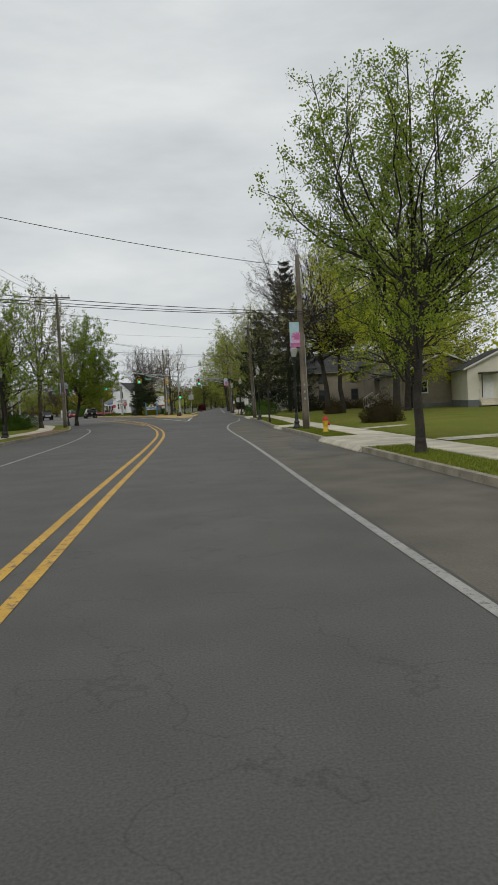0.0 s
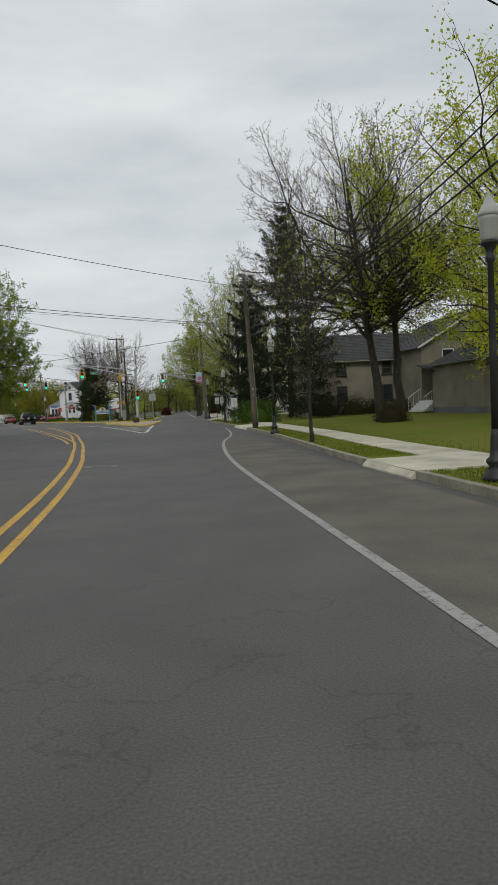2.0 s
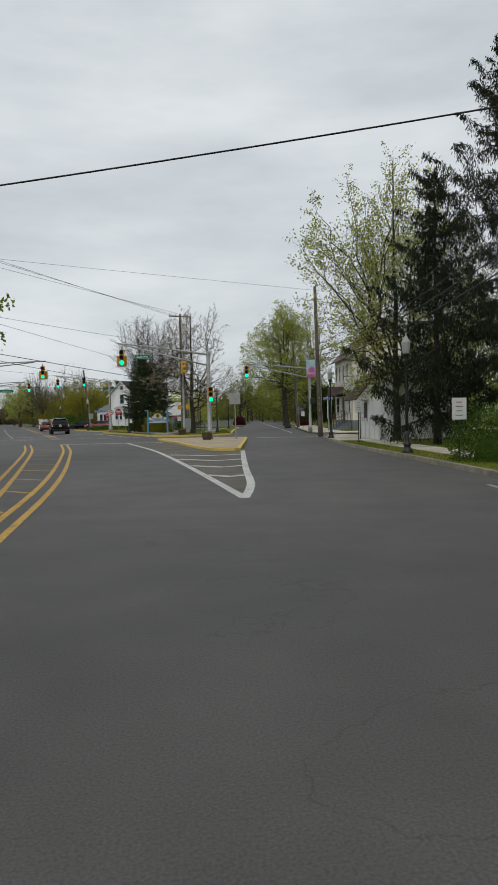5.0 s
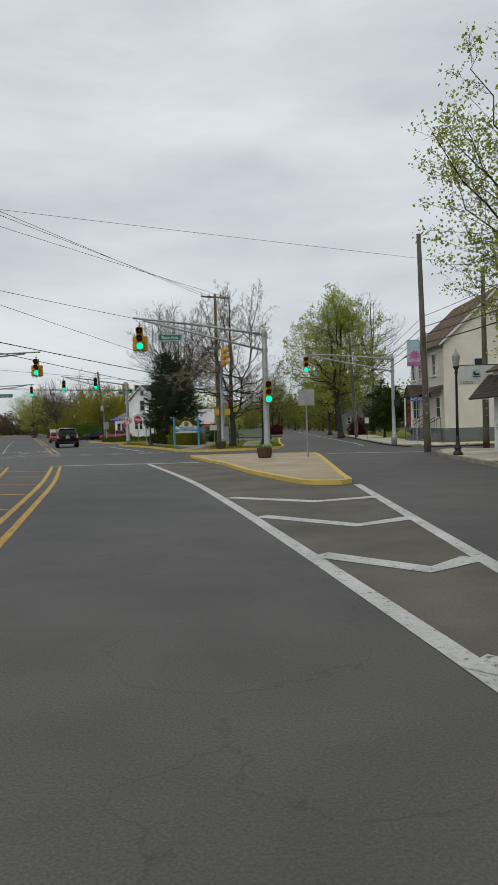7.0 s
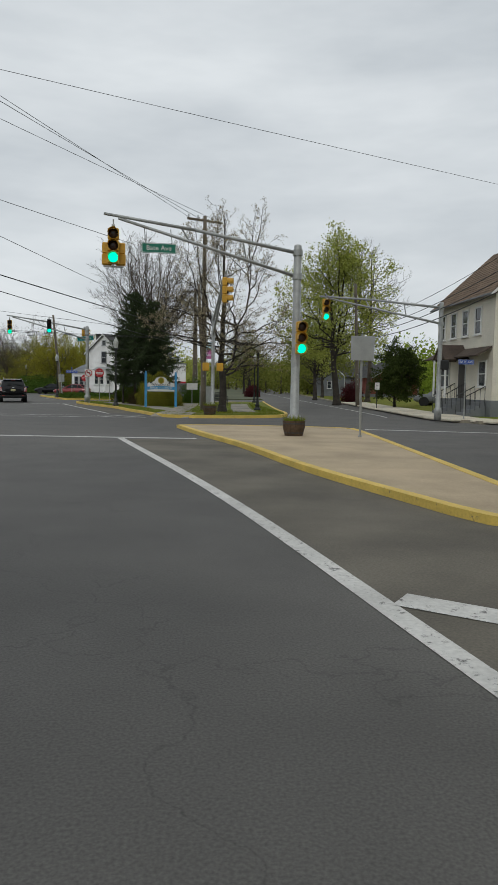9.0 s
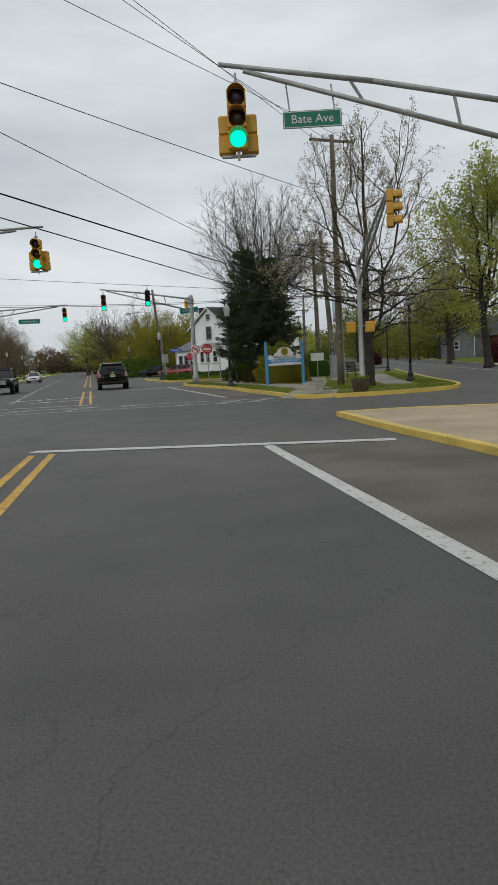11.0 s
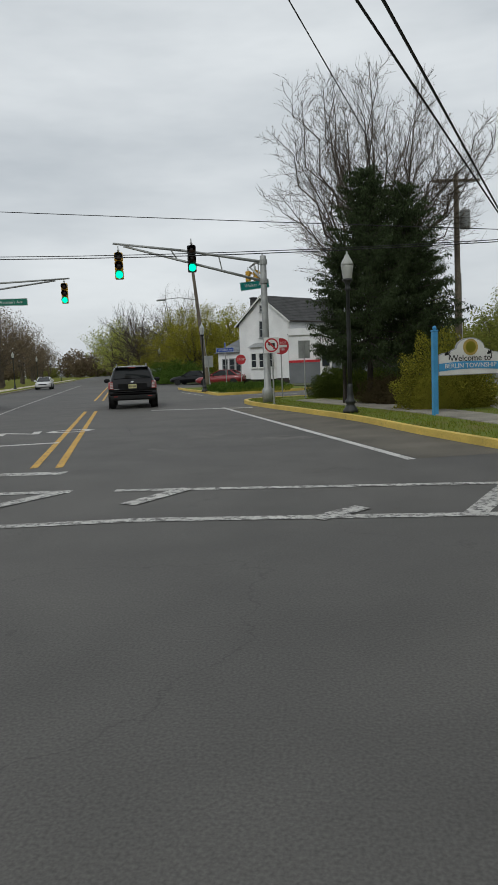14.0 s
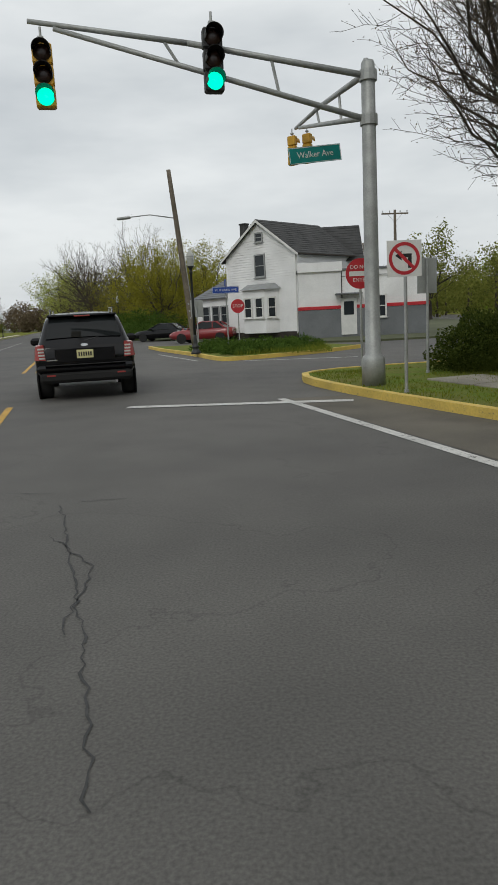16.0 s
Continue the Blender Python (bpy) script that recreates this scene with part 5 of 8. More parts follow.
def grow(rng, h, r0, clear, half, prof, limbs, k, s1, s2, leader, twig, crook, forks):
    """Segments of a branching tree that fills its crown's outline, and the places of its buds."""
    segs, buds = [], []

    def wob(a):
        return Vector((rng.gauss(0, a), rng.gauss(0, a), rng.gauss(0, a * 0.7)))

    def run(p, c, q, n, ra, rb, level, amp):
        pts = [p]
        for i in range(1, n + 1):
            w = i / n
            m = p * (1 - w) ** 2 + c * (2 * w * (1 - w)) + q * w * w + wob(amp if i < n else amp * 0.3)
            pts.append(m)
        segs.append((pts, [ra + (rb - ra) * i / n for i in range(n + 1)], level))
        return pts

    def along(pts, w):
        i = min(int(w * (len(pts) - 1)), len(pts) - 2)
        return pts[i].lerp(pts[i + 1], w * (len(pts) - 1) - i), (pts[i + 1] - pts[i]).normalized()

    def off(axis, deg, lift):
        o = Matrix.Rotation(rng.uniform(0, 6.28), 3, axis) @ axis.orthogonal().normalized()
        return (axis * math.cos(radians(deg)) + o * math.sin(radians(deg)) + Vector((0, 0, lift))).normalized()

    top = Vector((0, 0, clear + (h - clear) * leader))
    stems = [run(Vector((0, 0, -0.1)), Vector((wob(crook).x, wob(crook).y, h * 0.3)), top, 9, r0, r0 * 0.1, 0, 0.02 + r0 * 0.06 + crook * 0.1)]
    for i in range(forks):
        a = rng.uniform(0, 6.28)
        p, ax = along(stems[0], clear / h + rng.uniform(0.02, 0.25))
        sp = half * rng.uniform(0.25, 0.62)
        q = Vector((math.cos(a) * sp, math.sin(a) * sp, clear + (h - clear) * rng.uniform(0.78, 0.97)))
        stems.append(run(p, p.lerp(q, 0.4) + Vector((math.cos(a), math.sin(a), 0)) * sp * 0.35, q, 9, r0 * 0.34, 0.01, 1, 0.1))

    def branch(pts, ra, length, spacing, level):
        m = max(2, int(length / spacing))
        for i in range(m):
            w = 0.15 + 0.83 * (i + rng.random()) / m
            p, ax = along(pts, w)
            if level == 2:
                ln = (0.4 * length * (1.12 - w) + 0.35) * rng.uniform(0.5, 1.25)
                d = off(ax, rng.uniform(35, 68), 0.16)
                q = p + d * ln + Vector((0, 0, ln * 0.12))
                sub = run(p, p + d * ln * 0.5 - Vector((0, 0, ln * 0.05)), q, 3, max(0.008, ra * 0.36 * (1.1 - w)), 0.005, 2, ln * 0.05)
                buds.append(q)
                branch(sub, 0.004, ln, s2, 3)
            else:
                d = off(ax, rng.uniform(25, 60), 0.25)
                q = p + d * twig * rng.uniform(0.5, 1.3)
                segs.append(([p, q], [0.0065, 0.004], 3))
                buds.extend((q, p.lerp(q, 0.6)))

    n = limbs
    for i in range(n):
        while True:
            f = rng.random()
            if rng.random() < half_at(prof, f) + 0.12:
                break
        if i > n * 0.94:
            f = rng.uniform(0.9, 1.0)
        zt = clear + (h - clear) * f * 0.96
        rt = half * half_at(prof, f) * rng.uniform(0.72, 1.12)
        a = i * 2.4 + rng.uniform(-0.4, 0.4)
        stem = stems[rng.randrange(len(stems))]
        zb = clear + (zt - clear) * k * rng.uniform(0.6, 1.5) - (0.25 if f < 0.2 else 0)
        w = min(0.97, max(0.05, (zb - stem[0].z) / (stem[-1].z - stem[0].z)))
        p, ax = along(stem, w)
        q = Vector((p.x * 0.4 + math.cos(a) * rt, p.y * 0.4 + math.sin(a) * rt, zt))
        ln = (q - p).length
        c = p.lerp(q, 0.5) + Vector((math.cos(a), math.sin(a), 0)) * ln * 0.14 * rng.uniform(-0.4, 1.6) + Vector((0, 0, ln * 0.04 * rng.uniform(-1, 1)))
        ra = min(r0 * 0.4, 0.006 * ln + 0.006 + r0 * 0.12 * (1 - f))
        limb = run(p, c, q, 7, ra, 0.007, 1, ln * 0.028 + crook * 0.1)
        branch(limb, ra, ln, s1, 2)
    for stem in stems:
        branch(stem[len(stem) // 2:], 0.02, (stem[-1] - stem[len(stem) // 2]).length, s1 * 0.9, 2)
    return segs, buds


def tree(x, y, h, half, clear, r0, leaf, bark, label, seed, prof=OVATE, limbs=26, k=0.5, s1=0.36, s2=0.24, per=3, leaf_size=0.1, cloud=0.09, leader=1.0, twig=0.32, crook=0.1, forks=0, z=0.1, lean_=(0, 0), bare=0.0, category="tree"):
    rng = random.Random(seed)
    t = thing("tree", lean(x, y, z, *lean_), label, category, "street trees")
    segs, buds = grow(rng, h, r0, clear, half, prof, limbs, k, s1, s2, leader, twig, crook, forks)
    trunk, boughs = Shape(), Shape()
    for pts, radii, lv in segs:
        if lv == 3 and s2 > 0.55:
            continue
        sweep(trunk if lv == 0 else boughs, pts, radii, (10, 6, 3, 3)[lv])
    trunk.lathe([(r0 * 1.45, -0.06), (r0 * 1.2, 0.1), (r0 * 1.04, 0.3), (r0 * 0.97, 0.4)], sides=10)
    part("trunk", trunk, bark, t, "", True)
    tagged(part("bough", boughs, bark, t), kind="stuff")
    if per:
        r = np.random.RandomState(seed)
        q = np.array([tuple(b) for b in buds])
        q = q[r.uniform(size=len(q)) >= bare]
        p = np.repeat(q, per, 0)
        p = p + r.normal(scale=cloud, size=p.shape)
        p = p[p[:, 2] > clear * 0.75]
        tagged(part("crown", leaf_shape(p, leaf_size, seed), leaf, t), kind="stuff")
    return t


def conifer(x, y, h, radius, clear, label, seed, step=0.8, boughs_=7, curtain=0.55, gap=0.16, size=0.17, wide=0.13, round_=0.8, rise=0.1, sprays=6, hang=1.0, z=0.1, mat=None, ragged=0.5, lift=0.1, fan=0.3):
    """An evergreen: a straight trunk with whorls of drooping boughs, upturned at the tip, hung with curtains of needle sprays."""
    rng = random.Random(seed)
    t = thing("conifer", pose(x, y, z), label, "tree", "evergreens")
    trunk, boughs = Shape(), Shape()
    trunk.lathe([(h * 0.019, -0.1), (h * 0.014, 0.4), (h * 0.008, h * 0.5), (0.02, h)], sides=9)
    pts = []
    zz = clear
    while zz < h * 0.99:
        f = (zz - clear) / (h - clear)
        ln = radius * ((1 - f) ** round_) * (0.75 + 0.25 * min(1, f * 5)) + 0.2
        turn = rng.uniform(0, 6.28)
        for k in range(boughs_):
            a = turn + k * 6.28 / boughs_ + rng.uniform(-0.3, 0.3)
            l2 = ln * rng.uniform(ragged, 1.2)
            d, side = Vector((math.cos(a), math.sin(a), 0)), Vector((-math.sin(a), math.cos(a), 0))
            p0 = Vector((0, 0, zz + rng.uniform(-0.15, 0.15)))
            sag = rng.uniform(0.1, 0.24) * (1.2 - f) - rise * f
            p1 = p0 + d * l2 * 0.6 - Vector((0, 0, sag * l2))
            p2 = p0 + d * l2 - Vector((0, 0, (sag - lift) * l2))
            boughs.tube(p0, p1, 0.035 * (1 - f) + 0.012, 0.02 * (1 - f) + 0.006, 4, False)
            boughs.tube(p1, p2, 0.02 * (1 - f) + 0.006, 0.004, 3, False)
            m = max(4, int(l2 / gap))
            for q in range(m):
                w = 0.12 + 0.88 * (q + rng.random()) / m
                c = p0.lerp(p1, w / 0.6) if w < 0.6 else p1.lerp(p2, (w - 0.6) / 0.4)
                for sgn in (-1, 0, 1):
                    o = c + side * (sgn * rng.uniform(0.25, 1.0) * fan * l2 * (1.1 - w)) + d * rng.uniform(-0.1, 0.1)
                    drop = curtain * rng.uniform(0.3, 1.15) * min(1, l2 * 0.6) * (0.35 if w > 0.85 else 1)
                    for i in range(sprays):
                        v = i / (sprays - 1)
                        pts.append((o.x + rng.gauss(0, 0.05), o.y + rng.gauss(0, 0.05), o.z + 0.05 - drop * v))
        zz += step * rng.uniform(0.7, 1.3) * (1 - 0.5 * f)
    part("trunk", trunk, DARK_BARK, t, "", True)
    tagged(part("bough", boughs, DARK_BARK, t), kind="stuff")
    tagged(part("crown", leaf_shape(pts, size, seed, hang, 1.3, wide), mat or NEEDLE, t), kind="stuff")
    return t


def shrub(x, y, z, rx, ry, h, leaf, label, seed, n=2600, size=0.09, turn=0.0, square=2.0, category="shrub"):
    """A dense bush: twigs within, leaves thick towards an uneven outline."""
    r = np.random.RandomState(seed)
    n, size = int(n * 3.2), size * 0.75
    t = thing("shrub", pose(x, y, z, 0, 0, turn), label, category)
    d = r.normal(size=(n, 3))
    d /= (np.abs(d) ** square).sum(1)[:, None] ** (1 / square)
    d[:, 2] = np.abs(d[:, 2])
    amp = 1.0 if square > 2.2 else 1.7
    lump = 1 + amp * (0.10 * np.sin(d[:, 0] * 7 + seed) * np.cos(d[:, 1] * 6) + 0.06 * np.sin(d[:, 2] * 13 + d[:, 0] * 9)) + (amp - 1) * 0.14 * np.sin(d[:, 1] * 11 + d[:, 2] * 8 + seed)
    q = d * ((1.03 - 0.55 * r.uniform(0, 1, (n, 1)) ** 1.6) * lump[:, None])
    p = q * np.array([rx, ry, h * 0.97]) + np.array([0, 0, 0.03])
    tagged(part("crown", leaf_shape(p, size, seed), leaf, t), kind="stuff")
    core = Shape()
    prof = [(0.68 * math.cos(a), 0.68 * math.sin(a)) for a in [math.pi / 2 * k / 6 for k in range(7)]]
    core.lathe([(max(a, 0.02), b) for a, b in prof], sides=14)
    core.v = [(a * rx, b * ry, c * h) for a, b, c in core.v]
    part("core", core, leaf, t, "dense inner leaves")
    stems = Shape()
    rng = random.Random(seed)
    for k in range(7):
        a = rng.uniform(0, 6.28)
        stems.tube((0.1 * math.cos(a), 0.1 * math.sin(a), -0.05), (rx * 0.5 * math.cos(a), ry * 0.5 * math.sin(a), h * 0.5), 0.03, 0.01, 5)
    part("stem", stems, BARK, t)
    return t


SPRING = "young street maple in fresh spring leaf on the verge"
BARE = "tall bare tree with fine twigs and swelling buds"
SPREAD = dict(prof=ROUND, limbs=24, k=0.4, leader=0.65, forks=2, s1=0.5, s2=0.36, twig=0.4)
TALL = dict(prof=ROUND, limbs=40, k=0.6, leader=0.85, forks=3, s1=0.42, s2=0.28, twig=0.5)
BROAD = [(0, 0.35), (0.12, 0.9), (0.28, 1.0), (0.45, 0.65), (0.7, 0.45), (0.9, 0.28), (1, 0.05)]
FAR = dict(prof=ROUND, limbs=24, k=0.4, leader=0.7, forks=2, s1=0.75, s2=0.5, twig=0.5)
tree(5.75, 16.8, 9.7, 3.75, 2.5, 0.135, LEAF_GREEN, DARK_BARK, "broad maple in fresh green leaf on the verge", 11, MAPLE, 42, 0.4, 0.32, 0.24, 12, 0.07, 0.085, forks=3, twig=0.22, crook=0.02, bare=0.12)
tree(5.82, 48.4, 8.2, 1.35, 2.4, 0.07, LEAF_OLIVE, DARK_BARK, "thin young tree with sparse small olive leaves", 12, OVATE, 18, 0.45, 0.4, 0.28, 4, 0.085, 0.09, bare=0.4, crook=0.01)
tree(14.2, 46.2, 14.0, 7.2, 3.2, 0.3, LEAF_YELLOW, DARK_BARK, "old spreading maple in yellow-green spring flower on the lawn", 13, prof=ROUND, limbs=26, k=0.42, leader=0.65, forks=3, s1=0.5, s2=0.4, twig=0.36, per=11, leaf_size=0.11, cloud=0.16, lean_=(0.05, 0), bare=0.4)
tree(12.9, 61.9, 17.0, 7.2, 5.2, 0.28, LEAF_BUD, DARK_BARK, "tall bare tree with wide limbs and fine budding twigs", 14, prof=ROUND, limbs=62, k=0.5, leader=0.75, forks=5, s1=0.3, s2=0.17, twig=0.38, crook=0.01, per=2, leaf_size=0.065, cloud=0.07, bare=0.3, lean_=(-0.11, 0))
tree(14.3, 62.6, 16.6, 5.0, 4.2, 0.26, LEAF_YELLOW, DARK_BARK, "tall dark-trunked tree in yellow-green spring flower", 15, prof=ROUND, limbs=26, k=0.5, leader=0.8, forks=3, s1=0.44, s2=0.34, twig=0.36, per=13, leaf_size=0.13, cloud=0.2, bare=0.3, crook=0.01, lean_=(-0.04, 0))
tree(18.4, 56.6, 16.0, 6.6, 4.0, 0.3, LEAF_YELLOW, DARK_BARK, "tall tree in yellow-green spring flower on the lawn", 56, per=11, leaf_size=0.13, cloud=0.18, bare=0.3, **SPREAD)
tree(22.0, 66.0, 13.0, 6.0, 2.0, 0.3, LEAF_YELLOW, DARK_BARK, "spreading tree in yellow-green spring flower before the porch", 72, per=8, leaf_size=0.16, cloud=0.17, bare=0.3, **SPREAD)
tree(21.0, 88.0, 15.0, 6.0, 6.0, 0.4, LEAF_BUD, BARK, BARE, 17, per=1, leaf_size=0.06, cloud=0.05, bare=0.5, **TALL)
conifer(13.2, 87.3, 19.3, 7.2, 2.8, "tall dark spruce with layered drooping branches", 18, 1.3, 8, 0.6, 0.085, 0.15, 0.15, 0.85, rise=0.1, sprays=6, ragged=0.45, lift=0.26, mat=SPRUCE, fan=0.2)
conifer(12.7, 77.8, 7.6, 3.2, 1.3, "dark green cedar with feathery skirts on the lawn", 83, 0.8, 7, 0.7, 0.1, 0.13, 0.15, 0.5, rise=0.2, sprays=6, ragged=0.4, fan=0.24, mat=SPRUCE)
conifer(9.75, 88.2, 12.6, 4.2, 1.5, "dark ragged spruce with drooping branches behind the hedge", 19, 1.25, 7, 0.9, 0.1, 0.15, 0.14, 0.65, rise=0.1, sprays=7, ragged=0.4, lift=0.2, mat=SPRUCE, fan=0.2)
tree(13.6, 101.5, 15.0, 6.2, 3.2, 0.3, LEAF_PALE, BARK, "spreading tree in pale spring leaf behind the pavement", 20, per=6, leaf_size=0.12, cloud=0.12, bare=0.45, **SPREAD)
tree(9.4, 94.0, 15.2, 5.6, 2.6, 0.22, LEAF_PALE, DARK_BARK, "tree in thin pale spring leaf behind the hedge", 21, ROUND, 36, 0.45, 0.4, 0.32, 8, 0.12, 0.14, forks=4, bare=0.35, crook=0.04)
tree(8.9, 144.0, 15.5, 5.8, 3.6, 0.34, LEAF_PALE, DARK_BARK, "leaning tree in fresh pale green leaf by the side street", 22, per=10, leaf_size=0.17, cloud=0.2, bare=0.3, lean_=(-0.09, 0), **dict(TALL, limbs=32, forks=4))
tree(14.5, 155.0, 17.5, 4.6, 6.0, 0.3, LEAF_BUD, BARK, "bare tree with fine twigs behind the houses", 23, per=1, leaf_size=0.06, cloud=0.05, bare=0.5, **TALL)
tree(-2.4, 121.5, 12.3, 5.0, 2.6, 0.24, LEAF_BLOSSOM, DARK_BARK, "spreading tree with sparse whitish spring blossom by the path", 24, BROAD, 36, 0.6, 0.34, 0.22, 7, 0.06, 0.06, leader=0.85, forks=2, bare=0.05, crook=0.08)
tree(-7.5, 141.0, 14.2, 5.1, 3.0, 0.26, LEAF_BUD, BARK, "large bare tree with fine upswept twigs above the evergreen", 126, VASE, 50, 0.34, 0.28, 0.16, 1, 0.05, 0.04, leader=0.7, forks=5, twig=0.4, bare=0.3, crook=0.02)
for x, y, h, r, sd in ((-8.3, 134.2, 8.0, 2.2, 26), (-7.0, 134.7, 7.5, 2.1, 27), (-6.4, 134.9, 5.6, 1.5, 57), (-9.2, 134.5, 5.4, 1.3, 58)):
    conifer(x, y, h, r, 1.9, "dense dark evergreen with low skirts above the shrubs", sd, 0.46, 9, 0.36, 0.08, 0.085, 0.17, 0.6, 0.4, sprays=7, hang=0.7, ragged=0.7)
tree(-11.2, 44.5, 10.0, 4.0, 2.2, 0.17, LEAF_GREEN, DARK_BARK, SPRING, 28, OVATE, 32, 0.42, 0.36, 0.26, 6, 0.12, 0.1, forks=2, bare=0.25)
tree(-11.7, 76.4, 11.6, 4.2, 2.6, 0.2, LEAF_GREEN, DARK_BARK, SPRING, 29, OVATE, 40, 0.42, 0.36, 0.26, 10, 0.13, 0.11, forks=2, lean_=(0.17, 0))
tree(-14.5, 35.0, 8.6, 4.6, 2.2, 0.2, LEAF_GREEN, DARK_BARK, SPRING, 70, ROUND, 34, 0.42, 0.36, 0.28, 8, 0.12, 0.1, bare=0.15)
tree(-13.2, 65.5, 14.3, 3.9, 3.2, 0.2, LEAF_OLIVE, BARK, "tall tree in thin spring leaf behind the verge", 30, per=7, leaf_size=0.13, cloud=0.12, bare=0.35, **SPREAD)
tree(-17.5, 60.0, 10.5, 4.6, 2.0, 0.2, LEAF_GREEN, DARK_BARK, "dark green leafy tree before a house", 71, ROUND, 34, 0.4, 0.4, 0.28, 10, 0.15, 0.13)
tree(11.4, 134.5, 4.9, 1.95, 0.7, 0.12, LEAF_DARK, DARK_BARK, "rounded dark feathery small tree by the side street", 37, ROUND, 40, 0.4, 0.25, 0.2, 12, 0.13, 0.09, forks=2)
far_a = tree(-31.1, 206.8, 13.2, 6.2, 3.5, 0.26, LEAF_BUD, BARK, "bare tree with fine dark twigs beside the main road", 31, per=1, leaf_size=0.07, cloud=0.05, bare=0.5, prof=ROUND, limbs=46, k=0.4, leader=0.7, forks=5, s1=0.5, s2=0.3, twig=0.5)
far_b = tree(-27.0, 201.0, 9.4, 5.6, 0.6, 0.26, LEAF_WILLOW, BARK, "broad yellow-green tree in early leaf beside the road", 32, ROUND, 34, 0.4, 0.6, 0.45, 14, 0.14, 0.28, leader=0.7, forks=3, twig=0.4)
far_c = tree(-47.0, 241.0, 12.5, 6.5, 2.5, 0.3, LEAF_PALE, BARK, "rounded tree in thin pale green leaf beside the road", 33, per=6, leaf_size=0.22, cloud=0.28, bare=0.3, **FAR)
far_d = tree(10.8, 166.0, 12.0, 5.5, 1.8, 0.25, LEAF_OLIVE, DARK_BARK, "rounded olive-green tree lining the side street", 34, per=6, leaf_size=0.3, cloud=0.38, bare=0.1, **dict(FAR, s1=1.1, s2=0.7))
far_e = tree(-49.5, 188.0, 11.5, 5.5, 1.8, 0.28, LEAF_BUD, BARK, "brown budding tree standing in a row beside the road", 35, ROUND, 18, 0.4, 1.1, 0.9, 9, 0.17, 0.38, leader=0.7, forks=2, twig=0.6)
for x, y, q in ((-41.3, 231, 110), (-40.0, 222, 200), (-68, 330, 20)):
    copy_thing(far_a, pose(x, y, 0.1, 0, 0, q))
for k in range(13):
    copy_thing(far_e, pose(-51.5 - k * 4.1 - (k % 3) * 1.2, 196 + k * 11.5, 0.1, 0, 0, 47 * k))
    if k % 2:
        copy_thing(far_e, pose(-60 - k * 4.1 - (k % 4) * 1.5, 190 + k * 11.5, 0.1, 0, 0, 67 * k))
for x, y, q in ((-21.5, 199, 90), (-36, 222, 200), (-52, 262, 300), (-19, 212, 20), (-25.5, 194, 150)):
    copy_thing(far_b, pose(x, y, 0.1, 0, 0, q))
for x, y, q in ((-56, 262, 40), (-66, 300, 250), (-78, 335, 130), (-53, 250, 190)):
    copy_thing(far_c, pose(x, y, 0.1, 0, 0, q))
for x, y, q in ((14.5, 181, 50), (16.5, 199, 120), (19, 221, 10), (6, 218, 90), (23, 246, 150), (9, 244, 220), (12, 275, 30), (28, 278, 310), (16, 300, 140), (24, 320, 60), (-26, 62, 75), (-34, 74, 165), (30, 108, 40), (34, 95, 100), (30, 78, 160), (36, 60, 220), (28, 130, 250), (-22, 30, 15), (-40, 96, 75), (-36, 118, 15), (33, 40, 10)):
    copy_thing(far_d, pose(x, y, 0.1, 0, 0, q))
conifer(24.0, 146.0, 11.0, 3.4, 0.5, "dark evergreen behind the corner house", 36, 0.7, 7, 0.6, 0.25, 0.22)
shrub(10.4, 36.6, 0.16, 1.1, 1.05, 1.4, LEAF_BROWN, "large round clipped brown-green shrub on the lawn", 38, 5600, 0.065)
shrub(8.2, 76.3, 0.13, 1.9, 0.9, 1.55, LEAF_SHRUB, "clipped green hedge block beside the pavement", 39, 4200, 0.08, -40, 3.5, "hedge")
shrub(-6.55, 130.2, 0.13, 1.25, 0.95, 2.1, LEAF_GOLD, "golden-green shrub behind the welcome sign", 41, 7000, 0.07)
shrub(-5.5, 130.6, 0.13, 0.75, 0.7, 1.1, LEAF_GOLD, "low golden-green shrub behind the welcome sign", 42, 3000, 0.07)
shrub(-9.0, 139.8, 0.13, 1.55, 1.0, 1.25, LEAF_BOX, "broad dark green clipped box shrub near the kerb", 43, 9500, 0.075, 25, 2.6)
shrub(-6.9, 140.2, 0.13, 1.3, 1.0, 1.2, LEAF_BOX, "broad dark green clipped box shrub near the kerb", 82, 8500, 0.075, 0, 2.6)
shrub(-7.9, 134.0, 0.13, 0.95, 0.8, 0.95, LEAF_BROWN, "low brownish shrub in the bed", 44, 2200, 0.07)
shrub(-7.3, 133.2, 0.13, 1.1, 0.8, 1.0, LEAF_BROWN, "low brownish shrub in the bed", 45, 2200, 0.07)
shrub(-3.9, 140.6, 0.13, 1.3, 1.1, 1.9, LEAF_SHRUB, "dark green shrub at the edge of the grass", 46, 2600, 0.1)
shrub(-27.5, 189.0, 0.1, 4.5, 2.2, 2.4, LEAF_SHRUB, "dark green hedge mass beside the main road", 47, 4200, 0.2)
shrub(13.0, 60.5, 0.2, 0.9, 0.8, 1.0, LEAF_BROWN, "low brown shrub under the trees", 48, 1500, 0.08)
shrub(20.0, 78.6, 0.3, 1.1, 0.7, 1.1, LEAF_BROWN, "brown shrub against the house wall", 49, 1500, 0.09)
shrub(16.4, 78.8, 0.3, 1.4, 0.7, 1.4, LEAF_BROWN, "grey-brown shrub against the house wall", 50, 1900, 0.09)
shrub(14.3, 79.2, 0.3, 1.2, 0.7, 1.5, LEAF_BROWN, "dark brown shrub against the house wall", 86, 1900, 0.09)
shrub(18.3, 78.9, 0.3, 1.0, 0.6, 1.2, LEAF_BROWN, "dark brown shrub against the house wall", 87, 1600, 0.09)
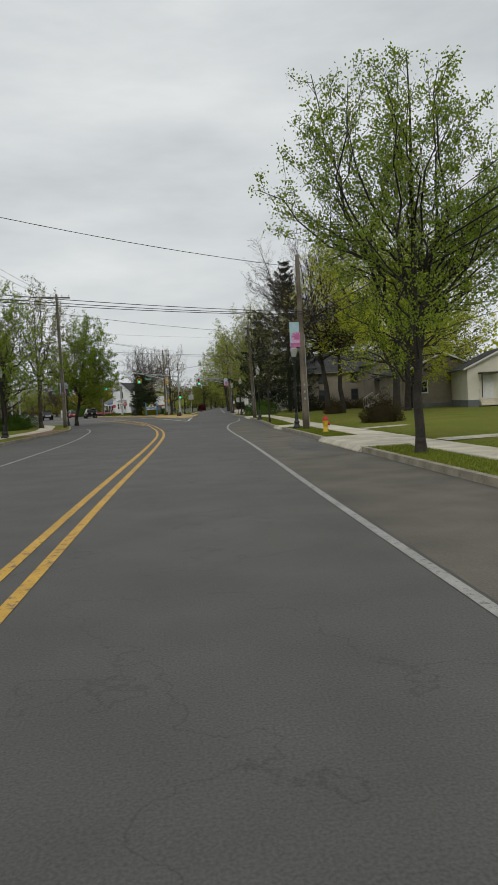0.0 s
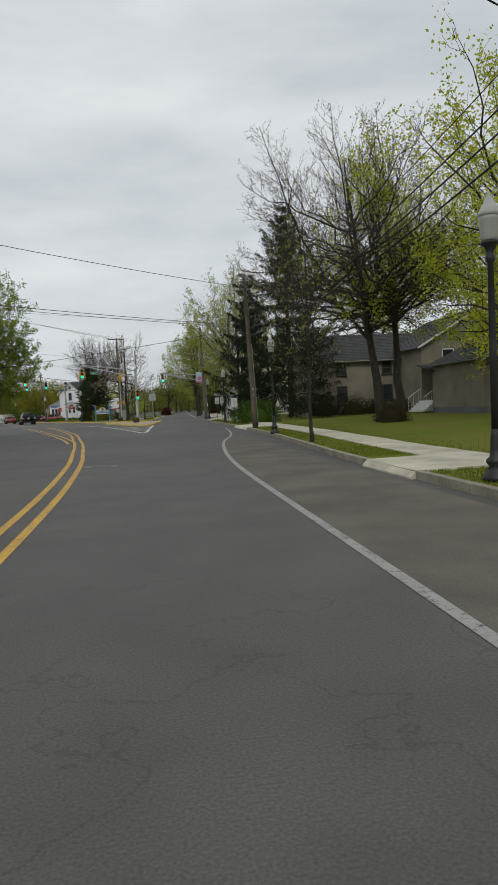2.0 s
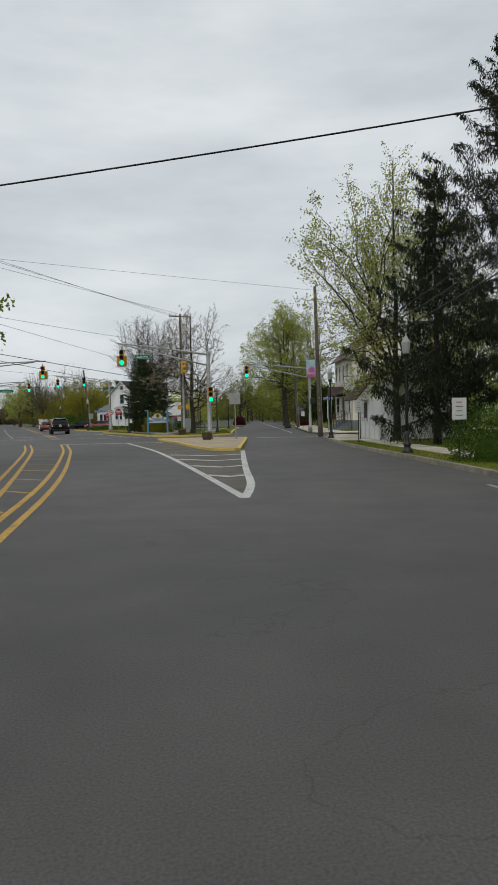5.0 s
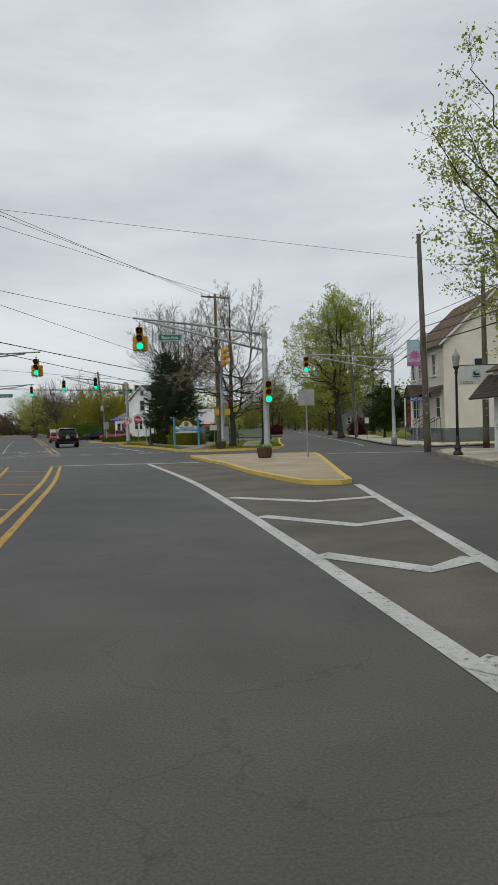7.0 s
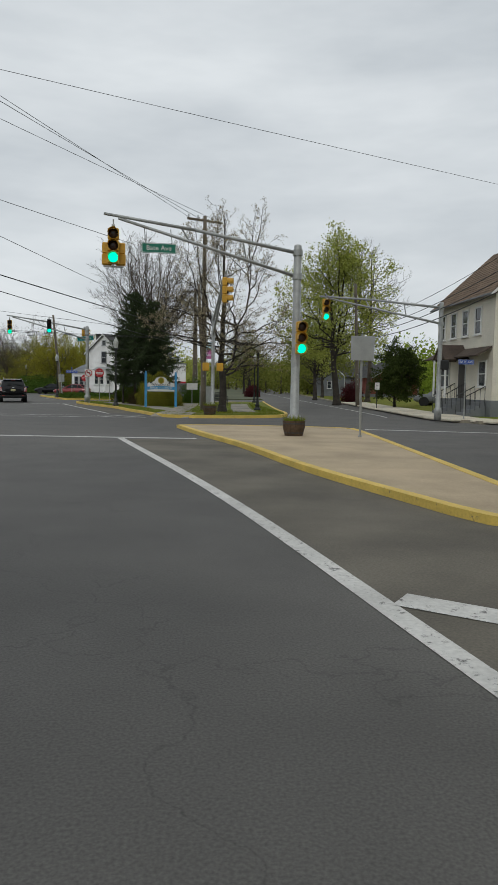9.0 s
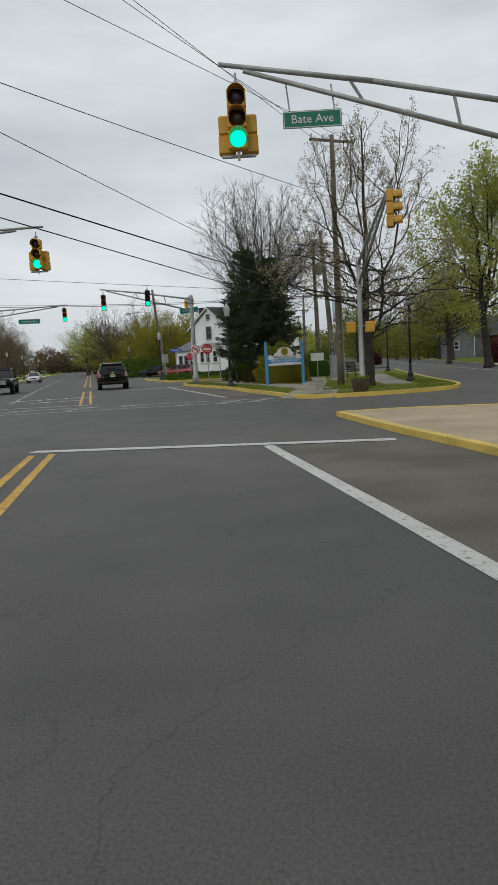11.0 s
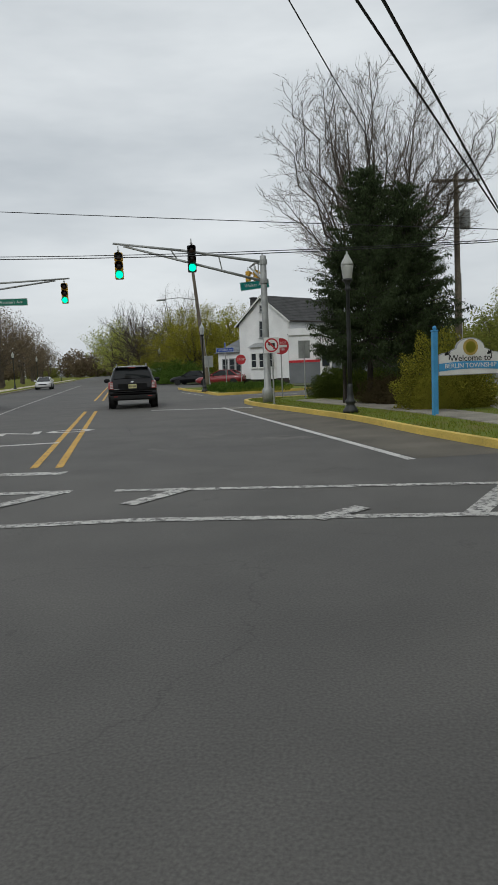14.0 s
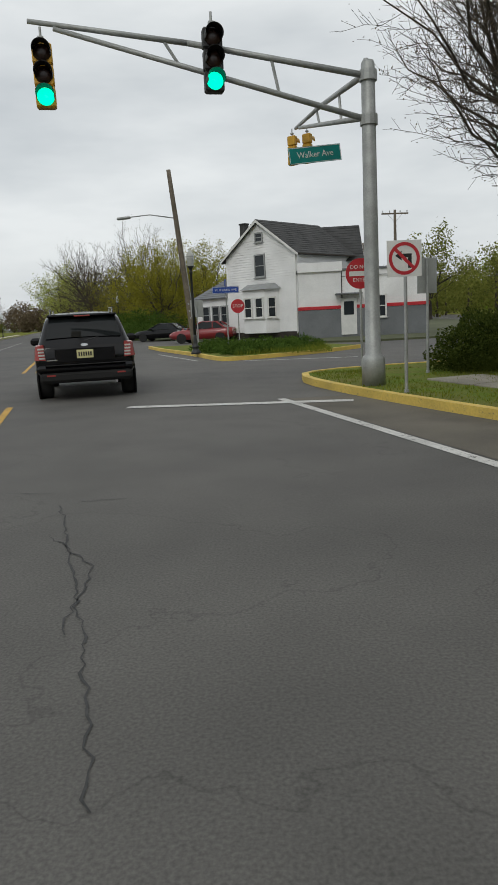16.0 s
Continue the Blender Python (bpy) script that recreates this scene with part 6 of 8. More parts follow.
shrub(12.3, 153.0, 0.12, 1.1, 1.0, 1.9, LEAF_RED, "dark red-leaved bush in a front garden", 52, 1800, 0.14)
shrub(4.2, 178.0, 0.1, 1.0, 0.9, 1.5, LEAF_RED, "dark red-leaved bush by the side street", 53, 2200, 0.14)
shrub(-15.5, 44.0, 0.15, 3.0, 1.0, 1.3, LEAF_SHRUB, "dark green hedge before a house", 54, 3200, 0.1, 80, 3.0, "hedge")
shrub(-16.0, 69.0, 0.15, 3.2, 1.2, 1.3, LEAF_SHRUB, "dark green clipped hedge behind the pavement", 80, 3600, 0.1, 80, 3.0, "hedge")
shrub(-15.0, 61.5, 0.15, 2.6, 1.1, 1.1, LEAF_SHRUB, "dark green clipped hedge behind the pavement", 81, 3200, 0.1, 80, 3.0, "hedge")
shrub(-15.5, 52.0, 0.15, 2.8, 1.0, 1.2, LEAF_SHRUB, "dark green hedge before a house", 55, 2600, 0.1, 80, 3.0, "hedge")
for k, (x, y, rr) in enumerate(((-15.4, 151.8, 1.0), (-14.0, 152.8, 1.1), (-16.3, 154.0, 1.1), (-14.9, 154.8, 1.2), (-13.2, 154.3, 1.0), (-17.0, 156.0, 1.0))):
    shrub(x, y, 0.12, rr, rr * 0.8, 0.5, LEAF_SHRUB, "low green leafy planting in the kerbed bed", 60 + k, 900, 0.1, category="plants")


# ---- houses ----
def window(parent, x, z, w, h, y=0.0, mullion=True, frame=None, m=None):
    """A sash window on a wall in the plane y = const, seen from -y."""
    frame = frame or TRIM_WHITE
    win = Shape()
    t = 0.09
    for dx, dz, sx, sz in ((0, h / 2, w + 2 * t, t), (0, -h / 2, w + 2 * t, t), (-w / 2 - t / 2, 0, t, h), (w / 2 + t / 2, 0, t, h)):
        win.box(x + dx, y - 0.025, z + dz, sx, 0.07, sz, 0.008)
    if mullion:
        win.box(x, y - 0.02, z, w, 0.045, 0.05)
    o = part("window", win, frame, parent)
    if m is not None:
        o.matrix_local = m
    pane = part("pane", Shape().box(x, y - 0.004, z, w, 0.012, h), PANE, o, "dark window glass")
    sill = part("sill", Shape().box(x, y - 0.06, z - h / 2 - t * 0.7, w + 0.3, 0.14, 0.05, 0.01), frame, o)
    return o


def clapboard(x0, x1, z0, z1, y, pitch=0.18, gable=None):
    """Lapped siding on a wall in the plane y, seen from -y; gable: apex (x, z) above the straight wall."""
    top = gable[1] if gable else z1

    def ends(q):
        if not gable or q <= z1:
            return x0, x1
        f = (q - z1) / (gable[1] - z1)
        return x0 + (gable[0] - x0) * f, x1 + (gable[0] - x1) * f

    s, z = Shape(), z0
    while z < top - 0.01:
        zt = min(z + pitch, top)
        a, b = ends(z), ends(zt)
        s.v += [(a[0], y - 0.028, z), (a[1], y - 0.028, z), (b[0], y, zt), (b[1], y, zt)]
        z = zt
    n = len(s.v) // 2
    s.f = [(2 * k, 2 * k + 1, 2 * k + 3, 2 * k + 2) for k in range(n - 1)]
    return s


def shingle_slope(a, b, c, d, courses, thick=0.06):
    """A roof plane a-b at the eave, c-d at the ridge, in lapped courses."""
    a, b, c, d = (Vector(p) for p in (a, b, c, d))
    nrm = (b - a).cross(d - a).normalized()
    s = Shape()
    for k in range(courses):
        for f, up in ((k / courses, 0.022), ((k + 1) / courses, 0.004)):
            s.v += [tuple(a.lerp(d, f) + nrm * up), tuple(b.lerp(c, f) + nrm * up)]
    s.v += [tuple(d - nrm * thick), tuple(c - nrm * thick), tuple(a - nrm * thick), tuple(b - nrm * thick)]
    n = len(s.v) // 2
    s.f = [(2 * k, 2 * k + 1, 2 * (k + 1) % (2 * n) + 1, 2 * (k + 1) % (2 * n)) for k in range(n)]
    s.f += [tuple(2 * k for k in reversed(range(n))), tuple(2 * k + 1 for k in range(n))]
    return s


def gabled_house(name, m, w, d, eave, ridge, wall, roof, label, pitch=0.18, over=0.35, base=0.5, base_mat=None):
    """A house whose gable front (w wide) lies on y = 0 facing -y, d deep, ridge along y."""
    t = thing(name, m, label, "house")
    core = Shape()
    core.add([(-w / 2, 0, -0.3), (w / 2, 0, -0.3), (w / 2, 0, eave), (0, 0, ridge), (-w / 2, 0, eave), (-w / 2, d, -0.3), (w / 2, d, -0.3), (w / 2, d, eave), (0, d, ridge), (-w / 2, d, eave)], [(0, 1, 2, 3, 4), (9, 8, 7, 6, 5), (1, 6, 7, 2), (5, 0, 4, 9), (2, 7, 8, 3), (3, 8, 9, 4)])
    part("wall", core, wall, t)
    fr = part("front_siding", clapboard(-w / 2, w / 2, base, eave, -0.004, pitch, (0, ridge)), wall, t)
    for sgn, nm in ((1, "side_siding"), (-1, "side_siding")):
        o = part(nm, clapboard(0, d, base, eave, 0, pitch), wall, t)
        o.matrix_local = pose(w / 2 + 0.004, 0, 0, 0, 0, 90) if sgn > 0 else pose(-w / 2 - 0.004, d, 0, 0, 0, -90)
    k = (ridge - eave) / (w / 2)
    z0 = eave - over * k
    for sgn in (-1, 1):
        e = [(sgn * (w / 2 + over), -over, z0 + 0.08), (sgn * (w / 2 + over), d + over, z0 + 0.08), (0, d + over, ridge + 0.08), (0, -over, ridge + 0.08)]
        if sgn < 0:
            e = [e[1], e[0], e[3], e[2]]
        part("roof", shingle_slope(*e, max(8, int(math.hypot(w / 2, ridge - eave) / 0.25))), roof, t)
        s = Shape()
        s.slab([(sgn * (w / 2 + over), -over - 0.02, z0 - 0.1), (sgn * (w / 2 + over), -over - 0.02, z0 + 0.06), (0, -over - 0.02, ridge + 0.06), (0, -over - 0.02, ridge - 0.12)][:: sgn], 0.03)
        part("bargeboard", s, TRIM_WHITE, t)
        g = Shape()
        g.box(sgn * (w / 2 + over + 0.05), d / 2, z0 + 0.02, 0.1, d + 2 * over, 0.1, 0.02)
        part("gutter", g, base_mat or GREY_WALL, t)
    f = Shape()
    f.box(0, d / 2, base / 2 - 0.15, w + 0.06, d + 0.06, base + 0.3, 0.01)
    part("foundation", f, base_mat or GREY_WALL, t)
    dp = Shape()
    dp.tube((w / 2 - 0.1, -0.08, 0.1), (w / 2 - 0.1, -0.08, eave - 0.1), 0.04, 0.04, 6)
    part("downpipe", dp, TRIM_WHITE, t)
    return t


def steps(parent, m, n, w, rise=0.18, going=0.28, mat=None, rails=True, rail_mat=None):
    """A flight of n steps coming down towards -y, its top edge on y = 0."""
    s = Shape()
    for k in range(n):
        s.box(0, -going * (k + 0.5), rise * (n - k) / 2, w, going, rise * (n - k), 0.01)
    o = part("steps", s, mat or CONCRETE, parent)
    o.matrix_local = m
    if rails:
        for sgn in (-1, 1):
            r = Shape()
            a, b = (sgn * w / 2, -0.05, rise * n), (sgn * w / 2, -going * n, rise)
            r.tube((a[0], a[1], a[2] + 0.9), (b[0], b[1], b[2] + 0.9), 0.025, 0.025, 6)
            for k in range(n + 1):
                f = k / n
                x, y, z = (a[i] + (b[i] - a[i]) * f for i in range(3))
                r.tube((x, y, z - 0.15), (x, y, z + 0.9), 0.014, 0.014, 5)
            part("railing", r, rail_mat or LAMP_METAL, o)
    return o


# the cream corner house: gable towards the approach, street front on its west side
LX, LY, LW, LD = 12.0, 118.5, 7.4, 8.6
lodge = gabled_house("corner_house", pose(LX + LW / 2, LY, 0.14), LW, LD, 6.9, 10.3, CREAM_SIDING, BROWN_ROOF, "two-storey cream clapboard house with a brown roof at the corner", 0.115, 0.4, 0.9)
west = pose(-LW / 2, LD, 0, 0, 0, -90)
for k in range(4):
    window(lodge, 1.0 + k * 1.85, 5.35, 0.75, 1.5, -0.03, m=west)
window(lodge, 1.6, 2.35, 1.5, 1.5, -0.03, m=west)
window(lodge, 7.4, 2.35, 0.9, 1.4, -0.03, m=west)
door = part("door", Shape().box(4.4, -0.03, 2.0, 0.95, 0.06, 2.1, 0.01), TRIM_DARK, lodge, "dark front door")
door.matrix_local = west
part("door_frame", Shape().box(4.4, -0.02, 2.1, 1.15, 0.05, 2.3, 0.01), TRIM_WHITE, door)
pent = Shape()
pent.slab([(0.1, -0.9, 3.35), (LD - 0.1, -0.9, 3.35), (LD - 0.1, -0.02, 3.85), (0.1, -0.02, 3.85)], 0.08)
o = part("awning_roof", pent, PENT_ROOF, lodge, "long brown pent roof over the ground floor")
o.matrix_local = west
hood = Shape()
for sgn in (-1, 1):
    e = [(4.4 + sgn * 1.1, -1.5, 3.2), (4.4 + sgn * 1.1, 0, 3.2), (4.4, 0, 4.1), (4.4, -1.5, 4.1)]
    hood.slab(e if sgn > 0 else e[::-1], 0.07)
hood.add([(3.4, -1.42, 3.22), (5.4, -1.42, 3.22), (4.4, -1.42, 4.05)], [(0, 1, 2)])
o = part("porch_hood", hood, PENT_ROOF, lodge, "small gabled porch hood")
o.matrix_local = west
for dx in (-0.95, 0.95):
    o = part("porch_post", Shape().box(4.4 + dx, -1.4, 2.1, 0.1, 0.1, 2.2, 0.01), TRIM_WHITE, lodge)
    o.matrix_local = west
steps(lodge, west @ pose(4.4, -0.05, 0.0), 5, 1.7, 0.19, 0.28, GREY_WALL)
steps(lodge, west @ pose(7.3, -0.05, 0.0), 4, 1.4, 0.19, 0.28, GREY_WALL)
window(lodge, 2.3, 0.55, 0.8, 0.45, -0.04)
window(lodge, -1.2, 4.9, 0.8, 1.4, -0.035)
window(lodge, 1.6, 4.9, 0.8, 1.4, -0.035)
window(lodge, 0.2, 8.4, 0.6, 0.8, -0.035)

# the small white annex by the pavement
annex = thing("white_annex", pose(8.95, 94.2, 0.14), "small white clapboard annex with a brown pent roof beside the pavement", "building")
part("wall", Shape().box(2.1, 3.6, 1.75, 4.2, 7.2, 3.7), WHITE_SIDING, annex)
part("front_siding", clapboard(0, 4.2, 0.05, 3.6, -0.004, 0.13), WHITE_SIDING, annex)
o = part("street_siding", clapboard(0, 7.2, 0.05, 3.6, 0, 0.13), WHITE_SIDING, annex)
aw = pose(0, 7.2, 0, 0, 0, -90)
o.matrix_local = pose(-0.004, 0, 0) @ aw
o = part("end_siding", clapboard(0, 4.2, 0.05, 3.6, 0, 0.13), WHITE_SIDING, annex)
o.matrix_local = pose(4.2, 7.204, 0, 0, 0, 180)
part("roof", shingle_slope((-0.25, 7.5, 3.5), (-0.25, -0.3, 3.5), (2.1, -0.3, 4.9), (2.1, 7.5, 4.9), 10), BROWN_ROOF, annex, "low brown shingled roof")
part("back_roof", shingle_slope((4.45, -0.3, 3.5), (4.45, 7.5, 3.5), (2.1, 7.5, 4.9), (2.1, -0.3, 4.9), 10), BROWN_ROOF, annex)
for y in (-0.02, 7.22):
    g = Shape()
    g.slab([(0, y, 3.58), (4.2, y, 3.58), (2.1, y, 4.82)], 0.03)
    part("gable", g, WHITE_SIDING, annex)
part("pent_roof", shingle_slope((-0.85, 8.0, 2.35), (-0.85, 4.3, 2.35), (0.06, 4.3, 3.4), (0.06, 8.0, 3.4), 8), PENT_ROOF, annex, "dark brown pent roof over the door")
for y in (4.4, 7.9):
    g = Shape()
    g.slab([(-0.78, y, 2.36), (0.02, y, 2.3), (0.02, y, 3.28)], 0.04)
    part("pent_cheek", g, TRIM_WHITE, annex)
window(annex, 0.75, 1.75, 0.34, 0.4, -0.03, m=aw)
window(annex, 0.75, 0.4, 0.34, 0.34, -0.03, m=aw)
o = part("door", Shape().box(1.95, -0.03, 1.1, 0.85, 0.06, 2.1, 0.01), TRIM_DARK, annex, "dark recessed door")
o.matrix_local = aw
o = part("panel", Shape().box(0.75, -0.035, 1.12, 1.0, 0.02, 0.3), TRIM_WHITE, annex)
o.matrix_local = aw
for k in range(2):
    part("bar", Shape().box(0.75, -0.05, 1.18 - k * 0.12, 0.8, 0.01, 0.045), GREY_WALL, o)
rail_ = thing("low_white_fence", pose(8.55, 94.4, 0.14), "low white board fence with posts before the annex", "fence")
for k in range(5):
    part("post", Shape().box(0, k * 1.15, 0.6, 0.12, 0.12, 1.2, 0.015), TRIM_WHITE, rail_)
for k in range(4):
    for i in range(7):
        part("board", Shape().box(0, 0.14 + k * 1.15 + i * 0.145, 0.5, 0.03, 0.13, 0.95, 0.006), TRIM_WHITE, rail_)
    part("rail", Shape().box(0.03, 0.575 + k * 1.15, 0.98, 0.05, 1.05, 0.06, 0.008), TRIM_WHITE, rail_)
board = thing("hanging_sign", pose(9.1, 106.35, 3.72, 0, 0, 3), "pale weathered hanging lodge board with a dark emblem", "sign")
part("board", Shape().box(0.98, 0, 0.1, 2.2, 0.05, 0.95, 0.01), SIGN_WHITE, board)
em = Shape()
em.lathe([(0.24, 0), (0.24, 0.012)], sides=22)
o = part("emblem_disc", em, BANNER_BLUE, board, "pale green disc")
o.matrix_local = pose(0.85, -0.026, 0.15, 90, 0, 0)
e2 = Shape()
e2.box(0.85, -0.045, 0.13, 0.3, 0.012, 0.1, 0.02)
e2.box(0.74, -0.045, 0.22, 0.1, 0.012, 0.12, 0.02)
e2.box(0.85, -0.045, 0.02, 0.4, 0.012, 0.04)
part("emblem", e2, SIGN_BLACK, board, "dark emblem")
text_mesh("LODGE", 0.2, SIGN_BLACK, board, pose(0.35, -0.03, -0.28, 90, 0, 0))
part("hanger", Shape().tube((-0.2, 0, 0.6), (2.15, 0, 0.6), 0.03, 0.02, 6), LAMP_METAL, board)

# the white corner house with its gable, bay window and shop extension
HM = Matrix.Translation((-15.05, 170.8, 0.3)) @ Matrix.Rotation(radians(-40), 4, "Z")
house = gabled_house("white_house", HM, 6.2, 6.2, 5.2, 7.4, WHITE_SIDING, DARK_ROOF, "white two-storey clapboard house with a dark roof at the corner", 0.16, 0.3, 0.25, DARK_BARK)
window(house, 0.0, 4.55, 0.75, 1.4, -0.035, frame=CABINET_GREY)
window(house, 0.0, 6.35, 0.5, 0.55, -0.035, frame=CABINET_GREY)
bay = Shape()
bay.prism([(-1.5, 0), (-0.95, -0.8), (0.95, -0.8), (1.5, 0)], 0.2, 3.0)
part("bay", bay, WHITE_SIDING, house, "white bay window")
bayroof = Shape()
bayroof.add([(-1.75, 0, 3.0), (-1.1, -1.0, 3.0), (1.1, -1.0, 3.0), (1.75, 0, 3.0), (-1.2, 0, 3.4), (1.2, 0, 3.4)], [(0, 1, 4), (1, 2, 5, 4), (2, 3, 5), (3, 2, 1, 0)])
part("bay_roof", bayroof, CABINET_GREY, house)
for dx in (-0.48, 0.48):
    window(house, dx, 1.85, 0.55, 1.25, -0.83)
window(house, 0.45, 1.85, 0.42, 1.25, -0.02, m=Matrix.Translation((0.95, -0.8, 0)) @ Matrix.Rotation(radians(55.5), 4, "Z"))
ch = Shape()
ch.box(-2.45, 1.3, 6.3, 0.45, 0.45, 2.5, 0.02)
ch.box(-2.45, 1.3, 7.55, 0.53, 0.53, 0.1, 0.02)
part("chimney", ch, DARK_ROOF, house)
gabled_house("rear_house_wing", pose(-8.25, 175.6, 0.15, 0, 0, 90), 4.8, 7.2, 5.1, 7.4, WHITE_SIDING, DARK_ROOF, "white clapboard rear wing with a broad dark roof", 0.16, 0.25, 0.25, DARK_BARK)
shop = thing("shop_extension", pose(-12.7, 167.2, 0.12, 0, 0, 0), "white flat-roofed shop with a red stripe and grey base", "building")
part("wall", Shape().box(3.9, 3.0, 1.95, 7.8, 5.9, 4.1, 0.01), WHITE_SIDING, shop)
part("base_band", Shape().box(3.9, 2.98, 0.8, 7.88, 6.02, 1.75, 0.01), GREY_WALL, shop, "grey painted base")
part("stripe", Shape().box(3.9, 2.97, 1.78, 7.92, 6.06, 0.2, 0.01), RED_STRIPE, shop, "red stripe")
part("parapet", Shape().box(3.9, 3.0, 4.02, 8.0, 6.1, 0.12, 0.02), GREY_WALL, shop)
part("upper_step", Shape().box(1.3, 0.4, 4.2, 2.7, 1.0, 0.55, 0.01), WHITE_SIDING, shop)
d2 = part("door", Shape().box(3.0, -0.06, 1.2, 0.95, 0.06, 2.2, 0.01), TRIM_WHITE, shop, "white glazed door")
part("pane", Shape().box(3.0, -0.1, 1.7, 0.6, 0.02, 0.8), PANE, d2)
part("door_hood", Shape().box(3.0, -0.3, 2.55, 1.6, 0.6, 0.1, 0.02), GREY_WALL, shop)
window(shop, 4.75, 1.75, 0.9, 1.3, -0.06)
part("pipe", Shape().tube((2.6, -0.05, 2.2), (2.6, -0.05, 4.0), 0.03, 0.03, 6), TRIM_DARK, shop)
part("conduit", Shape().tube((2.6, -0.05, 3.6), (5.6, -0.05, 3.6), 0.02, 0.02, 6), TRIM_DARK, shop)
wing = thing("house_wing", Matrix.Translation((-17.6, 174.6, 0.15)) @ Matrix.Rotation(radians(-40), 4, "Z"), "low white wing of the corner house with a grey-blue roof", "building")
part("wall", Shape().box(-1.4, 1.6, 1.5, 3.6, 3.2, 3.0, 0.01), WHITE_SIDING, wing)
part("roof", shingle_slope((-3.4, -0.3, 2.9), (0.6, -0.3, 2.9), (0.6, 3.2, 4.3), (-3.4, 3.2, 4.3), 10), GREY_WALL, wing)
for dx in (-2.2, -1.2, -0.3):
    window(wing, dx, 1.7, 0.6, 1.2, -0.02, frame=CABINET_GREY)
fence = thing("white_fence", pose(-30.8, 189.0, 0.05, 0, 0, 18), "white solid board fence beside the main road", "fence")
for k in range(12):
    part("board", Shape().box(-1.9 + k * 0.345, 0, 0.9, 0.33, 0.04, 1.8, 0.01), TRIM_WHITE, fence)
part("cap", Shape().box(0, 0, 1.82, 4.3, 0.08, 0.06, 0.01), TRIM_WHITE, fence)

# houses along the approach
tan = gabled_house("tan_house", Matrix.Translation((13.4, 84.2, 0.35)) @ Matrix.Rotation(radians(-90), 4, "Z") @ Matrix.Translation((0, 0, 0)), 7.5, 13.5, 4.4, 6.6, TAN_STUCCO, DARK_ROOF, "tan stuccoed house with a long dark roof behind the lawn", 5.0, 0.4, 0.3, TAN_STUCCO)
south = Matrix.Translation((3.75, 0, 0)) @ Matrix.Rotation(radians(90), 4, "Z")
for dx in (2.6, 6.4, 11.2):
    window(tan, dx, 1.6, 0.7, 1.2, -0.03, m=south, frame=TRIM_DARK)
    window(tan, dx, 3.6, 0.65, 0.95, -0.03, m=south, frame=TRIM_DARK)
porch = gabled_house("porch_house", pose(25.5, 76.0, 0.35, 0, 0, 0), 9.0, 9.0, 5.0, 7.6, TAN_STUCCO, DARK_ROOF, "tan house with a white railed front porch on the lawn", 0.2, 0.4, 0.4)
window(porch, -2.4, 3.9, 0.8, 1.4, -0.035)
window(porch, 1.6, 3.9, 0.8, 1.4, -0.035)
window(porch, 2.2, 1.9, 0.9, 1.4, -0.035)
part("porch_floor", Shape().box(-0.5, -1.1, 0.35, 8.0, 2.2, 0.7, 0.02), TRIM_WHITE, porch)
part("porch_roof", shingle_slope((-4.9, -2.5, 2.9), (3.9, -2.5, 2.9), (3.9, 0, 3.5), (-4.9, 0, 3.5), 8), DARK_ROOF, porch)
for dx in (-4.3, -2.3, 0.0, 2.2, 3.4):
    part("porch_post", Shape().box(dx, -2.1, 1.8, 0.14, 0.14, 2.2, 0.015), TRIM_WHITE, porch)
steps(porch, Matrix.Translation((-4.5, -1.2, 0)) @ Matrix.Rotation(radians(-60), 4, "Z"), 5, 1.4, 0.16, 0.3, TRIM_WHITE, True, TRIM_WHITE)
cott = gabled_house("white_cottage", pose(27.4, 57.4, 0.35, 0, 0, -12), 6.6, 8.0, 3.3, 4.9, CREAM_SIDING, DARK_ROOF, "small cream cottage with an entrance canopy behind the lawn", 0.16, 0.35, 0.5)
window(cott, 1.8, 2.0, 0.8, 1.1, -0.035)
part("door", Shape().box(-1.6, -0.03, 1.55, 0.9, 0.06, 2.0, 0.01), TRIM_WHITE, cott)
part("canopy", Shape().box(-1.6, -0.6, 2.75, 1.6, 1.2, 0.12, 0.02), TRIM_DARK, cott)
for dx in (-2.3, -0.9):
    part("canopy_post", Shape().box(dx, -1.1, 1.7, 0.08, 0.08, 2.0), TRIM_DARK, cott)
steps(cott, pose(-1.6, -0.05, 0.0), 3, 1.5, 0.18, 0.3, CONCRETE, True, TRIM_WHITE)
behind = gabled_house("grey_house", pose(25.0, 66.0, 0.35, 0, 0, 0), 8.0, 8.0, 3.4, 5.2, TAN_STUCCO, DARK_ROOF, "low tan house half hidden behind the trees", 0.2, 0.35, 0.3)
window(behind, -2.0, 1.9, 0.8, 1.1, -0.035)
window(behind, 1.6, 1.9, 0.8, 1.1, -0.035)
for x, y, tr, wl_, lab in ((-27.0, 72.0, 10, GREY_WALL, "low grey house behind the hedge"), (-24.0, 47.0, 8, GREY_WALL, "grey house behind the hedge"), (-24.0, 60.0, 4, WHITE_SIDING, "white house behind the street trees"), (-27.0, 33.0, 6, TAN_STUCCO, "tan house behind the street trees")):
    hh = gabled_house("street_house", pose(x, y, 0.25, 0, 0, tr), 7.5, 9.0, 4.6, 7.0, wl_, DARK_ROOF, lab)
    window(hh, -1.8, 1.9, 0.9, 1.3, -0.035)
    window(hh, 1.8, 1.9, 0.9, 1.3, -0.035)
    window(hh, 0.0, 4.4, 0.9, 1.3, -0.035)
brick = gabled_house("brick_house", pose(26.8, 186.0, 0.2, 0, 0, 3), 7.0, 8.0, 3.2, 5.4, BRICK, DARK_ROOF, "low red brick house by the side street", 5.0)
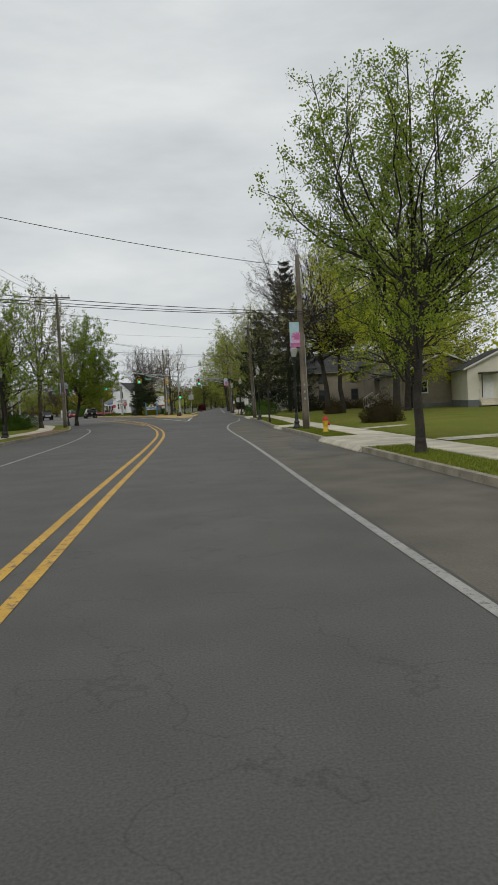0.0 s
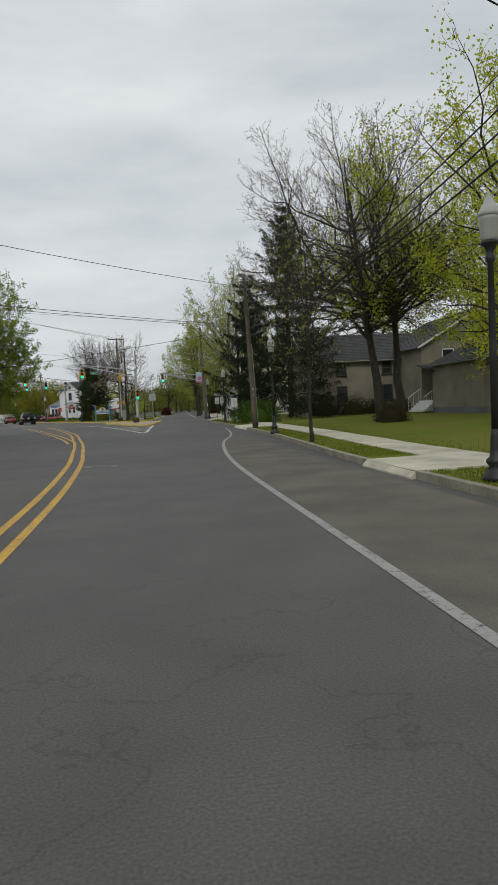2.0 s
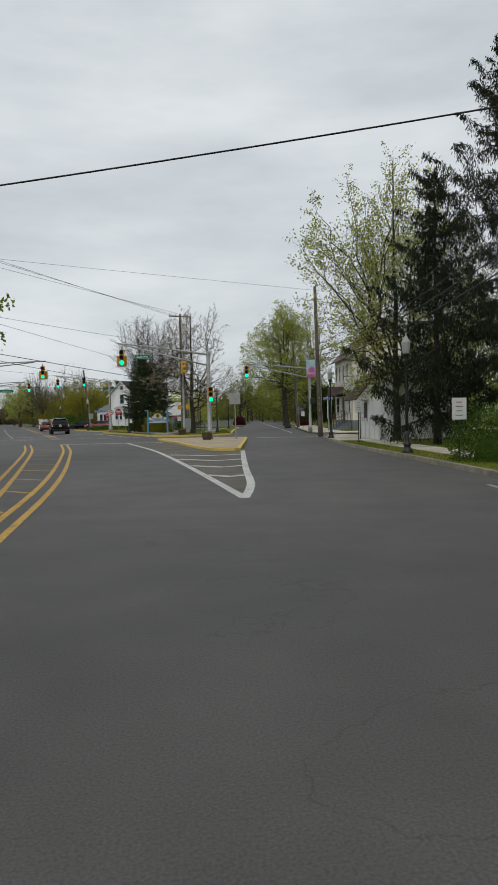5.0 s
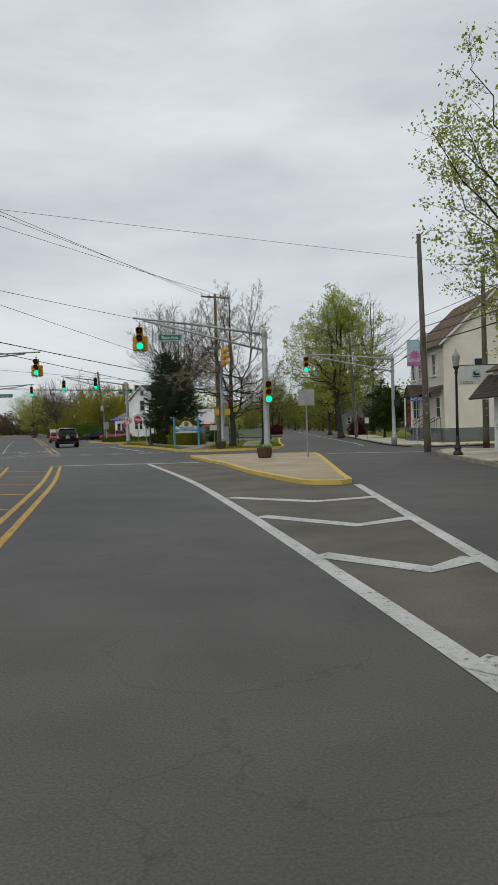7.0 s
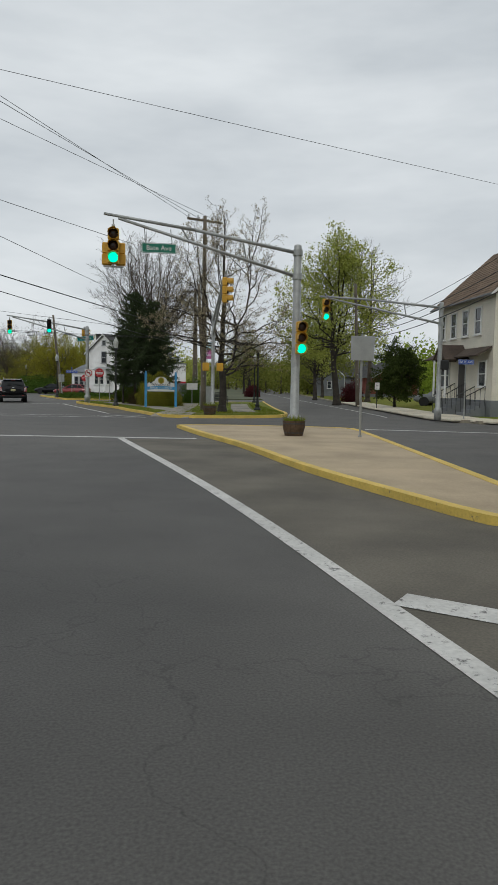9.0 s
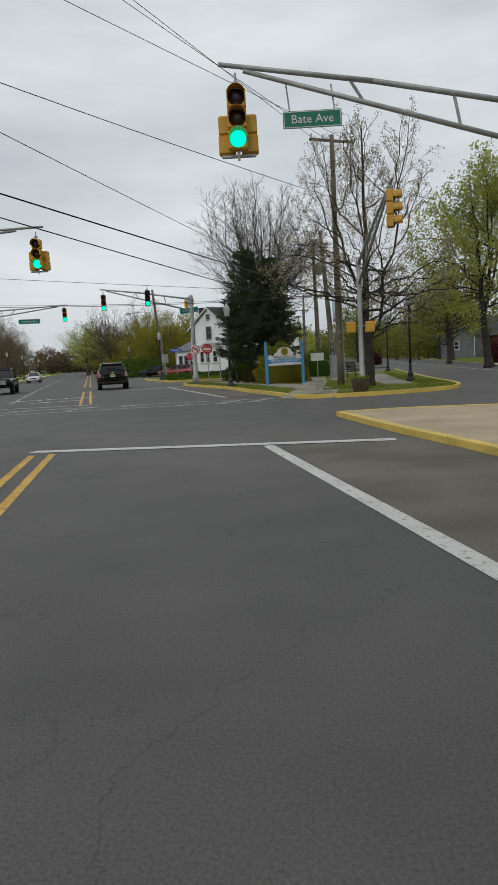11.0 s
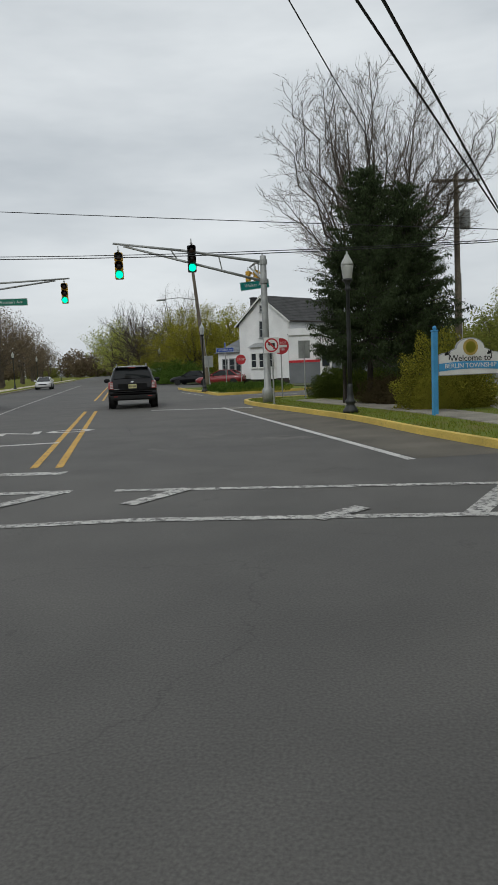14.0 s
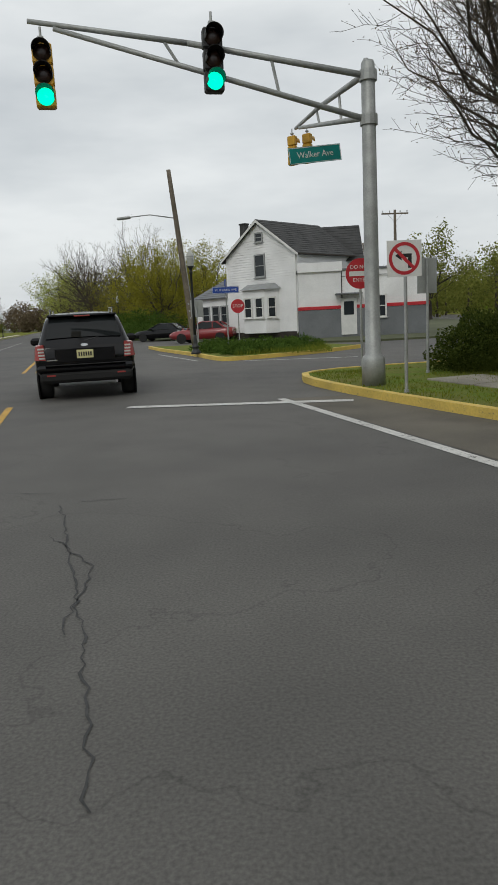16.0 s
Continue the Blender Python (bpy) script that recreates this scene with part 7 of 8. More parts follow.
window(brick, -1.8, 1.8, 0.9, 1.2, -0.035)
window(brick, 1.8, 1.8, 0.9, 1.2, -0.035)
grey2 = gabled_house("grey_gabled_house", pose(18.5, 196.0, 0.2, 0, 0, -60), 7.5, 9.0, 3.4, 5.8, GREY_WALL, DARK_ROOF, "grey house with a pale roof by the side street")
window(grey2, 0.0, 1.8, 0.9, 1.2, -0.035)


# ---- vehicles ----
def loft(stations):
    """A closed body through six-point rings: (y, low z, low half, mid z, mid half, top z, top half)."""
    s = Shape()
    for y, zb, wb, zm, wm, zt, wt in stations:
        r = min(0.05, (zt - zm) * 0.3)
        s.v += [(-wb, y, zb), (-wm, y, zm), (-wt - (wm - wt) * 0.25, y, zt - r), (-wt + r, y, zt), (wt - r, y, zt), (wt + (wm - wt) * 0.25, y, zt - r), (wm, y, zm), (wb, y, zb)]
    n = len(stations)
    s.f = [(8 * k + i, 8 * k + 8 + i, 8 * k + 8 + (i + 1) % 8, 8 * k + (i + 1) % 8) for k in range(n - 1) for i in range(8)]
    s.f += [tuple(range(8)), tuple(reversed(range(8 * n - 8, 8 * n)))]
    return s


def wheel(parent, x, y, r, w=0.22):
    t = Shape()
    sg = 1 if x > 0 else -1
    t.lathe([(r * 0.62, -w / 2), (r * 0.93, -w / 2), (r, -w * 0.36), (r, w * 0.36), (r * 0.93, w / 2), (r * 0.62, w / 2)], sides=24)
    o = part("tyre", t, TYRE, parent, "", True)
    o.matrix_local = pose(x, y, r, 0, 90, 0)
    rim = Shape()
    rim.lathe([(r * 0.62, -w * 0.42), (r * 0.6, w * 0.30), (r * 0.2, w * 0.22), (0.02, w * 0.3)] if sg > 0 else [(0.02, -w * 0.3), (r * 0.2, -w * 0.22), (r * 0.6, -w * 0.30), (r * 0.62, w * 0.42)], sides=18)
    part("rim", rim, CHROME, o)
    return o


def vehicle(name, m, kind, paint, label, lamps=True, category="car"):
    """A car with its tail on y = 0, its nose towards +y."""
    t = thing(name, m, label, category, "vehicles")
    if kind == "pickup":
        body = [(0.0, 0.55, 0.86, 0.85, 0.95, 1.15, 0.92), (0.2, 0.5, 0.9, 0.85, 0.99, 1.18, 0.95), (2.0, 0.45, 0.9, 0.85, 1.0, 1.18, 0.95), (4.4, 0.45, 0.9, 0.85, 1.0, 1.2, 0.93), (5.3, 0.5, 0.88, 0.85, 0.97, 1.15, 0.85), (5.6, 0.55, 0.8, 0.8, 0.9, 1.05, 0.75)]
        cab = [(1.9, 1.17, 0.92, 1.2, 0.9), (2.05, 1.17, 0.92, 1.85, 0.74), (3.4, 1.18, 0.92, 1.88, 0.74), (4.4, 1.19, 0.9, 1.22, 0.86)]
        wy, wr, tw = (1.1, 4.6), 0.4, 0.84
    else:
        body = [(0.0, 0.42, 0.70, 0.62, 0.80, 0.86, 0.72), (0.08, 0.34, 0.78, 0.64, 0.87, 0.95, 0.78), (0.7, 0.26, 0.82, 0.62, 0.9, 0.98, 0.80), (2.2, 0.22, 0.82, 0.6, 0.9, 0.93, 0.80), (3.6, 0.24, 0.82, 0.6, 0.9, 0.9, 0.78), (4.3, 0.3, 0.78, 0.58, 0.85, 0.8, 0.66), (4.6, 0.38, 0.6, 0.55, 0.72, 0.68, 0.5)]
        cab = [(0.55, 0.96, 0.78, 0.98, 0.76), (1.15, 0.96, 0.8, 1.38, 0.58), (2.2, 0.94, 0.8, 1.42, 0.58), (3.25, 0.92, 0.78, 0.94, 0.74)]
        wy, wr, tw = (0.85, 3.65), 0.31, 0.74
    part("body", loft(body), paint, t, "", True)
    g = Shape()
    for y, z0, w0, z1, w1 in cab:
        g.v += [(-w0, y, z0), (-w1, y, z1), (w1, y, z1), (w0, y, z0)]
    n = len(cab)
    g.f = [(4 * k + i, 4 * k + 4 + i, 4 * k + 5 + i, 4 * k + 1 + i) for k in range(n - 1) for i in range(3)] + [(0, 1, 2, 3), tuple(reversed(range(4 * n - 4, 4 * n)))]
    glass = part("glasshouse", g, CAR_GLASS, t, "dark tinted windows")
    r = Shape()
    roof = [c for c in cab if c[3] - c[1] > 0.2]
    for y, z0, w0, z1, w1 in roof:
        r.v += [(-w1 - 0.02, y, z1 - 0.03), (-w1 + 0.04, y, z1 + 0.035), (w1 - 0.04, y, z1 + 0.035), (w1 + 0.02, y, z1 - 0.03)]
    m_ = len(roof)
    r.f = [(4 * k + i, 4 * k + 4 + i, 4 * k + 5 + i, 4 * k + 1 + i) for k in range(m_ - 1) for i in range(3)] + [(0, 1, 2, 3), tuple(reversed(range(4 * m_ - 4, 4 * m_)))]
    part("roof", r, paint, t, "", True)
    for sg in (-1, 1):
        for k in range(n - 1):
            a, b = cab[k], cab[k + 1]
            if k in (0, n - 2):
                q = Shape()
                w = 0.075 if k == 0 else 0.045
                q.tube((sg * (a[2] if k == 0 else a[4]), a[0], a[1] if k == 0 else a[3]), (sg * (b[4] if k == 0 else b[2]), b[0], b[3] if k == 0 else b[1]), w, w * 0.8, 6)
                part("pillar", q, paint, t)
            else:
                q = Shape()
                q.tube((sg * (a[2] + 0.0), a[0] + 0.25, a[1]), (sg * (a[4] + 0.005), a[0] + 0.3, a[3]), 0.035, 0.03, 5)
                part("pillar", q, paint, t)
        mr = Shape()
        mr.box(sg * (cab[-1][2] + 0.2), cab[-1][0] - 0.42, cab[-1][1] + 0.09, 0.24, 0.13, 0.17, 0.04)
        mr.box(sg * (cab[-1][2] + 0.06), cab[-1][0] - 0.42, cab[-1][1] + 0.03, 0.12, 0.06, 0.05, 0.01)
        part("mirror", mr, paint, t)
        for y in wy:
            wheel(t, sg * tw, y, wr)
            arch_ = Shape()
            arch_.lathe([(wr * 1.14, -0.01), (wr * 1.14, 0.012), (wr * 1.02, 0.014)], sides=24)
            o = part("wheel_arch", arch_, TYRE, t, "dark wheel arch")
            o.matrix_local = pose(sg * (body[2][4] - 0.012), y, wr + 0.02, 0, 90, 0)
        if lamps:
            hgt = (0.8, 1.1) if kind == "pickup" else (0.68, 0.86)
            wd = body[1][4]
            q = Shape()
            q.box(sg * (wd - 0.09), 0.05, (hgt[0] + hgt[1]) / 2 + 0.02, 0.15, 0.14, hgt[1] - hgt[0] + 0.08, 0.03)
            o = part("tail_lamp", q, TAIL_RED, t, "red tail lamp")
            for k in range(2):
                part("clear_band", Shape().box(sg * (wd - 0.055 - k * 0.06), -0.022, (hgt[0] + hgt[1]) / 2 + 0.03, 0.026, 0.012, hgt[1] - hgt[0] - 0.02, 0.004), TAIL_CLEAR, o, "pale lens band")
        else:
            q = Shape()
            yy = body[-2][0]
            q.box(sg * (body[-2][4] - 0.14), yy + 0.0, body[-2][5] - 0.1, 0.3, 0.16, 0.14, 0.04)
            part("headlamp", q, TAIL_CLEAR, t, "clear headlamp")
    if lamps:
        part("bumper", Shape().box(0, 0.03, body[0][1] + 0.1, body[0][4] * 1.9, 0.14, 0.16, 0.05), paint, t)
        pl = part("plate", Shape().box(0, -0.02, 0.75, 0.31, 0.012, 0.16, 0.004), PLATE, t, "pale number plate with dark bars")
        for k in range(6):
            part("bar", Shape().box(-0.11 + k * 0.044, -0.029, 0.75, 0.026, 0.006, 0.075), SIGN_BLACK, pl)
    else:
        part("grille", Shape().box(0, body[-1][0] + 0.005, body[-1][3] + 0.06, body[-1][4] * 1.25, 0.04, 0.3 if kind == "pickup" else 0.12, 0.02), CHROME if kind == "pickup" else SIGNAL_BLACK, t)
        part("bumper", Shape().box(0, body[-1][0] - 0.05, body[-1][1] + 0.02, body[-1][4] * 1.8, 0.16, 0.12, 0.04), paint, t)
    return t


# y, sill z and half width, waist z and half width, shoulder z and half width, top z and half width
SUV_RINGS = [
    (0.00, 0.56, 0.70, 0.74, 0.83, 0.95, 0.83, 1.02, 0.78),
    (0.04, 0.48, 0.79, 0.74, 0.895, 0.97, 0.875, 1.07, 0.81),
    (0.11, 0.42, 0.84, 0.75, 0.93, 1.00, 0.90, 1.17, 0.79),
    (0.27, 0.38, 0.87, 0.75, 0.95, 1.02, 0.91, 1.42, 0.735),
    (0.40, 0.36, 0.88, 0.76, 0.96, 1.03, 0.92, 1.585, 0.695),
    (0.60, 0.32, 0.88, 0.76, 0.965, 1.04, 0.925, 1.655, 0.685),
    (1.60, 0.28, 0.88, 0.76, 0.965, 1.03, 0.925, 1.70, 0.69),
    (2.40, 0.28, 0.88, 0.76, 0.965, 1.01, 0.925, 1.68, 0.68),
    (2.80, 0.28, 0.88, 0.76, 0.965, 1.00, 0.92, 1.55, 0.70),
    (3.25, 0.28, 0.88, 0.75, 0.96, 0.99, 0.91, 1.24, 0.76),
    (3.55, 0.28, 0.88, 0.75, 0.96, 0.97, 0.90, 1.06, 0.80),
    (4.20, 0.32, 0.84, 0.70, 0.92, 0.90, 0.86, 0.98, 0.72),
    (4.55, 0.40, 0.76, 0.66, 0.84, 0.80, 0.78, 0.86, 0.62),
    (4.72, 0.48, 0.60, 0.62, 0.68, 0.70, 0.62, 0.74, 0.50),
]


def suv_ring(y):
    cols = list(zip(*SUV_RINGS))
    return [float(np.interp(y, cols[0], c)) for c in cols[1:]]


def suv(m, paint, label):
    """A rounded sport utility car with its tail on y = 0, its nose towards +y."""
    t = thing("suv", m, label, "car", "vehicles")
    ys = sorted({r[0] for r in SUV_RINGS} | {0.02, 0.07, 0.18, 0.33, 0.5, 0.8, 1.2, 2.0, 2.6, 3.0, 3.4, 3.9, 4.4})
    b, n = Shape(), 17
    for y in ys:
        zb, wb, zm, wm, zs, ws, zt, wt = suv_ring(y)
        half = [(wb * 0.75, zb), (wb, zb + 0.06), (wm - 0.012, (zb + zm) / 2 + 0.03), (wm, zm), (ws + 0.01, zs - 0.04), (ws - 0.02, zs), (wt + 0.015, zt - 0.08), (wt - 0.07, zt - 0.012)]
        b.v += [(-x, y, z) for x, z in half] + [(0, y, zt + 0.01)] + [(x, y, z) for x, z in reversed(half)]
    b.f = [(n * k + i, n * k + n + i, n * k + n + (i + 1) % n, n * k + (i + 1) % n) for k in range(len(ys) - 1) for i in range(n)]
    b.f += [tuple(range(n)), tuple(reversed(range(n * len(ys) - n, n * len(ys))))]
    part("body", b, paint, t, "", True)

    def screen(name, y0, y1, inset, lab):
        g, rows = Shape(), 6
        for k in range(rows):
            y = y0 + (y1 - y0) * k / (rows - 1)
            *_, zt, wt = suv_ring(y)
            dy = -0.012 if y < 1.5 else 0.012
            g.v += [((wt - inset) * q, y + dy, zt + 0.022 - 0.018 * abs(q) ** 2.5) for q in (-1, -0.8, -0.4, 0, 0.4, 0.8, 1)]
        g.f = [(7 * k + i, 7 * k + i + 1, 7 * k + 8 + i, 7 * k + 7 + i) for k in range(rows - 1) for i in range(6)]
        return part(name, g, CAR_GLASS, t, lab, True)

    screen("rear_window", 0.12, 0.385, 0.075, "dark tinted rear window")
    screen("windscreen", 3.45, 2.55, 0.07, "dark windscreen")
    for sg in (-1, 1):
        for y0, y1 in ((0.62, 1.02), (1.1, 1.98), (2.06, 3.0)):
            g = Shape()
            for k in range(5):
                y = y0 + (y1 - y0) * k / 4
                *_, zs, ws, zt, wt = suv_ring(y)
                for q in (0.1, 0.88):
                    g.v.append((sg * (ws - 0.02 + (wt + 0.035 - ws) * q + 0.008), y, zs + (zt - 0.08 - zs) * q))
            g.f = [(2 * k, 2 * k + 2, 2 * k + 3, 2 * k + 1) if sg > 0 else (2 * k + 1, 2 * k + 3, 2 * k + 2, 2 * k) for k in range(4)]
            part("side_window", g, CAR_GLASS, t, "dark tinted side window")
        for y in (0.92, 3.74):
            wheel(t, sg * 0.81, y, 0.37, 0.25)
            arch_ = Shape()
            arch_.lathe([(0.43, -0.012), (0.43, 0.014), (0.37, 0.016)], sides=28)
            o = part("wheel_arch", arch_, TYRE, t, "dark wheel arch")
            o.matrix_local = pose(sg * 0.953, y, 0.39, 0, 90, 0)
        lamp_ = Shape()
        for y, w0, w1 in ((-0.012, 0.74, 0.86), (0.03, 0.72, 0.915), (0.14, 0.8, 0.952), (0.26, 0.86, 0.965)):
            lamp_.v += [(sg * w0, y, 0.79), (sg * w1, y, 0.80), (sg * (w1 - 0.035), y, 1.07), (sg * (w0 + 0.03), y, 1.09)]
        lamp_.f = [(4 * k + i, 4 * k + (i + 1) % 4, 4 * k + 4 + (i + 1) % 4, 4 * k + 4 + i)[:: sg] for k in range(3) for i in range(4)] + [(3, 2, 1, 0)[::sg], (12, 13, 14, 15)[::sg]]
        tl = part("tail_lamp", lamp_, TAIL_RED, t, "red tail lamp")
        for k in range(4):
            part("clear_band", Shape().box(sg * (0.80 + k * 0.004), -0.014, 0.835 + k * 0.058, 0.115, 0.012, 0.034, 0.004), TAIL_CLEAR, tl, "pale lens band")
        mr = Shape()
        mr.box(sg * 1.07, 2.92, 1.10, 0.24, 0.13, 0.17, 0.05)
        mr.box(sg * 0.95, 2.92, 1.04, 0.12, 0.06, 0.05, 0.01)
        part("mirror", mr, paint, t)
        rr = Shape()
        rr.tube((sg * 0.6, 0.7, 1.735), (sg * 0.6, 2.2, 1.765), 0.02, 0.02, 6)
        for y in (0.72, 2.18):
            rr.tube((sg * 0.6, y, 1.64), (sg * 0.6, y, 1.76), 0.016, 0.016, 5)
        part("roof_rail", rr, CHROME, t)
        part("reflector", Shape().box(sg * 0.66, -0.062, 0.50, 0.16, 0.012, 0.03, 0.004), TAIL_RED, t)
    part("spoiler", Shape().box(0, 0.40, 1.615, 1.32, 0.26, 0.05, 0.022), paint, t)
    part("brake_light", Shape().box(0, 0.265, 1.605, 0.3, 0.02, 0.025, 0.005), TAIL_RED, t)
    gate = part("tailgate", Shape().box(0, -0.004, 0.87, 1.12, 0.02, 0.26, 0.018), paint, t)
    part("gate_handle", Shape().box(0, -0.02, 0.985, 0.62, 0.02, 0.035, 0.008), paint, gate)
    pl = part("plate", Shape().box(0, -0.02, 0.885, 0.31, 0.012, 0.16, 0.004), PLATE, t, "cream number plate with dark bars")
    for k in range(6):
        part("bar", Shape().box(-0.11 + k * 0.044, -0.029, 0.885, 0.026, 0.006, 0.075), SIGN_BLACK, pl)
    bd = Shape()
    bd.lathe([(0.075, 0), (0.068, 0.012)], sides=20)
    bd.v = [(x, y * 0.42, z) for x, y, z in bd.v]
    o = part("badge", bd, CHROME, t, "oval bright badge")
    o.matrix_local = pose(0, 0.018, 1.055, 78, 0, 0)
    part("model_strip", Shape().box(-0.62, -0.012, 0.79, 0.2, 0.014, 0.022), CHROME, t)
    part("bumper", Shape().box(0, 0.03, 0.62, 1.84, 0.2, 0.15, 0.055), paint, t)
    part("bumper_step", Shape().box(0, -0.03, 0.69, 1.5, 0.1, 0.02, 0.008), TYRE, t, "matt black bumper top")
    part("valance", Shape().box(0, 0.04, 0.46, 1.74, 0.2, 0.22, 0.06), TYRE, t, "matt black lower bumper")
    part("exhaust", Shape().tube((0.55, 0.0, 0.33), (0.55, 0.3, 0.33), 0.035, 0.035, 8), CHROME, t)
    wp = Shape()
    wp.tube((0.0, 0.08, 1.13), (0.46, 0.17, 1.235), 0.016, 0.009, 5)
    part("wiper", wp, SIGNAL_BLACK, t)
    return t


suv(pose(-18.12, 138.3, 0, 0, 0, 15.5) @ Matrix.Scale(1.1, 4), BLACK_CAR, "black sport utility car in the lane, tail lamps red")
vehicle("sedan", pose(-25.6, 164.0, 0, 0, 0, 16.5), "sedan", RED_CAR, "dark red sedan in the lane ahead of the black car")
vehicle("sedan", pose(-42.6, 189.0, 0, 0, 0, 197), "sedan", WHITE_CAR, "silver-white sedan facing down the main road", False)
vehicle("pickup_truck", pose(-28.3, 144.5, 0, 0, 0, 197), "pickup", BLACK_CAR, "dark pickup truck facing down the main road", False, "truck")
vehicle("sedan", pose(-17.0, 172.2, 0.02, 0, 0, 78), "sedan", RED_CAR, "dark red sedan parked before the white house")
vehicle("sedan", pose(-21.5, 181.5, 0.02, 0, 0, 75), "sedan", BLACK_CAR, "black sedan parked beside the white house")
suv(pose(19.3, 139.0, 0.12, 0, 0, 60), GREY_WALL, "grey sport utility car parked beside the corner house")


# ---- pavements ----
SLAB = Shape().box(0, 0, 0, 1.25, 1.455, 0.09, 0.016).mesh("slab", CONCRETE)
OLD_SLAB = Shape().box(0, 0, 0, 1.25, 1.455, 0.09, 0.016).mesh("slab", OLD_CONCRETE)


def pavement(name, line, off, step, label, first=0.0, last=1e9, mesh=None, z=0.12, wide=1.25):
    """Concrete slabs laid one by one along a line."""
    root = new(name)
    tagged(root, label, "pavement", "", "structure")
    q = np.array(offset_line(line, off))
    d = np.r_[0, np.cumsum(np.linalg.norm(np.diff(q, axis=0), axis=1))]
    rng = random.Random(7)
    s = 0.0
    while s < d[-1]:
        x, y = np.interp(s, d, q[:, 0]), np.interp(s, d, q[:, 1])
        x2, y2 = np.interp(min(s + 0.3, d[-1]), d, q[:, 0]), np.interp(min(s + 0.3, d[-1]), d, q[:, 1])
        if first <= y <= last and (x2 - x) ** 2 + (y2 - y) ** 2 > 1e-6:
            ob = new("slab", mesh or SLAB)
            ob.parent = root
            ob.matrix_local = pose(x, y, z + rng.uniform(-0.006, 0.008), rng.uniform(-0.3, 0.3), rng.uniform(-0.3, 0.3), math.degrees(math.atan2(y2 - y, x2 - x)) - 90)
        s += step
    return root


pavement("pavement_1", KERB_RIGHT, -2.02, 1.5, "pale concrete slab pavement behind the verge", -20, 95.5)
pavement("pavement_2", KERB_LEFT, 2.1, 1.5, "pale concrete slab pavement behind the verge", 20, 78)
WIDE = Shape().box(0, 0, 0, 2.7, 1.47, 0.09, 0.012).mesh("slab", CONCRETE)
pavement("pavement_3", KERB_RIGHT, -1.55, 1.5, "broad concrete pavement before the annex", 95.7, 105.5, WIDE)
pavement("pavement_4", [np.array((-5.2, 119.0)), np.array((-5.0, 122)), np.array((-4.7, 126)), np.array((-4.4, 131)), np.array((-4.2, 138))], 0, 1.5, "worn grey concrete path past the welcome sign", mesh=OLD_SLAB, z=0.11)
pavement("pavement_5", KERB_WELCOME, -2.4, 1.5, "worn grey concrete path along the yellow kerb", 121.5, 138.5, OLD_SLAB, z=0.11)
pavement("pavement_6", KERB_FAR_RIGHT, -1.0, 1.5, "concrete pavement before the corner house", 113.6, 150, WIDE)
pavement("pavement_7", KERB_MAIN_LEFT, 2.2, 3.0, "concrete pavement beside the main road", 125, 300, Shape().box(0, 0, 0, 1.4, 2.96, 0.09, 0.012).mesh("slab", CONCRETE))


def apron(name, y0, y1, x0, x1, label, mat=None, dz=0.0):
    """A concrete drive ramp between road edge and pavement, in two bays."""
    s = Shape()
    m = (y0 + y1) / 2
    for a, b in ((y0, m - 0.01), (m + 0.01, y1)):
        top = [(x0, 0.035), (x0 + 0.12, 0.158), (x1, 0.175 + dz)]
        s.add([(x, y, z) for y in (a, b) for x, z in top] + [(x, y, -0.03) for y in (a, b) for x, _ in top], [(1, 4, 3, 0), (2, 5, 4, 1), (0, 3, 9, 6), (2, 8, 11, 5), (0, 6, 7, 1), (1, 7, 8, 2), (4, 10, 9, 3), (5, 11, 10, 4)])
    return structure(name, s, mat or CONCRETE, label, "pavement")


apron("drive_apron_1", 19.6, 25.6, 4.86, 6.42, "pale concrete drive apron across the verge")
apron("drive_apron_2", 37.5, 40.4, 5.05, 6.55, "pale concrete drive apron across the verge")
apron("drive_apron_3", 66.0, 71.5, 6.0, 7.55, "pale concrete drive apron across the verge")
ramp = Shape()
ramp.add([(-6.22, 117.4, 0.02), (-4.3, 115.95, 0.02), (-5.95, 117.75, 0.163), (-4.15, 116.35, 0.163), (-5.75, 119.6, 0.166), (-3.9, 119.0, 0.166), (-6.22, 117.4, -0.03), (-4.3, 115.95, -0.03), (-5.75, 119.6, 0.0), (-3.9, 119.0, 0.0)], [(0, 1, 3, 2), (2, 3, 5, 4), (1, 0, 6, 7), (4, 5, 9, 8), (0, 2, 4, 8, 6), (1, 7, 9, 5, 3)])
structure("kerb_ramp", ramp, OLD_CONCRETE, "worn concrete kerb ramp between the yellow kerbs", "pavement")
path = Shape()
path.add([(7.7, 20.0, 0.17), (7.7, 21.3, 0.17), (21.0, 23.3, 0.27), (21.0, 22.1, 0.27)], [(3, 2, 1, 0)])
structure("garden_path_1", path, CONCRETE, "pale concrete garden path across the lawn", "path")
path = Shape()
path.add([(7.8, 30.0, 0.17), (7.8, 31.2, 0.17), (14.0, 34.3, 0.205), (14.0, 33.2, 0.205)], [(3, 2, 1, 0)])
structure("garden_path_2", path, CONCRETE, "pale concrete garden path across the lawn", "path")
lot = Shape()
lot.prism([(-12.4, 45.0), (-9.6, 45.0), (-9.4, 56.5), (-12.6, 57.5)][::1], 0.02, 0.145)
structure("brick_paving", lot, material("red_paving", (0.26, 0.13, 0.09), var=0.3, scale=2, fine=12, spread=0.05), "reddish brick paving at the street corner", "pavement")


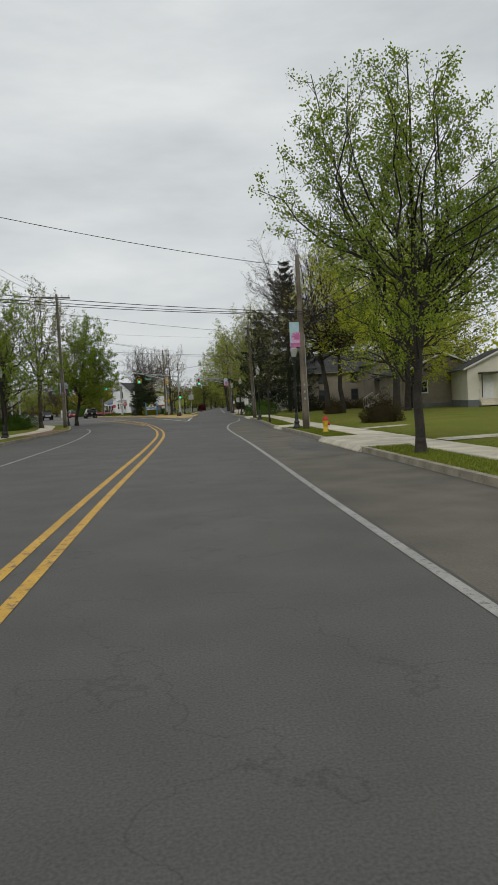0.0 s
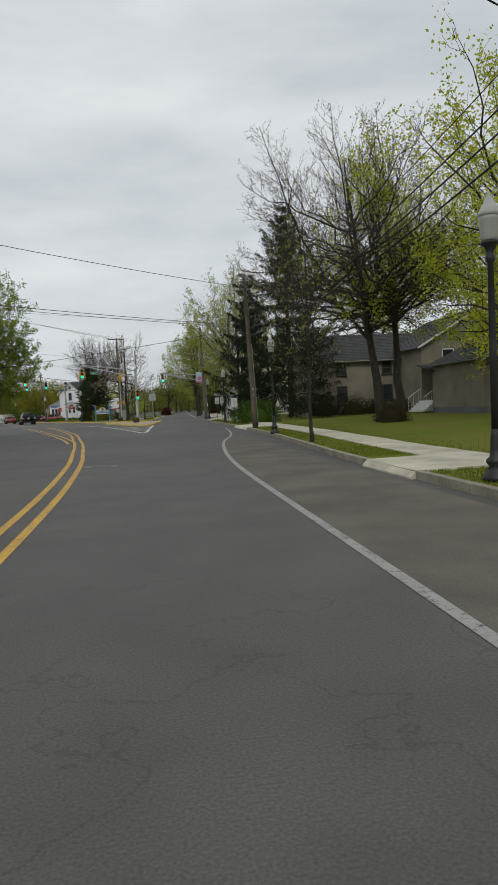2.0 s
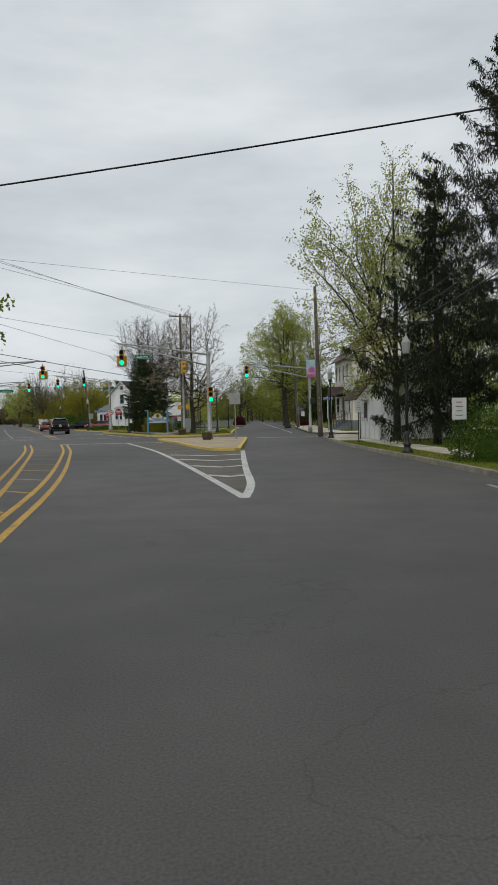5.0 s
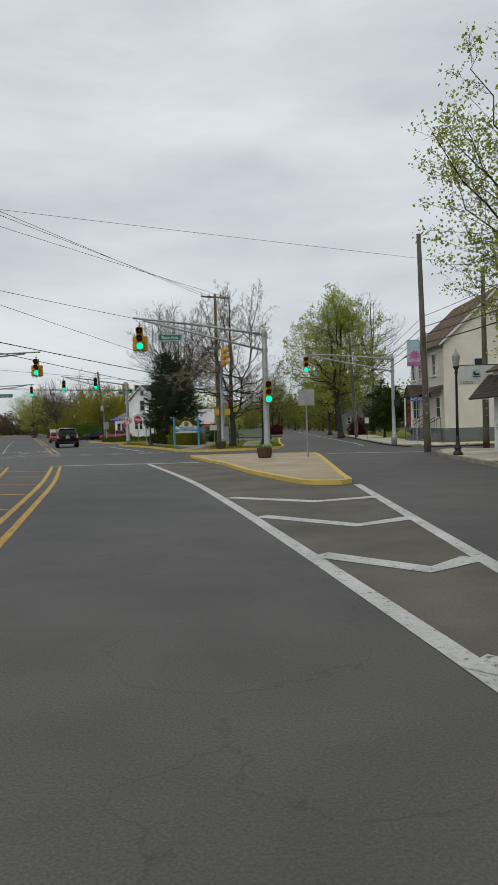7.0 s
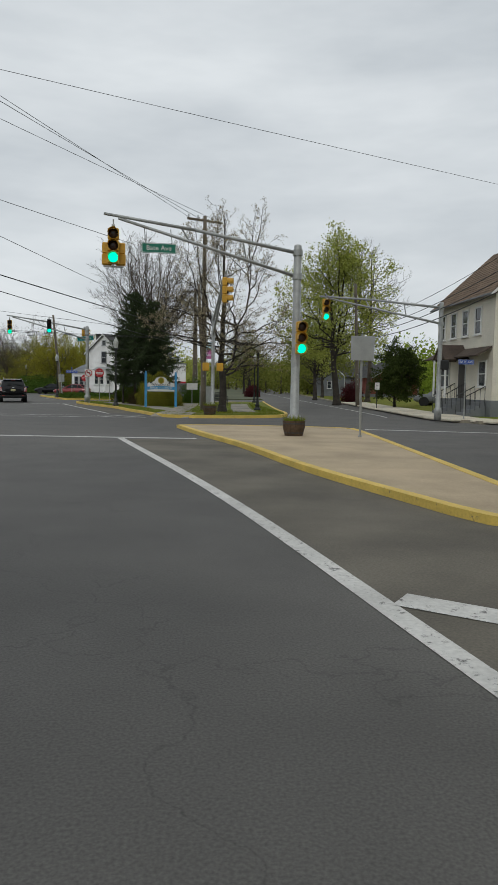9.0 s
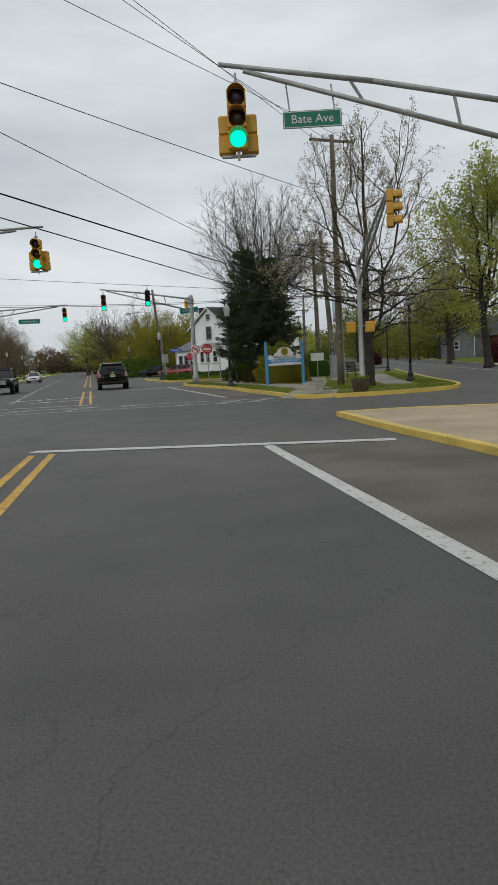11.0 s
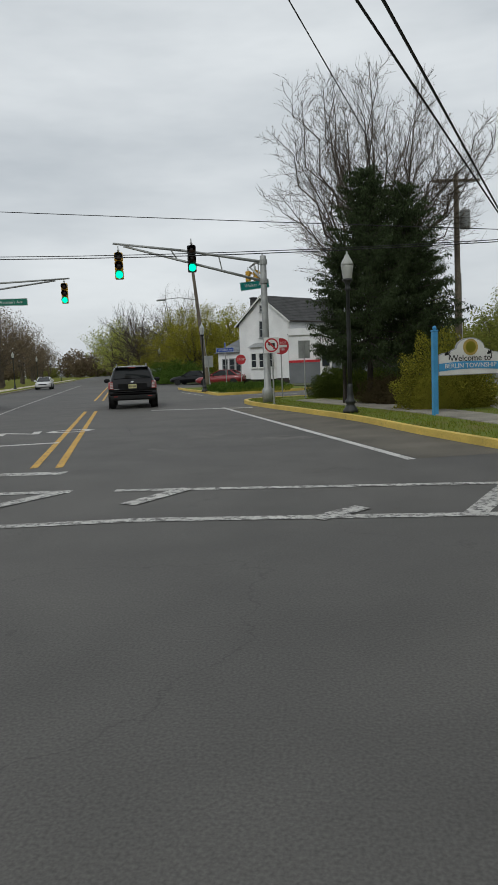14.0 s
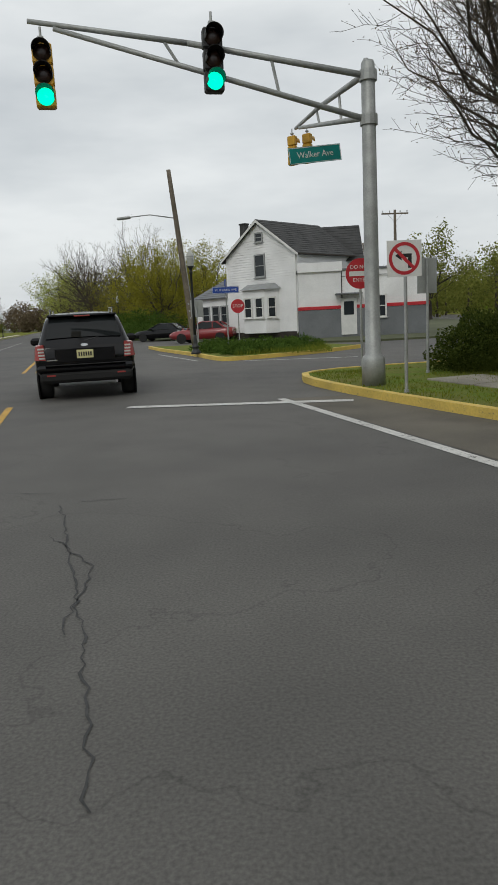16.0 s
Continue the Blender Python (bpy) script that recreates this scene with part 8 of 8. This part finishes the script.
# ---- grass blades on the verges ----
def blades(name, spots, hmax, label, seed):
    r = np.random.RandomState(seed)
    p = np.array(spots)
    n = len(p)
    h = hmax * r.uniform(0.4, 1.0, n)
    a = r.uniform(0, 6.283, n)
    w = 0.011
    u = np.stack([np.cos(a), np.sin(a), 0 * a], 1) * w
    tip = p + np.stack([r.normal(0, 0.35, n) * h, r.normal(0, 0.35, n) * h, h], 1)
    s = Shape()
    s.v = np.stack([p - u, p + u, tip], 1).reshape(-1, 3).tolist()
    s.f = np.arange(n * 3).reshape(-1, 3).tolist()
    return tagged(part(name, s, BLADE), label, "grass", "", "stuff")


R = np.random.RandomState(77)
spots = []
kr = np.array(KERB_RIGHT)
for _ in range(26000):
    y = R.uniform(6, 95) if R.rand() < 0.6 else R.uniform(6, 45)
    if 19.6 < y < 25.6 or 37.5 < y < 41.2 or 66 < y < 71.5:
        continue
    x = np.interp(y, kr[:-12, 1], kr[:-12, 0]) + R.uniform(0.18, 1.35)
    spots.append((x, y, 0.125))
blades("verge_grass", spots, 0.075, "short rough grass of the verge", 1)
spots = []
for _ in range(30000):
    y = 8 + 62 * R.rand() ** 1.4
    x = np.interp(y, kr[:-12, 1], kr[:-12, 0]) + 2.7 + 8 * R.rand() ** 1.5
    spots.append((x, y, 0.13 + 0.12 * min(1, max(0, (x - 8) / 12))))
blades("lawn_grass", spots, 0.07, "mown lawn grass", 2)
spots = []
kw = np.array(KERB_WELCOME)
for _ in range(24000):
    k = R.randint(8, len(kw) - 4)
    d = kw[k + 1] - kw[k]
    d = np.array([d[1], -d[0]]) / np.linalg.norm(d)
    off = R.uniform(0.2, 1.6) if R.rand() < 0.6 else R.uniform(3.1, 6.0)
    q = kw[k] + d * off + (kw[k + 1] - kw[k]) * R.rand()
    if q[1] < 141 and q[0] < 1.0:
        spots.append((q[0], q[1], 0.125))
blades("verge_grass", spots, 0.08, "rough grass inside the yellow kerb", 3)
spots = [(R.uniform(-17.5, -12), R.uniform(150.5, 158), 0.125) for _ in range(5000)]
spots = [p for p in spots if p[0] > -16.2 - (p[1] - 150.5) * 0.33 and p[0] > -15.6 + (p[1] - 150) * -0.2]
blades("bed_grass", spots, 0.3, "tall green growth in the kerbed bed", 4)


# ---- distant woods ----
def woods(name, spots, h, leaf, label, seed, size=0.55, per=560):
    r = np.random.RandomState(seed)
    pts = []
    trunks = Shape()
    for x, y in spots:
        hh = h * r.uniform(0.7, 1.15)
        d = r.normal(size=(per, 3))
        d /= np.linalg.norm(d, axis=1)[:, None]
        q = d * r.uniform(0.5, 1.05, (per, 1)) * np.array([hh * 0.45, hh * 0.45, hh * 0.49]) + np.array([x, y, hh * 0.5])
        pts.append(q)
        trunks.tube((x, y, -0.1), (x, y, hh * 0.6), 0.25, 0.1, 5, False)
    o = part(name, leaf_shape(np.concatenate(pts), size, seed), leaf)
    tagged(o, label, "trees", "", "stuff")
    part("trunk", trunks, BARK, o)
    return o


R = np.random.RandomState(5)
woods("far_woods", [(R.uniform(-190, 120), R.uniform(395, 455)) for _ in range(90)], 12, LEAF_BUD, "brown budding woods closing the distance", 61, 0.9, 1300)
woods("far_woods", [(R.uniform(28, 75), R.uniform(120, 380)) for _ in range(70)], 11, LEAF_GREEN, "green trees behind the houses", 62)
woods("far_woods", [(R.uniform(-165, -75), R.uniform(130, 260)) for _ in range(60)], 10, LEAF_BUD, "brown budding trees beyond the main road", 63)
woods("far_woods", [(R.uniform(-120, -36), R.uniform(40, 92)) for _ in range(30)], 10, LEAF_PALE, "pale spring trees behind the houses", 64)
woods("far_woods", [(R.uniform(38, 78), R.uniform(-10, 105)) for _ in range(40)], 12, LEAF_YELLOW, "yellow-green spring trees behind the gardens", 65)
woods("far_woods", [(R.uniform(-30, -2), R.uniform(215, 330)) for _ in range(40)], 10, LEAF_PALE, "pale spring trees behind the white house", 66)
woods("far_woods", [(R.uniform(-6, 60), R.uniform(330, 390)) for _ in range(55)], 11, LEAF_OLIVE, "olive spring trees closing the end of the side street", 67)
woods("far_woods", [(R.uniform(12, 40), R.uniform(205, 320)) for _ in range(36)], 9, LEAF_OLIVE, "olive spring trees beside the side street", 68)
woods("far_woods", [(R.uniform(-175, -70), R.uniform(455, 500)) for _ in range(60)], 6, LEAF_OLIVE, "low hazy trees at the end of the main road", 69, 0.8, 420)
